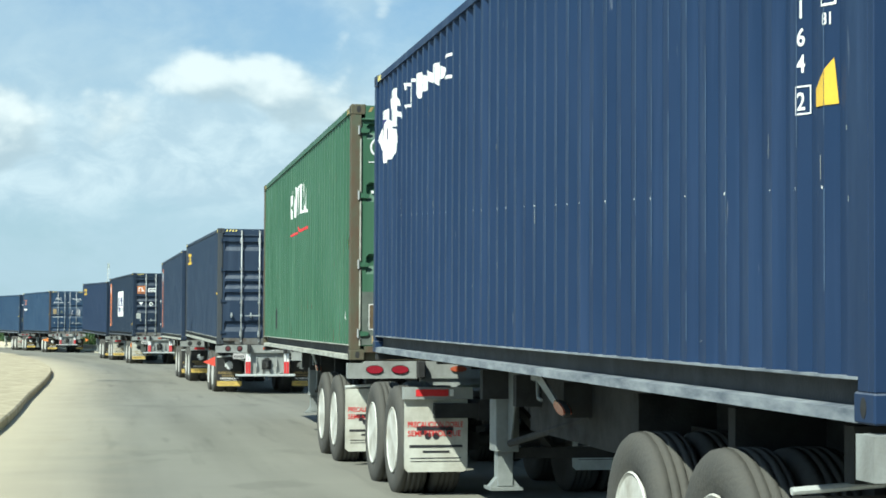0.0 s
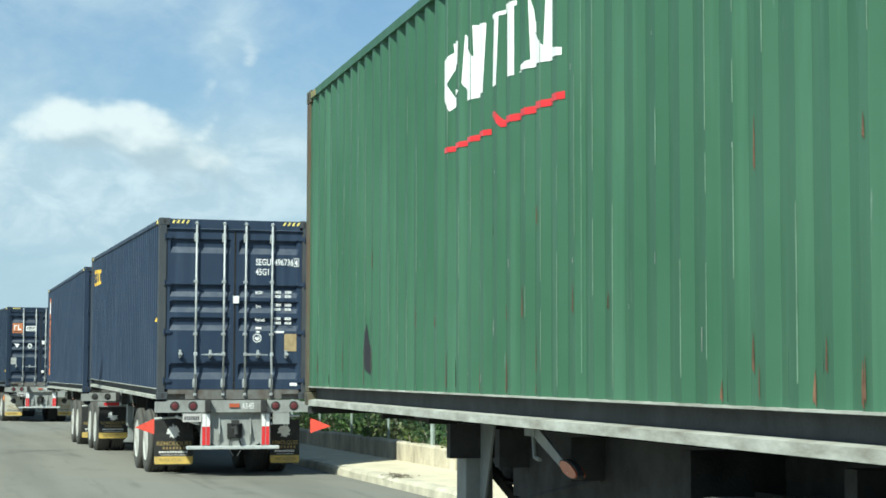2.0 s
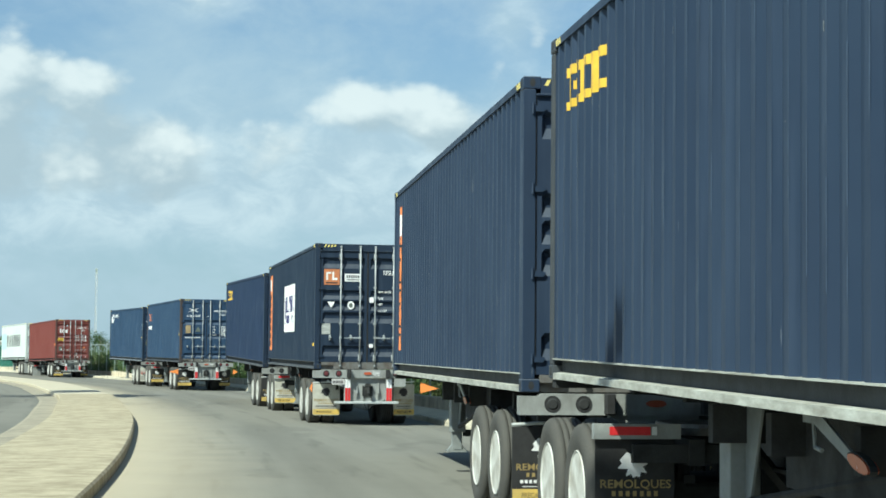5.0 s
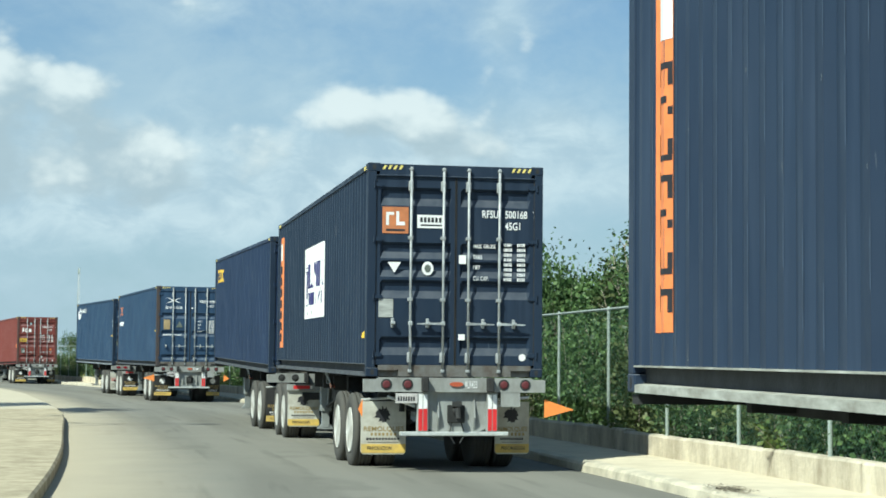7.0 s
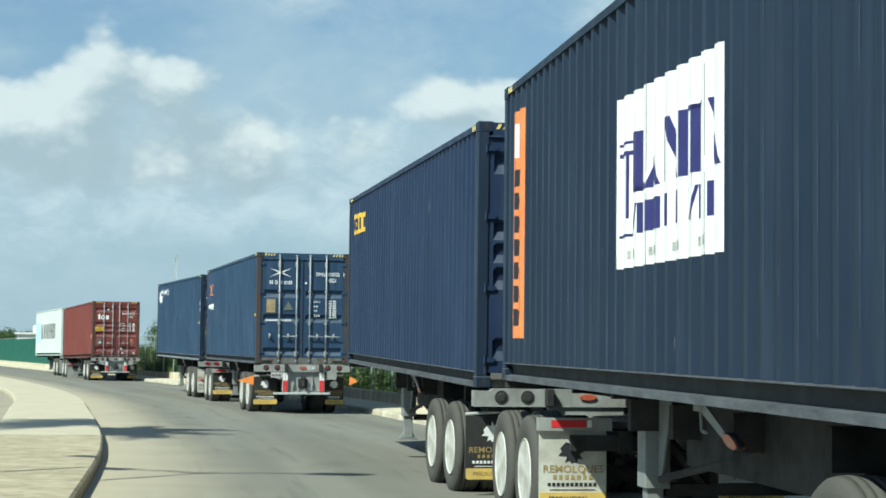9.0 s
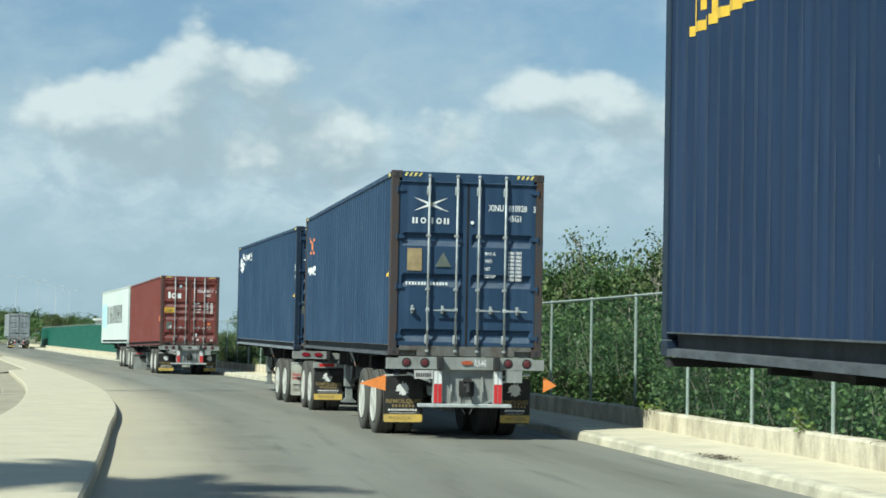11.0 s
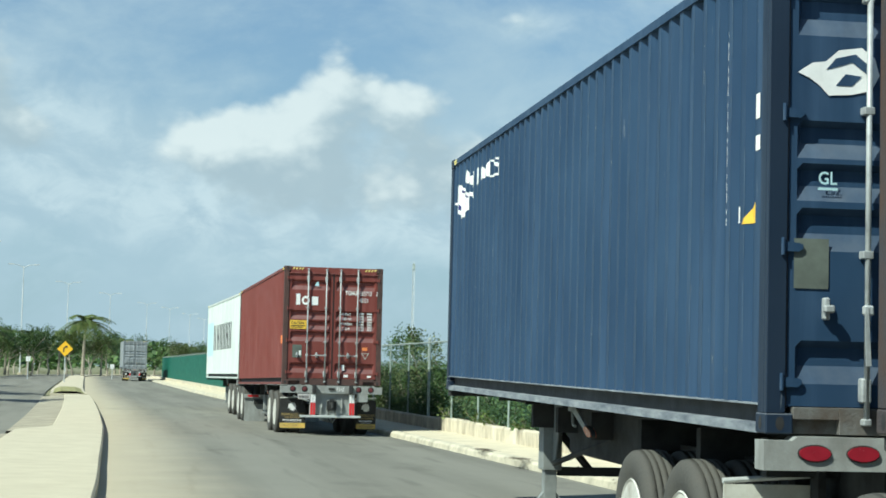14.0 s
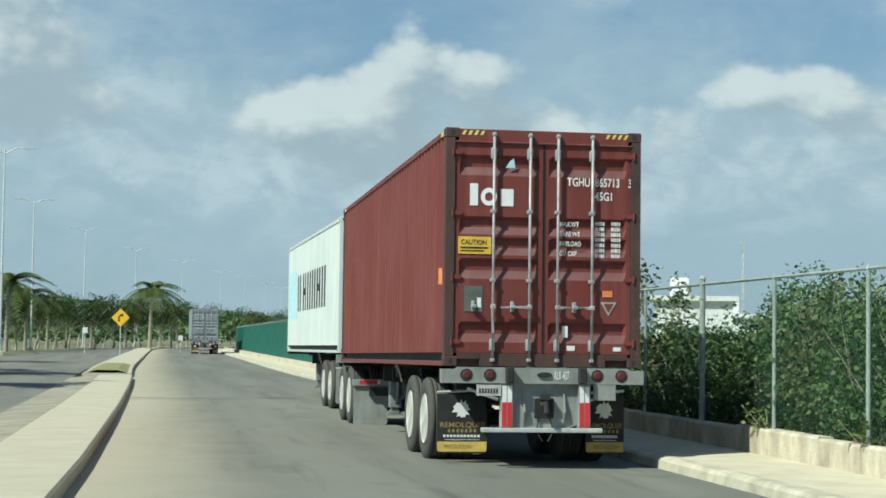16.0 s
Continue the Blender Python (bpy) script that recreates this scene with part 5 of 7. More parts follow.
def ship_logo(c, small=False):
    """A figurehead patch with a plume and an arc of six broken heavy forms; the smaller one is laid lower and flatter."""
    if small:
        body = [[(11.64, 2.53), (11.43, 2.51), (11.11, 2.41), (10.86, 2.34), (10.83, 2.25), (10.90, 2.21), (11.15, 2.12), (11.41, 2.10), (11.62, 2.18), (11.71, 2.27), (11.93, 2.32), (11.71, 2.35), (11.69, 2.48)],
                [(11.05, 2.67), (10.84, 2.50), (10.86, 2.47), (11.24, 2.54), (11.12, 2.59)]]
        shade_ = [[(11.62, 2.30), (11.46, 2.22), (11.42, 2.19), (11.60, 2.22)], [(11.38, 2.46), (11.0, 2.34), (11.0, 2.32), (11.36, 2.42)]]
        name = [[(10.80, 2.55), (10.52, 2.60), (10.52, 2.40), (10.76, 2.46)], box_yz(10.20, 10.40, 2.41, 2.60), [(10.07, 2.57), (9.94, 2.59), (9.81, 2.51), (9.83, 2.46), (10.05, 2.43), (10.14, 2.46)],
                [(9.70, 2.55), (9.60, 2.62), (9.52, 2.60), (9.51, 2.42), (9.66, 2.45)], [(9.44, 2.61), (9.16, 2.58), (9.17, 2.55), (9.42, 2.59)], [(9.12, 2.60), (8.89, 2.58), (8.87, 2.54), (9.10, 2.58)],
                [(9.41, 2.43), (8.86, 2.42), (8.86, 2.39), (9.41, 2.41)], [(9.21, 2.57), (8.87, 2.50), (8.86, 2.42), (9.00, 2.43), (9.00, 2.48), (9.19, 2.53)]]
    else:
        body = [[(10.97, 2.70), (10.91, 2.60), (10.74, 2.49), (10.72, 2.42), (10.94, 2.46), (10.97, 2.40), (10.95, 2.32), (10.77, 2.23), (10.93, 2.25), (11.09, 2.25), (11.23, 2.30), (11.28, 2.46), (11.29, 2.55), (11.21, 2.60), (10.99, 2.63)],
                [(11.31, 2.46), (11.31, 2.35), (11.08, 2.24), (10.86, 2.20), (10.76, 2.14), (10.76, 2.06), (10.95, 2.06), (10.99, 2.00), (11.05, 1.94), (11.36, 1.95), (11.40, 1.92), (11.63, 1.94), (11.68, 1.99), (11.84, 2.09), (11.87, 2.16), (12.05, 2.21), (11.87, 2.25), (11.81, 2.37), (11.77, 2.44), (11.56, 2.48)]]
        shade_ = [[(11.55, 2.38), (11.63, 2.30), (11.67, 2.17), (11.76, 2.20), (11.77, 2.37)], [(11.33, 2.27), (11.33, 2.15), (11.48, 2.19), (11.48, 2.24)]]
        name = [[(10.47, 2.61), (10.13, 2.57), (10.12, 2.54), (10.38, 2.56), (10.41, 2.54), (10.45, 2.54)], box_yz(10.07, 10.16, 2.35, 2.57), [(10.46, 2.40), (10.08, 2.36), (10.08, 2.34), (10.44, 2.36)], [(10.11, 2.60), (9.89, 2.58), (9.88, 2.55), (10.09, 2.56)],
                [(9.77, 2.59), (9.56, 2.60), (9.30, 2.52), (9.30, 2.40), (9.63, 2.36), (9.81, 2.46), (9.82, 2.55)], [(9.29, 2.60), (9.02, 2.51), (9.01, 2.42), (9.29, 2.51)], [(8.91, 2.57), (8.69, 2.57), (8.47, 2.48), (8.50, 2.40), (8.74, 2.36), (8.91, 2.44)],
                [(8.44, 2.40), (8.20, 2.39), (8.20, 2.55), (8.44, 2.53), (8.44, 2.56), (8.13, 2.58), (8.13, 2.36), (8.43, 2.37)]]
    side_shapes(body, M_WHITE, c, "emblem", "white figurehead emblem")
    side_shapes(shade_, M_NAVYDECAL, c, "emblem_shade", lift=0.003)
    side_shapes([[(10.80, 2.38), (10.50, 2.31), (10.50, 2.27), (10.80, 2.33)]], M_WHITE, c, "emblem_arm")
    side_shapes(name, M_WHITE, c, "name_mark", "white blocks of a faded name")


def rear_marks(c, code, tri=True):
    """Upright code and yellow height triangle near the rear end of the side."""
    if tri:
        side_shapes([[(0.52, 1.24), (0.31, 1.24), (0.33, 1.40)]], M_YELLOW, c, "height_triangle", "yellow warning triangle")
        side_shapes([box_yz(0.66, 0.685, 1.26, 1.36)], M_WHITE, c, "height_code")
        side_shapes([box_yz(0.93, 0.937, 1.26 + 0.075 * k, 1.26 + 0.075 * k + (0.05, 0.03, 0.06)[k % 3]) for k in range(17)], M_WHITE, c, "code_line")
    for k, ch in enumerate(code):
        side_text(ch, 0.62, 2.52 - k * 0.125, 0.06, M_WHITE, c)


def scuffs(c, seed, n, material, zmax=2.6):
    """Short scrapes along the crests of the folds."""
    rnd = random.Random(seed)
    o = []
    for _ in range(n):
        y = Y0 + rnd.randrange(42) * PITCH + rnd.uniform(0.0, 0.06)
        z = rnd.uniform(0.2, zmax)
        h = rnd.choice((0.012, 0.02, 0.03, 0.05, 0.10))
        w = rnd.uniform(0.003, 0.008)
        o.append(box_yz(y, y + w, z, z + h))
    side_shapes(o, material, c, "scrape_wear")


c = [b[0] for b in BOX]
# broken paler strips paint in the highlight along the bends of the sheets
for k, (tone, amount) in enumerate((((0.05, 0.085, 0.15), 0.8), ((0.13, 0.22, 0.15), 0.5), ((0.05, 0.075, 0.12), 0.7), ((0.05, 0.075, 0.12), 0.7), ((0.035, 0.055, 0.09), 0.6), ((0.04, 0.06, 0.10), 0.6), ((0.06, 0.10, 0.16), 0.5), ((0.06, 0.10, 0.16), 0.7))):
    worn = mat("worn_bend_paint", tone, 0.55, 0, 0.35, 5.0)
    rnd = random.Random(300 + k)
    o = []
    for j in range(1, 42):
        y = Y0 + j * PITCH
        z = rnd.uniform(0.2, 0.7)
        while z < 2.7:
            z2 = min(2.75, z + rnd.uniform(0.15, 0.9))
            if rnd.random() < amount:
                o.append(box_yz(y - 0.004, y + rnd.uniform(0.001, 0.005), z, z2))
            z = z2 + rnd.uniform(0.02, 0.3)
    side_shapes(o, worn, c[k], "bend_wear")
ship_logo(c[0])
side_shapes([[(0.63, 1.235), (0.41, 1.235), (0.43, 1.42)]], M_YELLOW, c[0], "height_triangle", "yellow warning triangle")
for ch, z in zip("1642", (1.625, 1.51, 1.40, 1.245)):
    side_text(ch, 0.755, z, 0.075, M_WHITE, c[0])
side_shapes([box_yz(0.685, 0.765, 1.225, 1.232), box_yz(0.685, 0.765, 1.338, 1.345), box_yz(0.685, 0.692, 1.232, 1.338), box_yz(0.758, 0.765, 1.232, 1.338)], M_WHITE, c[0], "check_box")
side_text("81", 0.49, 1.555, 0.05, M_WHITE, c[0])
side_shapes([box_yz(0.42, 0.50, 1.63, 1.64), box_yz(0.42, 0.43, 1.64, 1.70), box_yz(0.49, 0.50, 1.64, 1.70)], M_WHITE, c[0], "code_mark")
rnd = random.Random(3)
side_shapes([box_yz(Y0 + k * PITCH + 0.01, Y0 + k * PITCH + 0.01 + rnd.uniform(0.004, 0.02), 0.886 + 0.0435 * (Y0 + k * PITCH) + rnd.uniform(-0.004, 0.002), 0.892 + 0.0435 * (Y0 + k * PITCH) + rnd.uniform(0.0, 0.006)) for k in range(1, 38) if rnd.random() < 0.7],
            M_WHITE, c[0], "rub_line", "line of bare rub marks")
scuffs(c[0], 1, 26, M_RAILGREY)
# green: heavy blocks of a name, red underline, tags
bl = [[(7.09, 2.37), (7.30, 2.31), (7.35, 2.19), (7.13, 1.99), (6.88, 2.09), (6.95, 2.11), (7.08, 2.07), (7.16, 2.17), (7.06, 2.28), (6.91, 2.26), (6.89, 2.41), (7.10, 2.43)],
      [(6.82, 2.44), (6.57, 2.25), (6.58, 2.45), (6.29, 2.41), (6.32, 1.99), (6.70, 1.99), (6.85, 2.13)], [(6.20, 2.42), (5.71, 2.43), (5.71, 2.40), (6.02, 2.40), (6.04, 1.99), (6.11, 1.99), (6.08, 2.39)],
      box_yz(5.73, 5.81, 2.0, 2.41), [(5.46, 2.43), (5.39, 2.25), (5.18, 2.07), (5.16, 2.43), (4.96, 2.42), (4.98, 2.40), (5.08, 2.41), (5.08, 2.04), (4.89, 2.01), (4.89, 1.97), (5.65, 2.00), (5.70, 2.01), (5.44, 2.04)]]
side_shapes(bl, M_WHITE, c[1], "name_mark", "white broken blocks of a name")
side_shapes([box_yz(6.25, 7.29, 1.725, 1.76), [(6.14, 1.84), (6.06, 1.84), (5.98, 1.775), (4.87, 1.775), (4.87, 1.735), (6.0, 1.735)]], M_REFRED, c[1], "underline", "red underline")
side_shapes([box_yz(0.27, 0.39, 1.25, 1.395)], M_YELLOW, c[1], "sticker", "yellow sticker")
side_shapes([[(0.55, 0.47), (0.46, 0.46), (0.54, 0.56)]], M_WHITE, c[1], "paper_scrap")
# the dent is only a flat dark shape; the sheet is not bent
side_shapes([[(9.58, 0.27), (9.66, 0.33), (9.70, 0.46), (9.63, 0.68), (9.60, 0.52), (9.53, 0.40)]], M_BLACKDECAL, c[1], "dent_stain", "dark dent with bare steel")
side_shapes([box_yz(9.02, 9.028, 0.2, 2.6), box_yz(4.60, 4.606, 0.3, 2.7), box_yz(8.0, 8.005, 0.3, 1.2), box_yz(0.125, 0.135, 0.17, 0.5)], M_PALEGREEN, c[1], "weld_seam")
rnd = random.Random(19)
o = []
for y, z0, z1 in ((0.89, 1.28, 2.62), (0.59, 1.70, 2.14)):
    z = z0
    while z < z1:
        h = rnd.uniform(0.03, 0.06)
        o.append(box_yz(y - 0.02, y + 0.03, z, z + h))
        z += h + rnd.uniform(0.02, 0.05)
side_shapes(o, M_WHITE, c[1], "code_line")
rnd = random.Random(8)
rs = []
for _ in range(70):
    y, z = Y0 + rnd.randrange(42) * PITCH + rnd.uniform(0, 0.2), rnd.choice((0.18, 0.2, 0.3, 0.6, 1.1))
    h = rnd.uniform(0.05, 0.30)
    w = rnd.uniform(0.008, 0.024)
    rs.append([(y, z), (y + w, z + 0.02), (y + w * 0.7, z + h * 0.7), (y + w * 0.4, z + h), (y + 0.1 * w, z + h * 0.6)])
side_shapes(rs, M_RUSTY, c[1], "rust_stain", "brown rust runs")
scuffs(c[1], 5, 40, M_RAILGREY)
g0, g1 = BOX[1][1]
for z0_, z1_ in ((0.16, 0.30), (0.34, 1.02), (1.12, 1.80), (1.90, 2.5)):
    part("post_edge", boxes((0.098, 0.114, -0.004, 0.0, z0_, z1_)), M_PALERAIL, c[1], "pale scraped edge of the door post")
shapes([rect(0.13, 0.50, 0.17, 0.77)], M_MIDGREY, g0, "repaint_patch", 0.0165, "grey patch of repaint")
shapes([rect(0.21, 0.443, 0.343, 0.352), rect(0.21, 0.443, 0.622, 0.631), rect(0.21, 0.219, 0.343, 0.631), rect(0.434, 0.443, 0.343, 0.631)], M_WHITE, g0, "plate_frame", 0.012)
shapes([rect(0.219, 0.434, 0.352, 0.622)], M_BROWNPLATE, g0, "data_plate", 0.013, "brown data plate")
shapes([[(0.245, 0.19), (0.365, 0.18), (0.35, 0.26), (0.30, 0.27), (0.29, 0.285), (0.25, 0.27)]], M_TAN, g0, "bare_patch", 0.0135)
bars(g0, (0.235,), ((1.885, 1.0),), 0.42, 0.034, y=0.05, marks=11)
shapes(ring_pts(0.30, 2.41, 0.085, 0.105, 0.76)[2:18] + [rect(x, x + 0.03, 2.31, 2.51) for x in (0.45, 0.56, 0.68, 0.80, 0.92)] + [rect(0.20, 1.0, 2.235, 2.247)], M_WHITE, g0, "name_mark", 0.012)
bars(g1, [1.5, 1.95], ((2.2, 1), (2.02, 0.6)), 0.35, 0.09)

# navy pair
yl = [box_yz(11.10, 11.58, 2.49, 2.57), box_yz(11.10, 11.58, 2.22, 2.29), box_yz(11.36, 11.50, 2.29, 2.49), box_yz(11.10, 11.30, 2.36, 2.43), box_yz(10.60, 11.06, 2.48, 2.56), box_yz(10.60, 11.06, 2.22, 2.29), box_yz(10.90, 11.02, 2.29, 2.48), box_yz(10.08, 10.55, 2.46, 2.54), box_yz(10.08, 10.55, 2.22, 2.29), box_yz(10.42, 10.54, 2.29, 2.46)]
for k in (2, 5):
    side_shapes(yl, M_YELLOW, c[k], "logo_mark", "small yellow logo")
rear_marks(c[2], "496736")
side_shapes([box_yz(0.30, 0.41, 1.59, 1.70)], M_WHITE, c[2], "sticker")
scuffs(c[2], 11, 14, M_RAILGREY)
d0, d1 = BOX[2][1]
stencil(d1, [("SEGU", 1.555, 2.165, 0.105), ("496736", 1.86, 2.165, 0.105), ("45G1", 1.555, 2.005, 0.105), ("MGW", 1.55, 1.695, 0.05), ("Tare", 1.56, 1.475, 0.045), ("Payload", 1.555, 1.255, 0.05)])
bars(d1, (1.87, 2.04), ((1.71, 1), (1.64, 1), (1.50, 1), (1.43, 1), (1.28, 1), (1.21, 1)), 0.11, 0.042)
stencil(d1, [("4", 2.195, 2.165, 0.105)])
shapes([rect(2.18, 2.265, 2.150, 2.158), rect(2.18, 2.265, 2.277, 2.285), rect(2.18, 2.187, 2.158, 2.277), rect(2.258, 2.265, 2.158, 2.277)], M_WHITE, d1, "check_box", 0.014)
shapes([rect(1.56, 1.66, 1.13, 1.165), rect(1.57, 1.63, 1.07, 1.10), rect(1.86, 2.03, 1.07, 1.10)], M_WHITE, d1, "fine_print", 0.014)
shapes([[o, p_, q, r_] for o, p_, q, r_ in ring_pts(1.59, 0.985, 0.072, 0.072, 0.8)] + [[(1.545, 0.975), (1.60, 0.94), (1.635, 0.985), (1.61, 1.02), (1.59, 0.985), (1.57, 1.01)]], M_WHITE, d1, "round_mark", 0.014)
shapes([rect(2.035, 2.235, 0.775, 1.055)], M_TAN, d1, "data_plate", 0.012, "faded tan data plate")
shapes([rect(2.13, 2.25, 0.215, 0.265)], M_WHITE, d1, "sticker", 0.012)
shapes([rect(1.19, 1.285, 1.54, 1.66)], M_WHITE, d1, "seal_tag", -0.004)


def orange_band(cont, y0, y1, z0, z1):
    b = side_shapes([box_yz(y0, y1, z0, z1)], M_ORANGE, cont, "name_band", "upright orange name band")
    w = y1 - y0
    n = 7
    o = []
    for k in range(n):
        z = z0 + 0.12 + k * (z1 - z0 - 0.62) / n
        h = (z1 - z0 - 0.62) / n * 0.72
        o += [box_yz(y0 + 0.62 * w, y0 + 0.80 * w, z, z + h), box_yz(y0 + (0.22 + 0.1 * (k % 3)) * w, y0 + 0.62 * w, z + h * (0.62, 0.0, 0.74)[k % 3], z + h * (0.86, 0.22, 1.0)[k % 3]), box_yz(y0 + 0.26 * w, y0 + 0.40 * w, z + h * (0.0, 0.22, 0.3)[k % 3], z + h * (0.62, 0.8, 0.6)[k % 3])]
    side_shapes(o, M_BLACKDECAL, b, "band_print", lift=0.003)
    side_shapes([box_yz(y0 + 0.3 * w, y0 + 0.8 * w, z1 - 0.45, z1 - 0.12)], M_WHITE, b, "band_mark", lift=0.003)


orange_band(c[3], 11.10, 11.57, 0.375, 2.60)
orange_band(c[4], 11.22, 11.73, 0.41, 2.59)
scuffs(c[3], 12, 16, M_RAILGREY)
# white side panel with navy forms
pn = side_shapes([box_yz(4.88, 7.44, 0.90, 2.13)], M_WHITE, c[4], "side_panel", "white advertising panel with navy forms")
nv = [box_yz(6.78, 6.98, 1.42, 1.84), box_yz(6.62, 7.0, 1.42, 1.46), [(6.62, 1.42), (6.50, 1.42), (6.42, 1.66), (6.46, 1.66)], [(6.28, 1.42), (6.36, 1.42), (6.46, 1.66), (6.42, 1.66)],
      box_yz(6.10, 6.14, 1.42, 1.84), [(6.14, 1.84), (6.02, 1.84), (5.80, 1.42), (5.88, 1.42)], box_yz(5.60, 5.78, 1.42, 1.84), box_yz(5.34, 5.50, 1.42, 1.84), box_yz(5.26, 5.58, 1.81, 1.84), [(5.12, 1.84), (4.90, 1.42), (4.98, 1.42), (5.18, 1.84)],
      box_yz(7.06, 7.40, 1.70, 1.73), box_yz(7.06, 7.40, 1.78, 1.80), box_yz(7.12, 7.15, 1.25, 1.70), box_yz(7.30, 7.33, 1.25, 1.70), box_yz(6.98, 7.40, 1.12, 1.14)]
for k in range(8):
    y = 6.86 - k * 0.24
    nv.append(box_yz(y - 0.10, y, 1.13, 1.34))
    if k in (0, 2, 6):
        nv.append([(y, 1.34), (y + 0.03, 1.34), (y + 0.11, 1.13), (y + 0.08, 1.13)])
side_shapes(nv, M_NAVYDECAL, pn, "panel_print", lift=0.003)
side_shapes([box_yz(7.10 - k * 0.19, 7.10 - k * 0.19 + 0.035, 0.96, 1.02) for k in range(12)], M_RAILGREY, pn, "fine_print", lift=0.003)
side_shapes([[(0.57, 0.52), (0.37, 0.52), (0.40, 0.64)]], M_YELLOW, c[4], "height_triangle")
side_shapes([box_yz(0.62, 0.67, 1.87, 1.97)], M_WHITE, c[4], "code_mark")
d0, d1 = BOX[4][1]
lg = shapes([rect(0.20, 0.56, 1.94, 2.30)], M_TILE, d0, "logo_tile", 0.012, "orange square logo tile")
shapes([rect(0.25, 0.29, 2.05, 2.23), rect(0.25, 0.36, 2.19, 2.23), rect(0.39, 0.43, 2.05, 2.24), rect(0.43, 0.51, 2.05, 2.10)], M_WHITE, lg, "logo_mark", 0.009)
shapes([rect(0.25, 0.51, 1.97, 2.0)], M_BLACKDECAL, lg, "logo_line", 0.009)
lb = shapes([rect(0.68, 1.06, 2.02, 2.20)], M_WHITE, d0, "name_label", 0.012, "white name label")
shapes([rect(0.72 + k * 0.052, 0.755 + k * 0.052, 2.10, 2.165) for k in range(6)] + [rect(0.73, 1.02, 2.05, 2.07)], M_BLACKDECAL, lb, "name_line", 0.009)
shapes([[(0.28, 1.55), (0.37, 1.40), (0.46, 1.55)]], M_WHITE, d0, "triangle_mark", 0.012)
shapes([disc_pts(0.83, 1.47, 0.08, 0.095)], M_WHITE, d0, "round_mark", 0.012)
shapes([disc_pts(0.83, 1.47, 0.045, 0.055)], M_MIDGREY, d0, "round_core", 0.009)
shapes([rect(0.16, 0.36, 0.80, 1.05)], M_RAILGREY, d0, "data_plate", 0.012, "grey metal data plate")
stencil(d1, [("RFSU", 1.58, 2.18, 0.105), ("500168", 1.905, 2.18, 0.105), ("7", 2.30, 2.18, 0.10), ("45G1", 1.905, 2.02, 0.105), ("MAX. GROSS", 1.46, 1.76, 0.055), ("TARE", 1.46, 1.61, 0.055), ("NET", 1.46, 1.47, 0.055), ("CU. CAP.", 1.46, 1.32, 0.055)])
bars(d1, (1.89, 2.08), tuple((1.79 - 0.068 * k, 1) for k in range(8)), 0.12, 0.042)
shapes([disc_pts(2.16, 0.27, 0.05)], M_WHITE, d1, "round_sticker", 0.012)
shapes([rect(1.26, 1.36, 1.54, 1.66), rect(1.26, 1.35, 0.50, 0.58)], M_WHITE, d1, "seal_tag", -0.004)

# faded blue pair
side_shapes([[(11.62, 2.43), (11.38, 2.38), (11.14, 2.30), (10.97, 2.31), (10.84, 2.28), (10.79, 2.10), (10.54, 2.03), (10.52, 1.99), (10.82, 2.04), (10.92, 2.11), (11.09, 2.14), (11.12, 2.24), (11.35, 2.31)],
             [(10.81, 2.36), (10.51, 2.38), (10.52, 2.34), (10.77, 2.31)], [(11.11, 2.13), (11.12, 2.07), (11.36, 2.04), (11.40, 2.06), (11.26, 2.12)], [(11.40, 2.01), (11.61, 1.99), (11.58, 2.00)]], M_ORANGE, c[6], "star_logo", "orange four-pointed star logo")
side_shapes([[(11.67, 1.76), (11.60, 1.75), (11.41, 1.64), (11.36, 1.76), (11.26, 1.76), (11.26, 1.60), (11.44, 1.58), (11.55, 1.66), (11.66, 1.62)], [(11.10, 1.75), (11.04, 1.75), (10.93, 1.65), (10.84, 1.76), (10.81, 1.76), (10.80, 1.61), (10.93, 1.59), (11.08, 1.65)],
             [(10.77, 1.76), (10.58, 1.76), (10.58, 1.73), (10.69, 1.73), (10.69, 1.69), (10.58, 1.68), (10.69, 1.66), (10.70, 1.62), (10.54, 1.61), (10.57, 1.58), (10.76, 1.59)], [(10.52, 1.76), (10.35, 1.76), (10.34, 1.73), (10.46, 1.73), (10.30, 1.66), (10.33, 1.59), (10.50, 1.57), (10.51, 1.60), (10.39, 1.61), (10.52, 1.69)]],
            M_WHITE, c[6], "name_mark", "white blocks of a name")
rear_marks(c[6], "010928")
side_shapes([box_yz(0.29, 0.39, 1.57, 1.70)], M_YELLOW, c[6], "sticker")
rs = []
rnd = random.Random(21)
for _ in range(22):
    y, z = Y0 + rnd.randrange(42) * PITCH + rnd.uniform(0.05, 0.2), rnd.uniform(0.2, 1.3)
    h, w = rnd.uniform(0.03, 0.11), rnd.uniform(0.006, 0.018)
    rs.append([(y, z), (y + w, z + 0.02), (y + w * 0.8, z + h * 0.8), (y + 0.3 * w, z + h)])
side_shapes(rs, M_TAN, c[6], "rust_stain", "ochre rust marks")
scuffs(c[6], 14, 30, M_RAILGREY)
d0, d1 = BOX[6][1]
st = []
for sx_, sz_ in ((-1, 1), (1, 1), (-1, -1), (1, -1)):
    st.append([(0.62 + sx_ * 0.29, 2.375 + sz_ * 0.115), (0.62 + sx_ * 0.04, 2.375 + sz_ * 0.035), (0.62, 2.375), (0.62 + sx_ * 0.055, 2.375)])
shapes(st, M_WHITE, d0, "star_logo", 0.012, "white four-pointed star logo")
shapes([[(0.62, 2.41), (0.66, 2.375), (0.62, 2.34), (0.58, 2.375)]], M_GOLD, d0, "star_core", 0.010)
nm = []
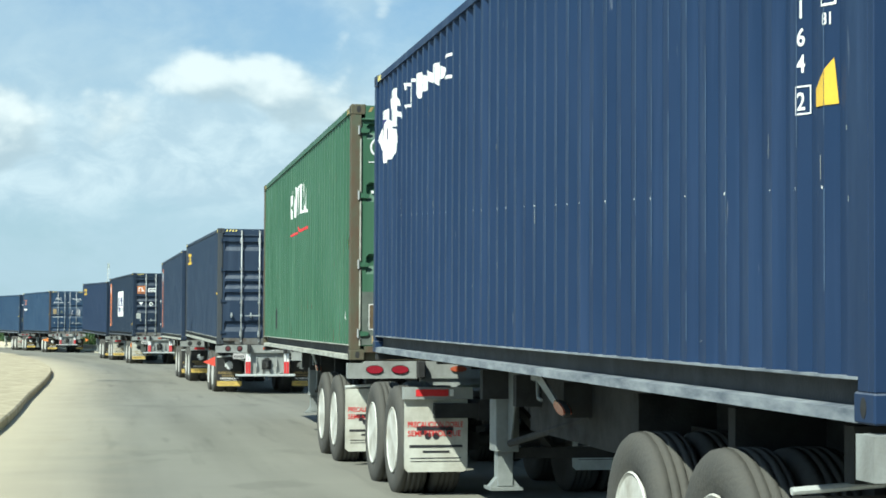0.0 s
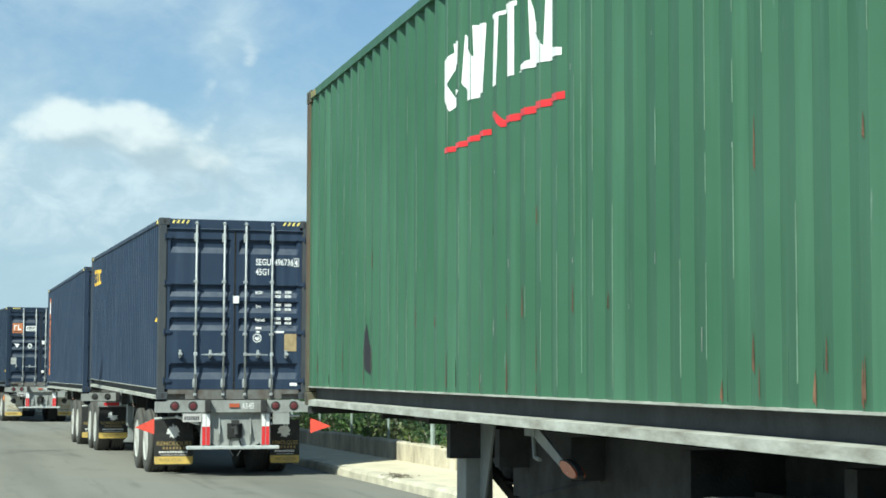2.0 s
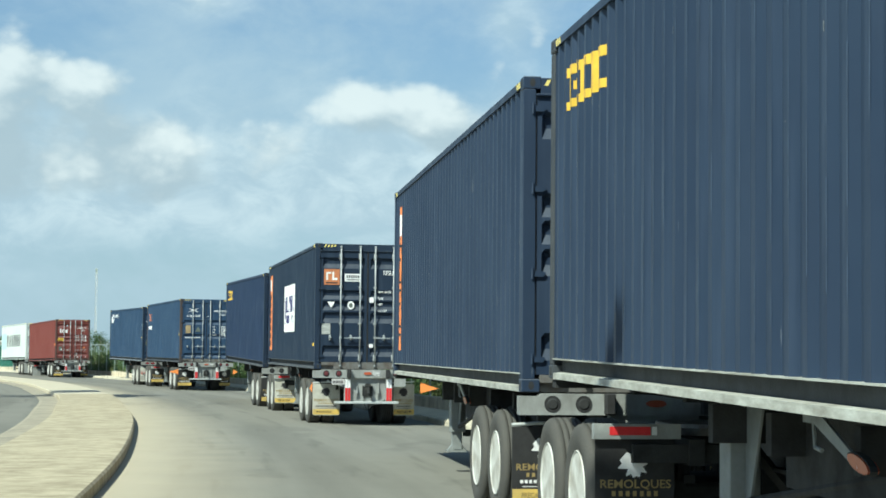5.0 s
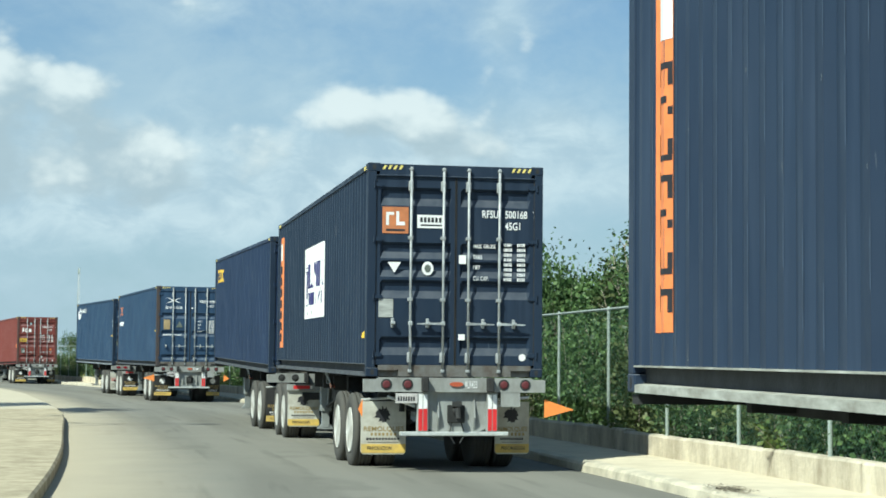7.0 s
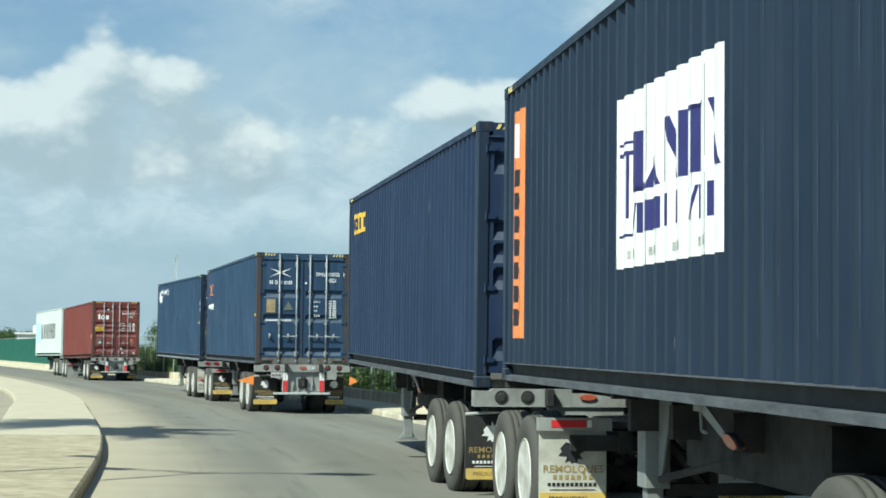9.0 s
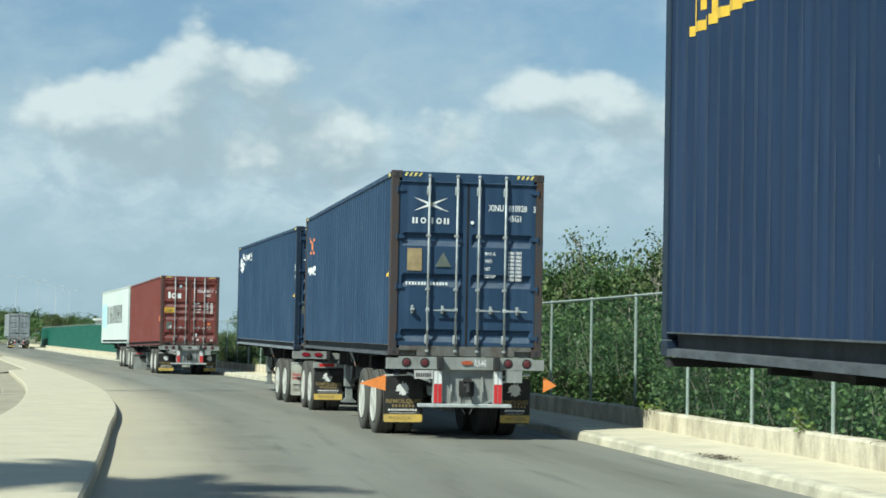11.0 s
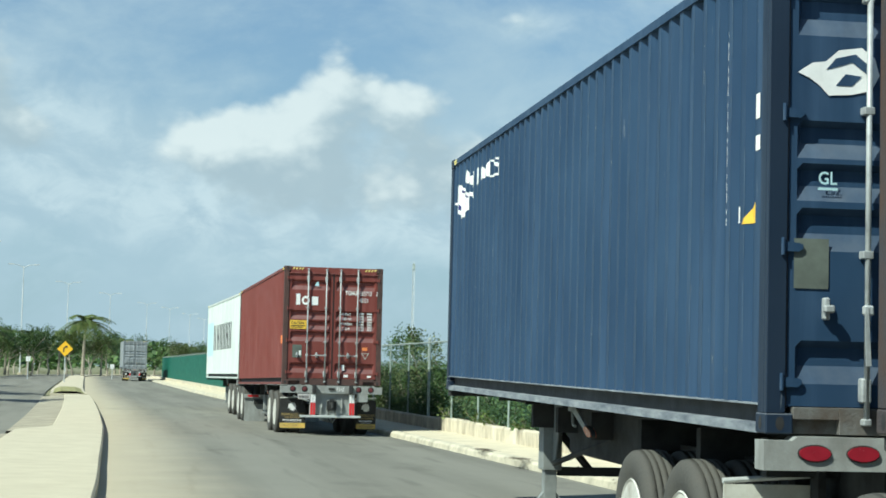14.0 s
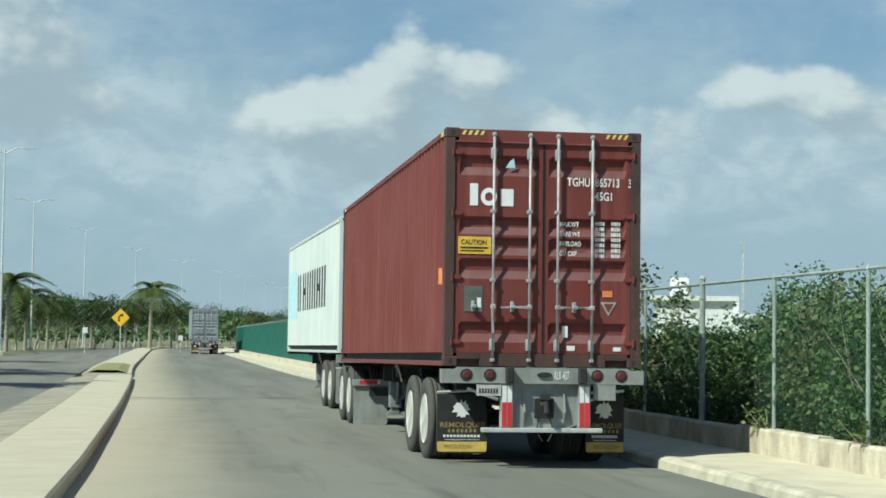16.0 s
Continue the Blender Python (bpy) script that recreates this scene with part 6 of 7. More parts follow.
for k, x in enumerate((0.33, 0.46, 0.58, 0.71, 0.83)):
    nm += [rect(x, x + 0.03, 2.07, 2.165), rect(x + 0.055, x + 0.085, 2.07, 2.165)] if k % 2 == 0 else ring_pts(x + 0.045, 2.118, 0.045, 0.048, 0.55, 12)
shapes(nm, M_WHITE, d0, "name_mark", 0.012)
shapes([rect(0.26, 0.49, 1.33, 1.68)], M_TAN, d0, "data_plate", 0.006, "tan data plate")
shapes([[(0.70, 1.40), (0.96, 1.40), (0.83, 1.63)]], M_MIDGREY, d0, "faded_triangle", 0.0)
bars(d0, (0.24,), ((1.11, 1.0),), 0.68, 0.045, y=0.0, marks=14)
stencil(d1, [("XINU", 1.55, 2.30, 0.10), ("810928", 1.87, 2.30, 0.10), ("3", 2.27, 2.30, 0.095), ("45G1", 1.87, 2.14, 0.10), ("MAX. G.", 1.50, 1.60, 0.05), ("TARE", 1.50, 1.48, 0.05), ("NET", 1.50, 1.36, 0.05), ("CU.CAP", 1.50, 1.24, 0.05)])
bars(d1, (1.88, 2.0), tuple((1.62 - 0.06 * k, 1) for k in range(8)), 0.10, 0.045)
shapes([rect(1.26, 1.31, 2.08, 2.13)], M_WHITE, d1, "seal_tag", -0.004)
ship_logo(c[7], True)
d0, d1 = BOX[7][1]
crest = shapes([[(0.17, 2.10), (0.26, 2.16), (0.34, 2.17), (0.42, 2.24), (0.56, 2.26), (0.64, 2.20), (0.67, 2.10), (0.62, 2.01), (0.50, 1.98), (0.36, 1.97), (0.30, 2.03), (0.24, 2.07)]], M_WHITE, d0, "crest_logo", 0.012, "white round crest logo")
shapes([[(0.34, 2.12), (0.40, 2.19), (0.52, 2.22), (0.60, 2.16), (0.62, 2.08), (0.57, 2.12), (0.50, 2.17), (0.41, 2.14)], [(0.40, 2.03), (0.46, 2.10), (0.56, 2.09), (0.50, 2.03)]], P_STEEL, crest, "crest_core", 0.009)
door_text("GL", 0.30, 1.45, 0.075, M_SKYDECAL, d0, 0.9, 0.012)
shapes([rect(0.30, 0.42, 1.415, 1.43)], M_SKYDECAL, d0, "print_bar", 0.012)
shapes([rect(0.16, 0.37, 0.84, 1.13)], M_MIDGREY, d0, "data_plate", 0.012, "grey metal data plate")
rear_marks(c[7], "721092")
side_shapes([box_yz(0.20, 0.30, 1.85, 2.0)], M_WHITE, c[7], "sticker")
side_shapes([box_yz(0.19, 0.31, 1.66, 1.75)], M_WHITE, c[7], "sticker")
scuffs(c[7], 15, 20, M_RAILGREY)

# red and white pair
d0, d1 = BOX[8][1]
tx = ring_pts(0.535, 2.06, 0.10, 0.11, 0.5) + [rect(0.30, 0.40, 1.95, 2.22), rect(0.68, 0.84, 1.95, 2.16)]
shapes(tx, M_WHITE, d0, "name_mark", 0.012, "white blocks of a painted name")
shapes([[(0.74, 2.42), (0.86, 2.42), (0.84, 2.54), (0.79, 2.50)]], M_SKYDECAL, d0, "corner_mark", 0.012)
ca = shapes([rect(0.16, 0.57, 1.36, 1.57)], M_YELLOW, d0, "caution_label", 0.010, "yellow caution label")
door_text("CAUTION", 0.195, 1.475, 0.06, M_BLACKDECAL, ca, 0.85, 0.007)
shapes([rect(0.19, 0.53, 1.425, 1.445), rect(0.19, 0.48, 1.39, 1.405)], M_BLACKDECAL, ca, "fine_print", 0.007)
shapes([rect(0.24, 0.47, 0.66, 0.97)], M_MIDGREY, d0, "data_plate", 0.012, "dark metal data plate")
shapes([rect(0.40, 0.45, 0.71, 0.83)], M_WHITE, d0, "plate_paper", 0.009)
stencil(d1, [("TGHU", 1.51, 2.22, 0.105), ("865713", 1.86, 2.22, 0.105), ("3", 2.28, 2.22, 0.10), ("45G1", 1.86, 2.05, 0.105), ("MAX.WT", 1.42, 1.72, 0.06), ("TARE WT", 1.42, 1.60, 0.06), ("PAYLOAD", 1.42, 1.48, 0.06), ("CU CAP", 1.42, 1.36, 0.06)])
bars(d1, (1.87, 2.07), tuple((1.74 - 0.066 * k, 1) for k in range(7)), 0.12, 0.045)
shapes([rect(1.96, 2.09, 0.86, 0.94)], M_ORANGE, d1, "sticker", 0.012)
shapes([[(1.94, 0.80), (2.14, 0.80), (2.04, 0.63)]], M_RAILGREY, d1, "triangle_mark", 0.012)
shapes([[(1.975, 0.783), (2.105, 0.783), (2.04, 0.668)]], P_RED, d1, "triangle_core", 0.009)
shapes([rect(2.10, 2.20, 0.20, 0.25), rect(1.52, 1.62, 0.20, 0.26), rect(1.46, 1.53, 0.36, 0.50)], M_WHITE, d1, "sticker", 0.012)
side_shapes([box_yz(0.40, 0.58, 1.0, 1.2)], M_ORANGE, c[8], "sticker", "orange sticker")
side_shapes([box_yz(9.7, 12.0, 0.85, 2.15)], M_SKYDECAL, c[9], "logo_tile", "pale blue square")
bl = []
for k, y in enumerate((9.4, 8.2, 7.05, 5.95, 4.8, 3.6)):
    bl += [box_yz(y - 0.26, y, 1.05, 2.0), box_yz(y - 0.80, y - 0.54, 1.05, 2.0)]
    bl += [box_yz(y - 0.54, y - 0.26, 1.45, 1.62)] if k in (1, 4) else []
side_shapes(bl, M_BLACKDECAL, c[9], "name_mark", "large dark blocks of a name")


# ---------------------------------------------------------------- pavement kerb, low wall, fence
def rough(bm, k, seed):
    r = random.Random(seed)
    for v in bm.verts:
        v.co += Vector((r.uniform(-k, k), r.uniform(-k, k), r.uniform(-k, k)))
    return bm


S_WALL0, S_WALL1 = s_of(-20), s_of(198)
STEP = (s_of(158.7) - s_of(46.9)) / round((s_of(158.7) - s_of(46.9)) / 3.0)
S_POST0 = s_of(46.9) - 20 * STEP
tagged(part("kerb", rough(strip(0, s_of(330), [(-0.02, -0.05), (0.0, 0.10), (0.03, 0.135), (0.10, 0.145), (0.24, 0.142)], 0.8), 0.008, 2), M_KERB), "worn cream kerb along the pavement", "kerb", kind="structure")
# low wall in cast lengths with open joints
wall = empty("low_wall", Matrix(), "low stained concrete wall under the fence", "wall", kind="structure")
s, k = S_WALL0, 0
rndw = random.Random(4)
while s < S_WALL1:
    n = 3.0
    top = 0.47 + rndw.uniform(-0.02, 0.02)
    bm = strip(s + 0.006, s + n - 0.006, [(PAVE, 0.05), (PAVE - 0.002, top - 0.03), (PAVE + 0.02, top), (PAVE + 0.19, top), (PAVE + 0.21, top - 0.03), (PAVE + 0.21, -0.05)], 0.5)
    for q in (s + 0.006, s + n - 0.006):
        f = bm.faces.new([bm.verts.new(on_road(q, o, z)) for o, z in ((PAVE, 0.05), (PAVE, top - 0.03), (PAVE + 0.02, top), (PAVE + 0.19, top), (PAVE + 0.21, -0.05))])
    rough(bm, 0.006, k)
    part("wall_length", bm, M_WALL, wall)
    s += n
    k += 1

fence = empty("chain_link_fence", Matrix(), "galvanised chain-link fence on the low wall", "fence")
F_OFF, F_TOP = PAVE + 0.11, 2.42
s = S_POST0
while s < S_WALL1:
    p = on_road(s, F_OFF)
    main = any(abs(p.y - y) < 1.2 for y in (-12.0, 6.0, 25.0, 43.8, 80.4, 132.0, 162.0))
    r, top = (0.042, F_TOP + 0.09) if main else (0.027, F_TOP)
    bm = tube(bmesh.new(), (0, 0, 0.40), (0, 0, top), r, seg=8)
    lathe(bm, [(top - 0.01, r * 1.25), (top + 0.03, r * 0.8), (top + 0.05, 0.0)], 2, 8)
    if main:
        for z in (0.7, 1.2, 1.7, 2.2):
            lathe(bm, [(z, r), (z + 0.004, r * 1.25), (z + 0.03, r * 1.25), (z + 0.034, r)], 2, 8)
    o = part("fence_post", bm, M_POST, fence)
    o.location = p
    s += STEP
s = S_POST0
while s < S_WALL1:
    part("top_rail", tube(bmesh.new(), on_road(s, F_OFF, F_TOP), on_road(s + STEP, F_OFF, F_TOP), 0.024, seg=6, caps=False), M_POST, fence)
    s += STEP
# the wire fabric: two crossing families of straight wires
verts, faces = [], []
H0, H1, cell = 0.5, F_TOP - 0.02, 0.085
rise = H1 - H0
s = S_POST0
while s < S_WALL1 - 4:
    for sg in (1, -1):
        pts = []
        for q in range(4):
            f = q / 3
            pts.append((s + (rise * f if sg > 0 else rise * (1 - f)), H0 + rise * f))
        base = len(verts)
        for (ss_, z) in pts:
            a = on_road(ss_, F_OFF - 0.03, z)
            dirn = on_road(ss_ + 0.5, F_OFF - 0.03, z) - a
            dirn.normalize()
            verts.append(a - dirn * 0.0022)
            verts.append(a + dirn * 0.0022)
        for q in range(3):
            b = base + 2 * q
            faces.append((b, b + 1, b + 3, b + 2))
    s += cell
me = bpy.data.meshes.new("wire_fabric")
me.from_pydata([tuple(v) for v in verts], [], faces)
me.materials.append(M_WIRE)
w = new("wire_fabric", me)
w.parent = fence
tagged(w, "diamond wire fabric", kind="stuff")

# green sheet fence further on
gf = empty("sheet_fence", Matrix(), "dark green sheet-metal fence beside the road", "fence")
s = S_WALL1 + 0.5
while s < s_of(291):
    bm = bmesh.new()
    n = 12
    prev = None
    for q in range(n + 1):
        off = F_OFF + (0.03 if q % 2 else 0.0)
        a, b = on_road(s + 2.4 * q / n, off, 0.30), on_road(s + 2.4 * q / n, off, 2.55)
        cur = (bm.verts.new(a), bm.verts.new(b))
        if prev:
            bm.faces.new((prev[0], cur[0], cur[1], prev[1]))
        prev = cur
    part("fence_sheet", bm, M_GFENCE, gf)
    part("fence_post", tube(bmesh.new(), on_road(s, F_OFF + 0.05, 0), on_road(s, F_OFF + 0.05, 2.7), 0.04, seg=6), M_POST, gf)
    s += 2.45
tagged(part("low_wall", strip(S_WALL1, s_of(320), [(PAVE - 0.1, 0.05), (PAVE - 0.1, 0.42), (PAVE + 0.12, 0.42), (PAVE + 0.12, 0)], 2), M_WALL), "pale concrete plinth under the green fence", "wall", kind="structure")


# dry leaf litter lying on the kerb
rnd = random.Random(31)
for y in (141.5, 144.2, 147.0, 149.5, 139.0, 72.5, 75.0, 112.0, 40.5):
    p = on_road(s_of(y) + rnd.uniform(0, 0.8), rnd.uniform(-0.15, 0.25), 0.0)
    vs_, fs_ = [], []
    for _ in range(320):
        q = Vector((rnd.gauss(0, 0.09), rnd.gauss(0, 0.24), 0))
        a = rnd.uniform(0, math.tau)
        z = 0.15 + rnd.uniform(0, 0.03)
        ln = rnd.uniform(0.02, 0.06)
        d = Vector((math.cos(a) * ln, math.sin(a) * ln, rnd.uniform(-0.01, 0.015)))
        e = Vector((-d.y, d.x, 0)) * 0.35
        n = len(vs_)
        b = q + Vector((0, 0, z))
        vs_ += [tuple(b), tuple(b + d * 0.5 + e), tuple(b + d), tuple(b + d * 0.5 - e)]
        fs_.append((n, n + 1, n + 2, n + 3))
    me = bpy.data.meshes.new("leaf_litter")
    me.from_pydata(vs_, [], fs_)
    me.materials.append(M_LITTER)
    o = new("leaf_litter", me)
    o.matrix_world = pose(p.x, p.y, 0, 0, 0, heading(s_of(y)))
    tagged(o, "small heap of dry leaf litter on the kerb", "leaf litter", kind="stuff")


# ---------------------------------------------------------------- plants
def leaf(vs, fs, p, size, rnd, up=0.3):
    a = rnd.uniform(0, math.tau)
    d = Vector((math.cos(a), math.sin(a), rnd.uniform(-0.6, 0.9))).normalized()
    side = d.cross(Vector((rnd.uniform(-1, 1), rnd.uniform(-1, 1), rnd.uniform(0.2, 1.2)))).normalized()
    n = len(vs)
    w = size * rnd.uniform(0.26, 0.4)
    vs += [p, p + d * size * 0.5 + side * w, p + d * size, p + d * size * 0.5 - side * w]
    fs.append((n, n + 1, n + 2, n + 3))


def crown_mesh(name, seed, size, clumps, leaves, leaf_size, material, hollow=0.35):
    """Leaves gathered in uneven clumps within a lumpy body of the given half sizes."""
    rnd = random.Random(seed)
    vs, fs = [], []
    for _ in range(clumps):
        while True:
            q = Vector((rnd.uniform(-1, 1), rnd.uniform(-1, 1), rnd.uniform(-1, 1)))
            if hollow < q.length < 1:
                break
        lump = 0.78 + 0.4 * noise.noise(q * 1.7 + Vector((seed * 3.1, 0, 0)))
        cpos = Vector((q.x * size[0], q.y * size[1], q.z * size[2])) * lump
        cr = rnd.uniform(0.16, 0.42) * min(1.0, min(size))
        for _ in range(leaves):
            o = Vector((rnd.gauss(0, 1), rnd.gauss(0, 1), rnd.gauss(0, 0.8))) * cr * 0.6
            leaf(vs, fs, cpos + o, leaf_size * rnd.uniform(0.7, 1.35), rnd)
    me = bpy.data.meshes.new(name)
    me.from_pydata([tuple(v) for v in vs], [], fs)
    me.materials.append(material)
    return me


def twig_mesh(name, seed, spread, height, n, r=0.02):
    rnd = random.Random(seed)
    bm = bmesh.new()
    for _ in range(n):
        a = rnd.uniform(0, math.tau)
        p = Vector((rnd.uniform(-0.3, 0.3) * spread, rnd.uniform(-0.3, 0.3) * spread, 0))
        q = Vector((math.cos(a) * spread * rnd.uniform(0.3, 1), math.sin(a) * spread * rnd.uniform(0.3, 1), height * rnd.uniform(0.6, 1.0)))
        mid = (p + q) / 2 + Vector((rnd.uniform(-0.2, 0.2), rnd.uniform(-0.2, 0.2), rnd.uniform(0, 0.3)))
        tube(bm, p, mid, r, r * 0.65, seg=5, caps=False)
        tube(bm, mid, q, r * 0.65, r * 0.2, seg=5, caps=False)
        for _ in range(2):
            e = mid + Vector((rnd.uniform(-0.5, 0.5), rnd.uniform(-0.5, 0.5), rnd.uniform(0.1, 0.6)))
            tube(bm, mid, e, r * 0.45, r * 0.15, seg=4, caps=False)
    me = bpy.data.meshes.new(name)
    bm.to_mesh(me)
    bm.free()
    me.materials.append(M_BARK)
    return me


def bush_mesh(name, seed, material):
    """Small leaves in tight clumps over a shell, with larger inner leaves that close the middle."""
    rnd = random.Random(seed)
    vs, fs = [], []
    for _ in range(190):
        while True:
            q = Vector((rnd.uniform(-1, 1), rnd.uniform(-1, 1), rnd.uniform(-1, 1)))
            if 0.55 < q.length < 1:
                break
        lump = 0.80 + 0.36 * noise.noise(q * 1.9 + Vector((seed * 3.1, 0, 0)))
        c0 = Vector((q.x * 1.2, q.y * 1.0, q.z * 1.15)) * lump
        cr = rnd.uniform(0.06, 0.17)
        for _ in range(17):
            leaf(vs, fs, c0 + Vector((rnd.gauss(0, 1), rnd.gauss(0, 1), rnd.gauss(0, 0.75))) * cr, rnd.uniform(0.05, 0.105), rnd)
    for _ in range(900):
        q = Vector((rnd.gauss(0, 0.36), rnd.gauss(0, 0.30), rnd.uniform(-1.05, 0.65)))
        leaf(vs, fs, q, rnd.uniform(0.09, 0.15), rnd)
    me = bpy.data.meshes.new(name)
    me.from_pydata([tuple(v) for v in vs], [], fs)
    me.materials.append(material)
    return me


BUSH = [(bush_mesh("foliage", 30 + k, M_LEAF if k != 2 else M_LEAFDRY), twig_mesh("stem", 60 + k, 1.0, 2.1, 12, 0.014)) for k in range(6)]


def bush(p, kind, sc, turn, high):
    e = empty("bush", pose(p.x, p.y, p.z, 0, 0, turn), "dense green roadside bush behind the fence", "bush", "roadside bushes")
    e.scale = (sc, sc, high / 2.25)
    f = new("foliage", BUSH[kind][0])
    f.parent, f.location = e, (0, 0, 1.15)
    b = new("stem", BUSH[kind][1])
    b.parent = e
    return e


# height of the growth behind the fence along the road
GROWTH = [(-19.8, 2.7), (30.1, 2.6), (44.3, 2.45), (50.3, 2.55), (60.4, 2.6), (72.4, 2.7), (79.5, 3.1), (82.5, 3.6), (85.5, 4.25), (90.5, 4.45), (97.6, 3.5), (105.7, 2.8), (117.7, 2.45), (120.3, 2.5), (121.8, 3.1), (123.8, 3.9), (128.9, 4.3), (133.9, 3.3), (139.0, 2.6), (155.4, 2.5), (160.6, 2.75), (163.0, 2.05), (184.0, 2.05), (187.0, 2.5), (202.4, 2.7)]
rnd = random.Random(12)
s = S_WALL0 + 1
while s < S_WALL1 + 6:
    y = on_road(s, 0).y
    growth = lambda q: float(np.interp(q, [a for a, _ in GROWTH], [b for _, b in GROWTH]))
    high = growth(y)
    bush(on_road(s, F_OFF + 0.92 + rnd.uniform(-0.05, 0.25), 0.0), rnd.randrange(6), rnd.uniform(0.72, 0.92), rnd.uniform(0, 360), min(2.55, high) * rnd.uniform(0.84, 1.0))
    for k in range(2 if high > 3.2 else 1):
        high = growth(y - 1.8 - 2.4 * k)
        bush(on_road(s + 0.6, F_OFF + 2.3 + 1.4 * k + rnd.uniform(-0.4, 0.5), 0.0), rnd.randrange(6), rnd.uniform(0.85, 1.15), rnd.uniform(0, 360), high * rnd.uniform(0.86, 1.03))
    s += 1.35

# narrow bushes stretched tall, standing in for one dense leafy tree
for y, off, sc, high in ((155.4, 1.3, 0.5, 3.0), (154.7, 1.3, 0.65, 3.7), (153.9, 1.4, 0.75, 4.1), (152.8, 1.5, 0.9, 4.2)):
    bush(on_road(s_of(y), F_OFF + off), rnd.randrange(2), sc, rnd.uniform(0, 360), high)



def shoot(p, seed):
    """A low spray of leafy shoots leaning out over the wall."""
    rnd_ = random.Random(seed)
    e = empty("shoot", pose(p.x, p.y, p.z, 0, 0, heading(s_of(p.y))), "low leafy shoots leaning over the wall", "weed", "weeds on the wall")
    vs_, fs_, bm_ = [], [], bmesh.new()
    for _ in range(7):
        a = Vector((rnd_.uniform(-0.05, 0.15), rnd_.uniform(-0.3, 0.3), 0))
        b = a + Vector((rnd_.uniform(-0.28, 0.05), rnd_.uniform(-0.2, 0.2), rnd_.uniform(0.05, 0.32)))
        tube(bm_, a, b, 0.006, 0.003, seg=4, caps=False)
        for k in range(14):
            leaf(vs_, fs_, a.lerp(b, rnd_.uniform(0.2, 1.05)) + Vector((rnd_.gauss(0, 0.03), rnd_.gauss(0, 0.03), rnd_.gauss(0, 0.02))), rnd_.uniform(0.05, 0.10), rnd_)
    part("stem", bm_, M_BARK, e)
    me_ = bpy.data.meshes.new("foliage")
    me_.from_pydata([tuple(v) for v in vs_], [], fs_)
    me_.materials.append(M_SHOOT)
    new("foliage", me_).parent = e


for k, y in enumerate((39.4, 42.6, 45.1, 48.2, 77.0, 83.5, 112.5, 118.6, 119.8, 147.2, 149.6, 152.4, 155.0, 156.2, 158.9)):
    shoot(on_road(s_of(y), PAVE + 0.09, 0.46), 400 + k)

TREE_CROWN = [crown_mesh("crown", 90 + k, (1.6, 1.6, 1.5), 150, 16, 0.14, M_LEAFDRY if k == 1 else M_LEAF, 0.4) for k in range(3)]
TREE_WOOD = []
for k in range(3):
    r_ = random.Random(70 + k)
    bm = bmesh.new()
    p = Vector((0, 0, -0.1))
    for j in range(5):
        q = p + Vector((r_.uniform(-0.15, 0.15), r_.uniform(-0.15, 0.15), 0.55))
        tube(bm, p, q, 0.10 - 0.014 * j, 0.10 - 0.014 * (j + 1), seg=8, caps=False)
        if j >= 2:
            for _ in range(3):
                a = r_.uniform(0, math.tau)
                e = q + Vector((math.cos(a) * 1.1, math.sin(a) * 1.1, r_.uniform(0.5, 1.3)))
                tube(bm, q, e, 0.04, 0.012, seg=5, caps=False)
        p = q
    me = bpy.data.meshes.new("trunk")
    bm.to_mesh(me)
    bm.free()
    me.materials.append(M_BARK)
    TREE_WOOD.append(me)


def tree(x, y, sc, kind=0, narrow=1.0, label="leafy roadside tree with gaps in its crown", turn=0.0):
    e = empty("tree", pose(x, y, 0, 0, 0, turn), label, "tree", "trees")
    e.scale = (sc * narrow, sc * narrow, sc)
    a = new("trunk", TREE_WOOD[kind])
    a.parent = e
    b = new("crown", TREE_CROWN[kind])
    b.parent, b.location = e, (0, 0, 3.4)
    return e


def slender_tree(y, off, high, spread, seed):
    """A thin pale-stemmed tree: wavering stems, short limbs, tufts of leaves with sky between."""
    p0 = on_road(s_of(y), F_OFF + off)
    e = empty("tree", pose(p0.x, p0.y, 0), "slender pale-stemmed tree with sparse tufts of leaves", "tree", "slender trees")
    r_ = random.Random(seed)
    bm, vs, fs = bmesh.new(), [], []
    for st in range(3):
        p = Vector((r_.uniform(-0.25, 0.25), r_.uniform(-0.25, 0.25), 0))
        lean = Vector((r_.uniform(-0.12, 0.12), r_.uniform(-0.12, 0.12), 0)) * spread * 2
        top = high * (1.0, 0.88, 0.76)[st]
        n = 9
        for j in range(n):
            q = p + lean + Vector((r_.uniform(-0.06, 0.06), r_.uniform(-0.06, 0.06), (top - 0.1) / n))
            tube(bm, p, q, 0.035 - 0.0032 * j, 0.035 - 0.0032 * (j + 1), seg=6, caps=False)
            if j >= 3:
                reach = spread * (1.1 - 0.75 * (j - 3) / (n - 3))
                for _ in range(3):
                    a = r_.uniform(0, math.tau)
                    t_ = q + Vector((math.cos(a) * reach * r_.uniform(0.4, 1), math.sin(a) * reach * r_.uniform(0.4, 1), r_.uniform(0.05, 0.35)))
                    tube(bm, q, t_, 0.012, 0.005, seg=4, caps=False)
                    cr = r_.uniform(0.07, 0.15)
                    for _ in range(26):
                        leaf(vs, fs, t_ + Vector((r_.gauss(0, 1), r_.gauss(0, 1), r_.gauss(0, 0.8))) * cr, r_.uniform(0.06, 0.12), r_)
            p = q
    part("stem", bm, M_BARK, e)
    me = bpy.data.meshes.new("crown")
    me.from_pydata([tuple(v) for v in vs], [], fs)
    me.materials.append(M_LEAFDRY if seed % 2 else M_LEAF)
    new("crown", me).parent = e


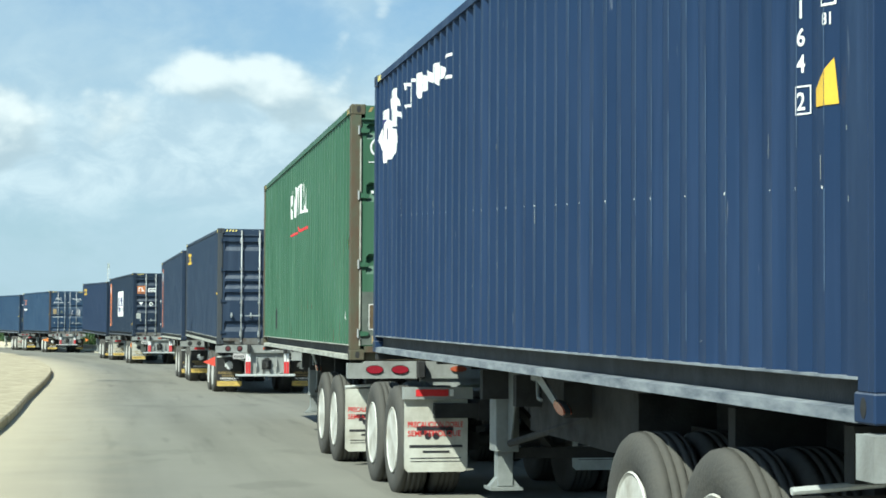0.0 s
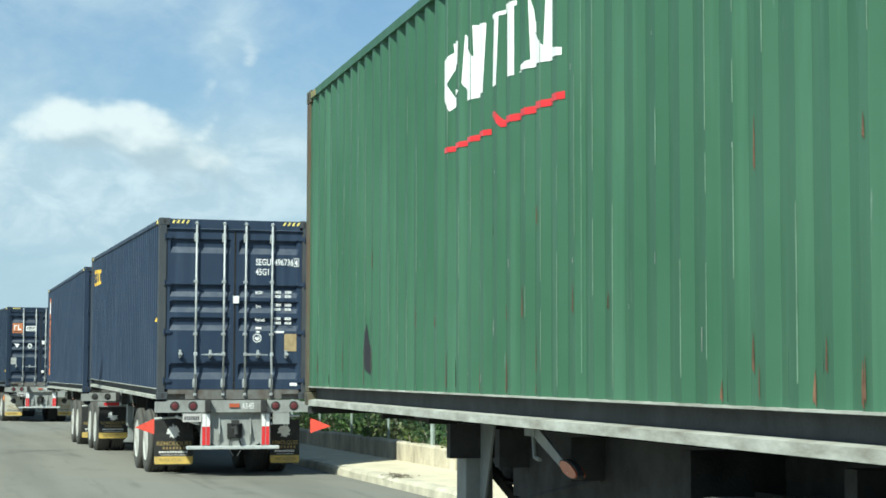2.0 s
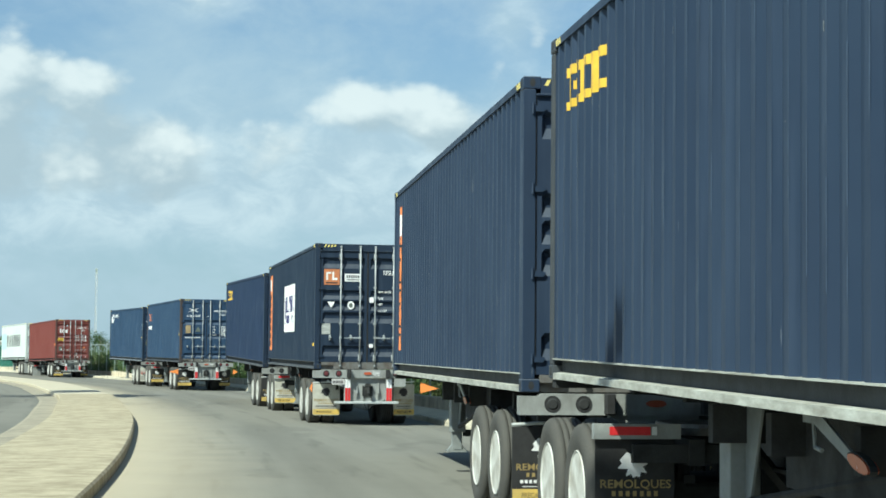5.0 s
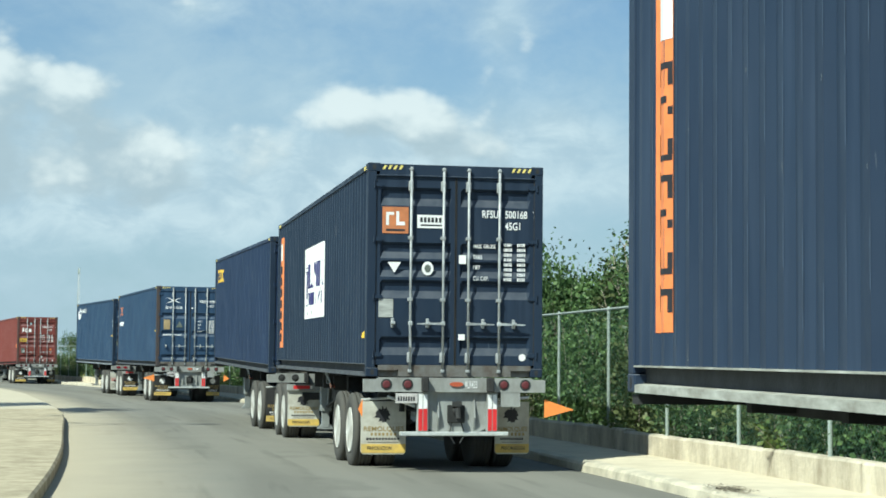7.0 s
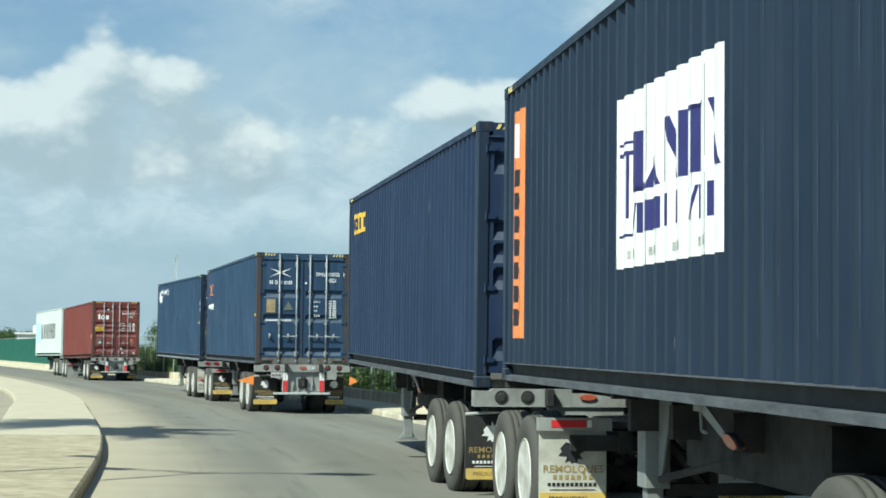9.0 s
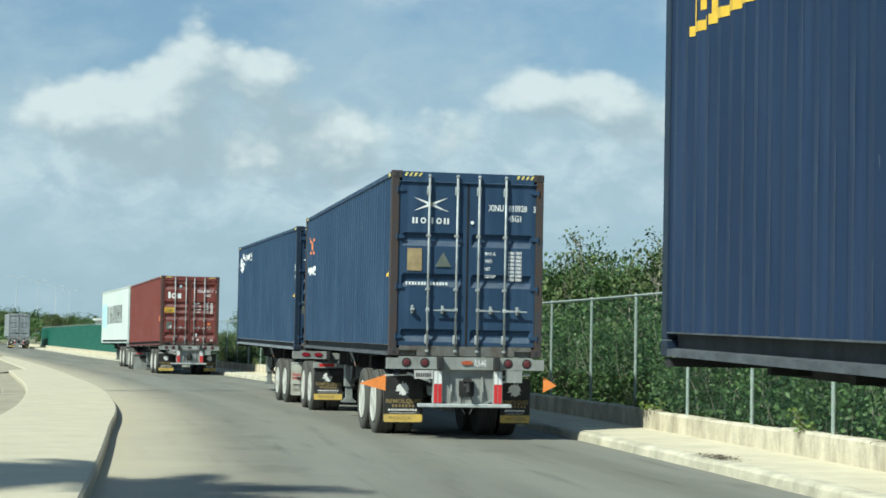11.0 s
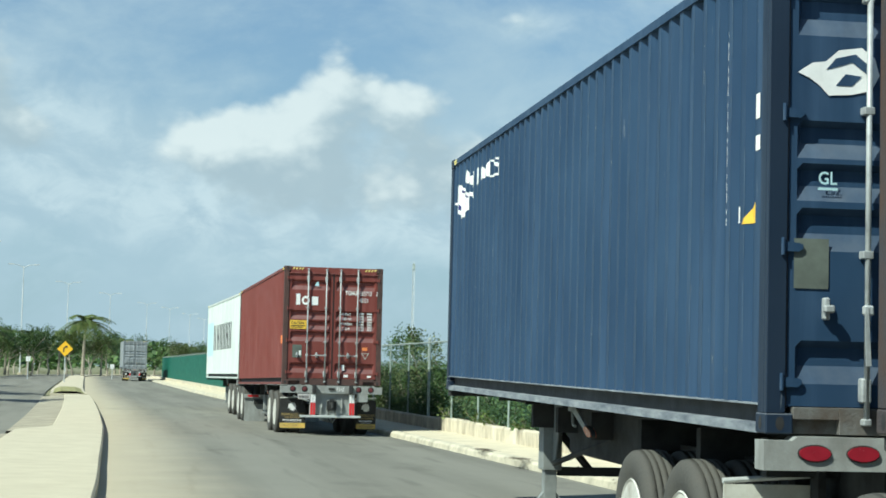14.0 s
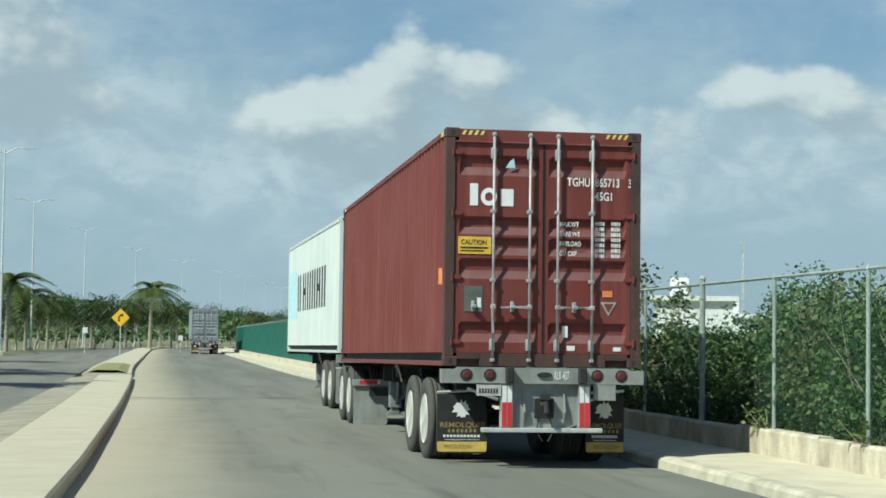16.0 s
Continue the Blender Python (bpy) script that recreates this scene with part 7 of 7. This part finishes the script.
for k, (y, off, high, spread) in enumerate(((45.0, 1.1, 3.8, 0.5), (43.4, 1.2, 3.6, 0.55), (50.9, 1.0, 3.5, 0.2), (49.3, 1.3, 2.7, 0.3), (47.7, 1.2, 2.6, 0.3), (42.0, 1.6, 3.7, 0.6), (118.0, 1.2, 4.15, 0.8), (116.6, 1.5, 4.0, 0.8),
                                            (85.5, 1.8, 3.75, 0.5), (88.5, 2.4, 3.95, 0.5), (124.5, 1.8, 3.7, 0.6), (127.2, 2.2, 3.9, 0.6), (153.2, 1.3, 4.3, 0.6), (165.2, 1.2, 2.7, 0.25))):
    slender_tree(y, off, high, spread, 200 + k)


def right_tree(y, off, sc, kind, narrow):
    p = on_road(s_of(y), F_OFF + off)
    tree(p.x, p.y, sc, kind, narrow, turn=rnd.uniform(0, 360))


for y, off, sc, kind, narrow in ((165.7, 6, 0.62, 1, 1.2), (173.1, 7, 0.7, 0, 1.0), (202.4, 9, 0.85, 2, 1.1)):
    right_tree(y, off, sc, kind, narrow)


def frond_mesh(seed):
    rnd = random.Random(seed)
    vs, fs = [], []
    for k in range(34):
        a = k * math.tau / 34 + rnd.uniform(-0.15, 0.15)
        tilt = rnd.uniform(-0.15, 1.1)
        ln = rnd.uniform(1.9, 2.7)
        pts = []
        for j in range(9):
            t = j / 8
            r = ln * t * math.cos(tilt * (1 - 0.3 * t))
            z = ln * (math.sin(tilt) * t - 0.75 * t * t)
            pts.append(Vector((math.cos(a) * r + 0.35 * t * t, math.sin(a) * r, z)))
        for j in range(1, 9):
            d = (pts[j] - pts[j - 1]).normalized()
            sd = d.cross(Vector((0, 0, 1))).normalized()
            for sg in (-1, 1):
                for h in (0.0, 0.5):
                    p = pts[j - 1].lerp(pts[j], h)
                    le = 0.66 * (1 - 0.55 * abs(j / 8 - 0.4))
                    tip = p + sd * sg * le * 0.75 + d * le * 0.5 + Vector((0, 0, -0.22 * le))
                    n = len(vs)
                    vs += [p, p + d * 0.15, tip]
                    fs.append((n, n + 1, n + 2))
    me = bpy.data.meshes.new("crown")
    me.from_pydata([tuple(v) for v in vs], [], fs)
    me.materials.append(M_PALM)
    return me


FRONDS = [frond_mesh(5), frond_mesh(6)]
bm = bmesh.new()
for j in range(8):
    tube(bm, (0.03 * j * j * 0.1, 0, j * 0.5), (0.03 * (j + 1) ** 2 * 0.1, 0, j * 0.5 + 0.5), 0.15 - 0.008 * j, 0.13 - 0.008 * j, seg=9, caps=False)
PALM_TRUNK = bpy.data.meshes.new("trunk")
bm.to_mesh(PALM_TRUNK)
bm.free()
PALM_TRUNK.materials.append(M_BARK)


def palm(x, y, sc, kind=0, turn=0.0, high=3.95):
    """high: of the trunk, before scaling."""
    e = empty("palm_tree", pose(x, y, 0, 0, 0, turn), "windblown palm tree with drooping fronds", "palm", "palms")
    e.scale = (sc, sc, sc)
    t = new("trunk", PALM_TRUNK)
    t.parent, t.scale = e, (1, 1, high / 3.95)
    f = new("crown", FRONDS[kind])
    f.parent, f.location = e, (0.19, 0, high)


EYE = Vector((-53.84, 137.33, 0))


def far_place(angle, dist):
    return EYE + Vector((-math.sin(radians(angle)), math.cos(radians(angle)), 0)) * dist


rnd = random.Random(77)
for x, y, sc in ((-100.4, 190.3, 1.55), (-91.0, 175.7, 1.7), (-104.8, 194.5, 1.4), (-119.2, 214.8, 1.5)):
    palm(x, y, sc, rnd.randrange(2), rnd.uniform(-40, 40))
for a, d, sc in ((37.62, 165, 1.6), (37.03, 185, 1.4), (36.35, 200, 1.35), (35.76, 215, 1.3), (34.98, 222, 1.35), (33.12, 205, 1.75), (33.90, 232, 1.4), (32.44, 240, 1.2), (38.99, 150, 1.4), (40.36, 140, 1.4), (31.75, 262, 1.3)):
    p = far_place(a, d)
    palm(p.x, p.y, sc, rnd.randrange(2), rnd.uniform(-30, 30))
for a, d, sc, kd in ((38.40, 172, 1.25, 2), (37.91, 178, 1.3, 0), (37.33, 186, 1.2, 2), (36.74, 190, 1.3, 1), (36.15, 205, 1.35, 0), (35.66, 210, 1.3, 2), (34.88, 215, 1.35, 0), (34.29, 225, 1.4, 2), (33.41, 232, 1.4, 0), (32.83, 238, 1.45, 1), (32.24, 246, 1.4, 2), (39.87, 168, 1.3, 0), (37.42, 205, 1.0, 0), (36.64, 212, 1.1, 2), (36.05, 232, 1.2, 0), (35.37, 250, 1.25, 1), (34.59, 245, 1.1, 0), (33.61, 255, 1.2, 2), (32.73, 268, 1.3, 0), (31.95, 285, 1.5, 2), (31.16, 300, 1.5, 0), (30.58, 310, 1.4, 1),
                     (29.80, 235, 1.15, 1), (29.41, 238, 1.05, 1), (30.19, 300, 1.4, 0), (28.92, 260, 1.2, 2), (28.33, 240, 1.1, 0), (39.58, 190, 1.1, 2), (40.85, 180, 1.1, 0), (27.65, 190, 0.95, 1), (26.87, 185, 1.0, 0), (26.18, 170, 0.9, 2), (25.21, 165, 0.9, 1)):
    p = far_place(a, d)
    tree(p.x, p.y, sc, kd, 1.25, "dark leafy tree on the far roadside", rnd.uniform(0, 360))

# far thicket on the skyline
vs, fs = [], []
for k in range(15000):
    a = rnd.uniform(24.5, 46)
    d = rnd.uniform(270, 420)
    p = far_place(a, d)
    h = 4.6 + 2.2 * noise.noise(Vector((a * 0.9, 1.2, 0)))
    p.z = rnd.uniform(0.1, 1) ** 0.7 * h
    leaf(vs, fs, p, rnd.uniform(0.7, 1.5), rnd)
me = bpy.data.meshes.new("thicket")
me.from_pydata([tuple(v) for v in vs], [], fs)
me.materials.append(M_LEAF)
tagged(new("thicket", me), "low dark thicket along the skyline", "thicket", kind="stuff")


# ---------------------------------------------------------------- lamps, sign, houses
def street_lamp(x, y, turn, h=15.0):
    e = empty("street_lamp", pose(x, y, 0, 0, 0, turn), "tall white street lamp with two arms", "street lamp", "street lamps")
    part("pole", tube(bmesh.new(), (0, 0, 0), (0, 0, h), 0.10, 0.05, seg=10), M_LAMP, e)
    part("base", boxes((-0.25, 0.25, -0.25, 0.25, 0, 0.35), bevel=0.03), M_CONC, e)
    for sg in (-1, 1):
        bm = tube(bmesh.new(), (0, 0, h - 0.3), (sg * 0.8, 0, h + 0.12), 0.045, seg=8)
        tube(bm, (sg * 0.8, 0, h + 0.12), (sg * 1.4, 0, h + 0.16), 0.04, seg=8)
        arm = part("arm", bm, M_LAMP, e)
        bm = bmesh.new()
        prism(bm, [(sg * 1.3, h + 0.10), (sg * 2.05, h + 0.12), (sg * 2.15, h + 0.2), (sg * 1.9, h + 0.27), (sg * 1.35, h + 0.23)], 1, -0.16, 0.16)
        part("lamp_head", bm, M_LAMP, arm)


for a, d in ((37.81, 131), (36.86, 180), (35.23, 226), (33.61, 274), (32.14, 315), (30.87, 361), (30.09, 387), (29.41, 430), (28.92, 470)):
    p = far_place(a, d)
    street_lamp(p.x, p.y, 40 if d < 300 else 30)
# the same row of lamps runs back beside the median
for x, y, turn in ((-20.2, 40.8, -3), (-37.7, 82.5, -3), (-58.1, 123.8, 30), (-83.1, 163.2, 33), (-108.3, 201.4, 34)):
    street_lamp(x, y, turn)
# unseen palm, added and made tall so its crown's shadow reaches the median
palm(-43.6, 94.5, 1.25, 1, 20, 10.4)


def road_sign(x, y, turn):
    e = empty("road_sign", pose(x, y, 0, 0, 0, turn), "yellow diamond curve warning sign on a post", "road sign")
    part("post", tube(bmesh.new(), (0, 0.05, 0), (0, 0.05, 3.3), 0.04, seg=8), M_GALV, e)
    bm = bmesh.new()
    h = 0.62
    prism(bm, [(-h, 2.82), (0, 2.82 - h), (h, 2.82), (0, 2.82 + h)], 1, -0.01, 0.0)
    panel = part("panel", bm, M_SIGNY, e)
    shapes([[(-0.16, 2.55), (-0.06, 2.55), (-0.06, 2.82), (0.08, 2.95), (0.0, 3.02), (-0.16, 2.86)], [(-0.04, 3.06), (0.20, 3.06), (0.16, 2.84)]], M_BLACKDECAL, panel, "arrow", -0.014, "black right-bend arrow")


road_sign(-121.9, 238.0, 27)
for a, d, h in ((37.81, 150, 1.3), (35.17, 160, 2.3), (32.14, 178, 1.7), (31.16, 190, 2.0)):
    p = far_place(a, d)
    e = empty("roadside_post", pose(p.x, p.y, 0, 0, 0, 30), "small white roadside notice on a post", "sign post")
    part("post", tube(bmesh.new(), (0, 0, 0), (0, 0, h), 0.04, seg=6), M_GALV, e)
    part("notice", boxes((-0.22, 0.22, -0.03, -0.01, h - 0.5, h)), M_REFWHITE, e)


def house(x, y, turn, w, d, h, label):
    e = empty("house", pose(x, y, 0, 0, 0, turn), label, "house", "far houses")
    part("wall", boxes((-w / 2, w / 2, -d / 2, d / 2, 0, h)), M_HOUSE, e)
    part("roof", boxes((-w / 2 - 0.25, w / 2 + 0.25, -d / 2 - 0.25, d / 2 + 0.25, h, h + 0.22)), M_HOUSE, e)
    part("roof_tank", boxes((-w * 0.3, -w * 0.05, -0.8, 0.8, h + 0.22, h + 1.1), bevel=0.05), M_HOUSE, e)
    k = int(w // 2.4)
    for i in range(k):
        xx = -w / 2 + (i + 0.5) * w / k
        for z in ([1.0, h - 1.7] if h > 4.5 else [1.2]):
            win = part("window", boxes((xx - 0.5, xx + 0.5, -d / 2 - 0.03, -d / 2 + 0.05, z, z + 1.1)), M_GLASS, e)
            part("sill", boxes((xx - 0.58, xx + 0.58, -d / 2 - 0.1, -d / 2 - 0.032, z - 0.09, z)), M_HOUSE, win)


p = far_place(15.54, 82)
house(p.x, p.y, 18, 3.4, 5, 3.5, "white flat-roofed house behind the bushes")
p = far_place(13.88, 92)
house(p.x, p.y, 18, 6, 5, 2.9, "low white outbuilding behind the bushes")
p = far_place(26.48, 150)
house(p.x, p.y, 24, 9, 6, 3.4, "white low building beyond the trees")
for x, y, h in ((-159.5, 403.6, 21.0), (-117.4, 393.3, 17.0)):
    e = empty("radio_mast", pose(x, y, 0), "thin lattice radio mast on the skyline", "mast", "masts")
    bm = bmesh.new()
    for a in range(3):
        u = Vector((0.25 * math.cos(a * 2.094), 0.25 * math.sin(a * 2.094), 0))
        v = Vector((0.25 * math.cos((a + 1) * 2.094), 0.25 * math.sin((a + 1) * 2.094), 0))
        tube(bm, u, u + Vector((0, 0, h)), 0.03, seg=5)
        z = 0.0
        while z < h - 1:
            tube(bm, u + Vector((0, 0, z)), v + Vector((0, 0, z + 1)), 0.025, seg=4, caps=False)
            z += 1.0
    part("lattice", bm, M_GALV, e)
    part("antenna", boxes((-0.18, 0.18, -0.08, 0.08, h - 1.4, h - 0.3), bevel=0.03), M_POST, e)
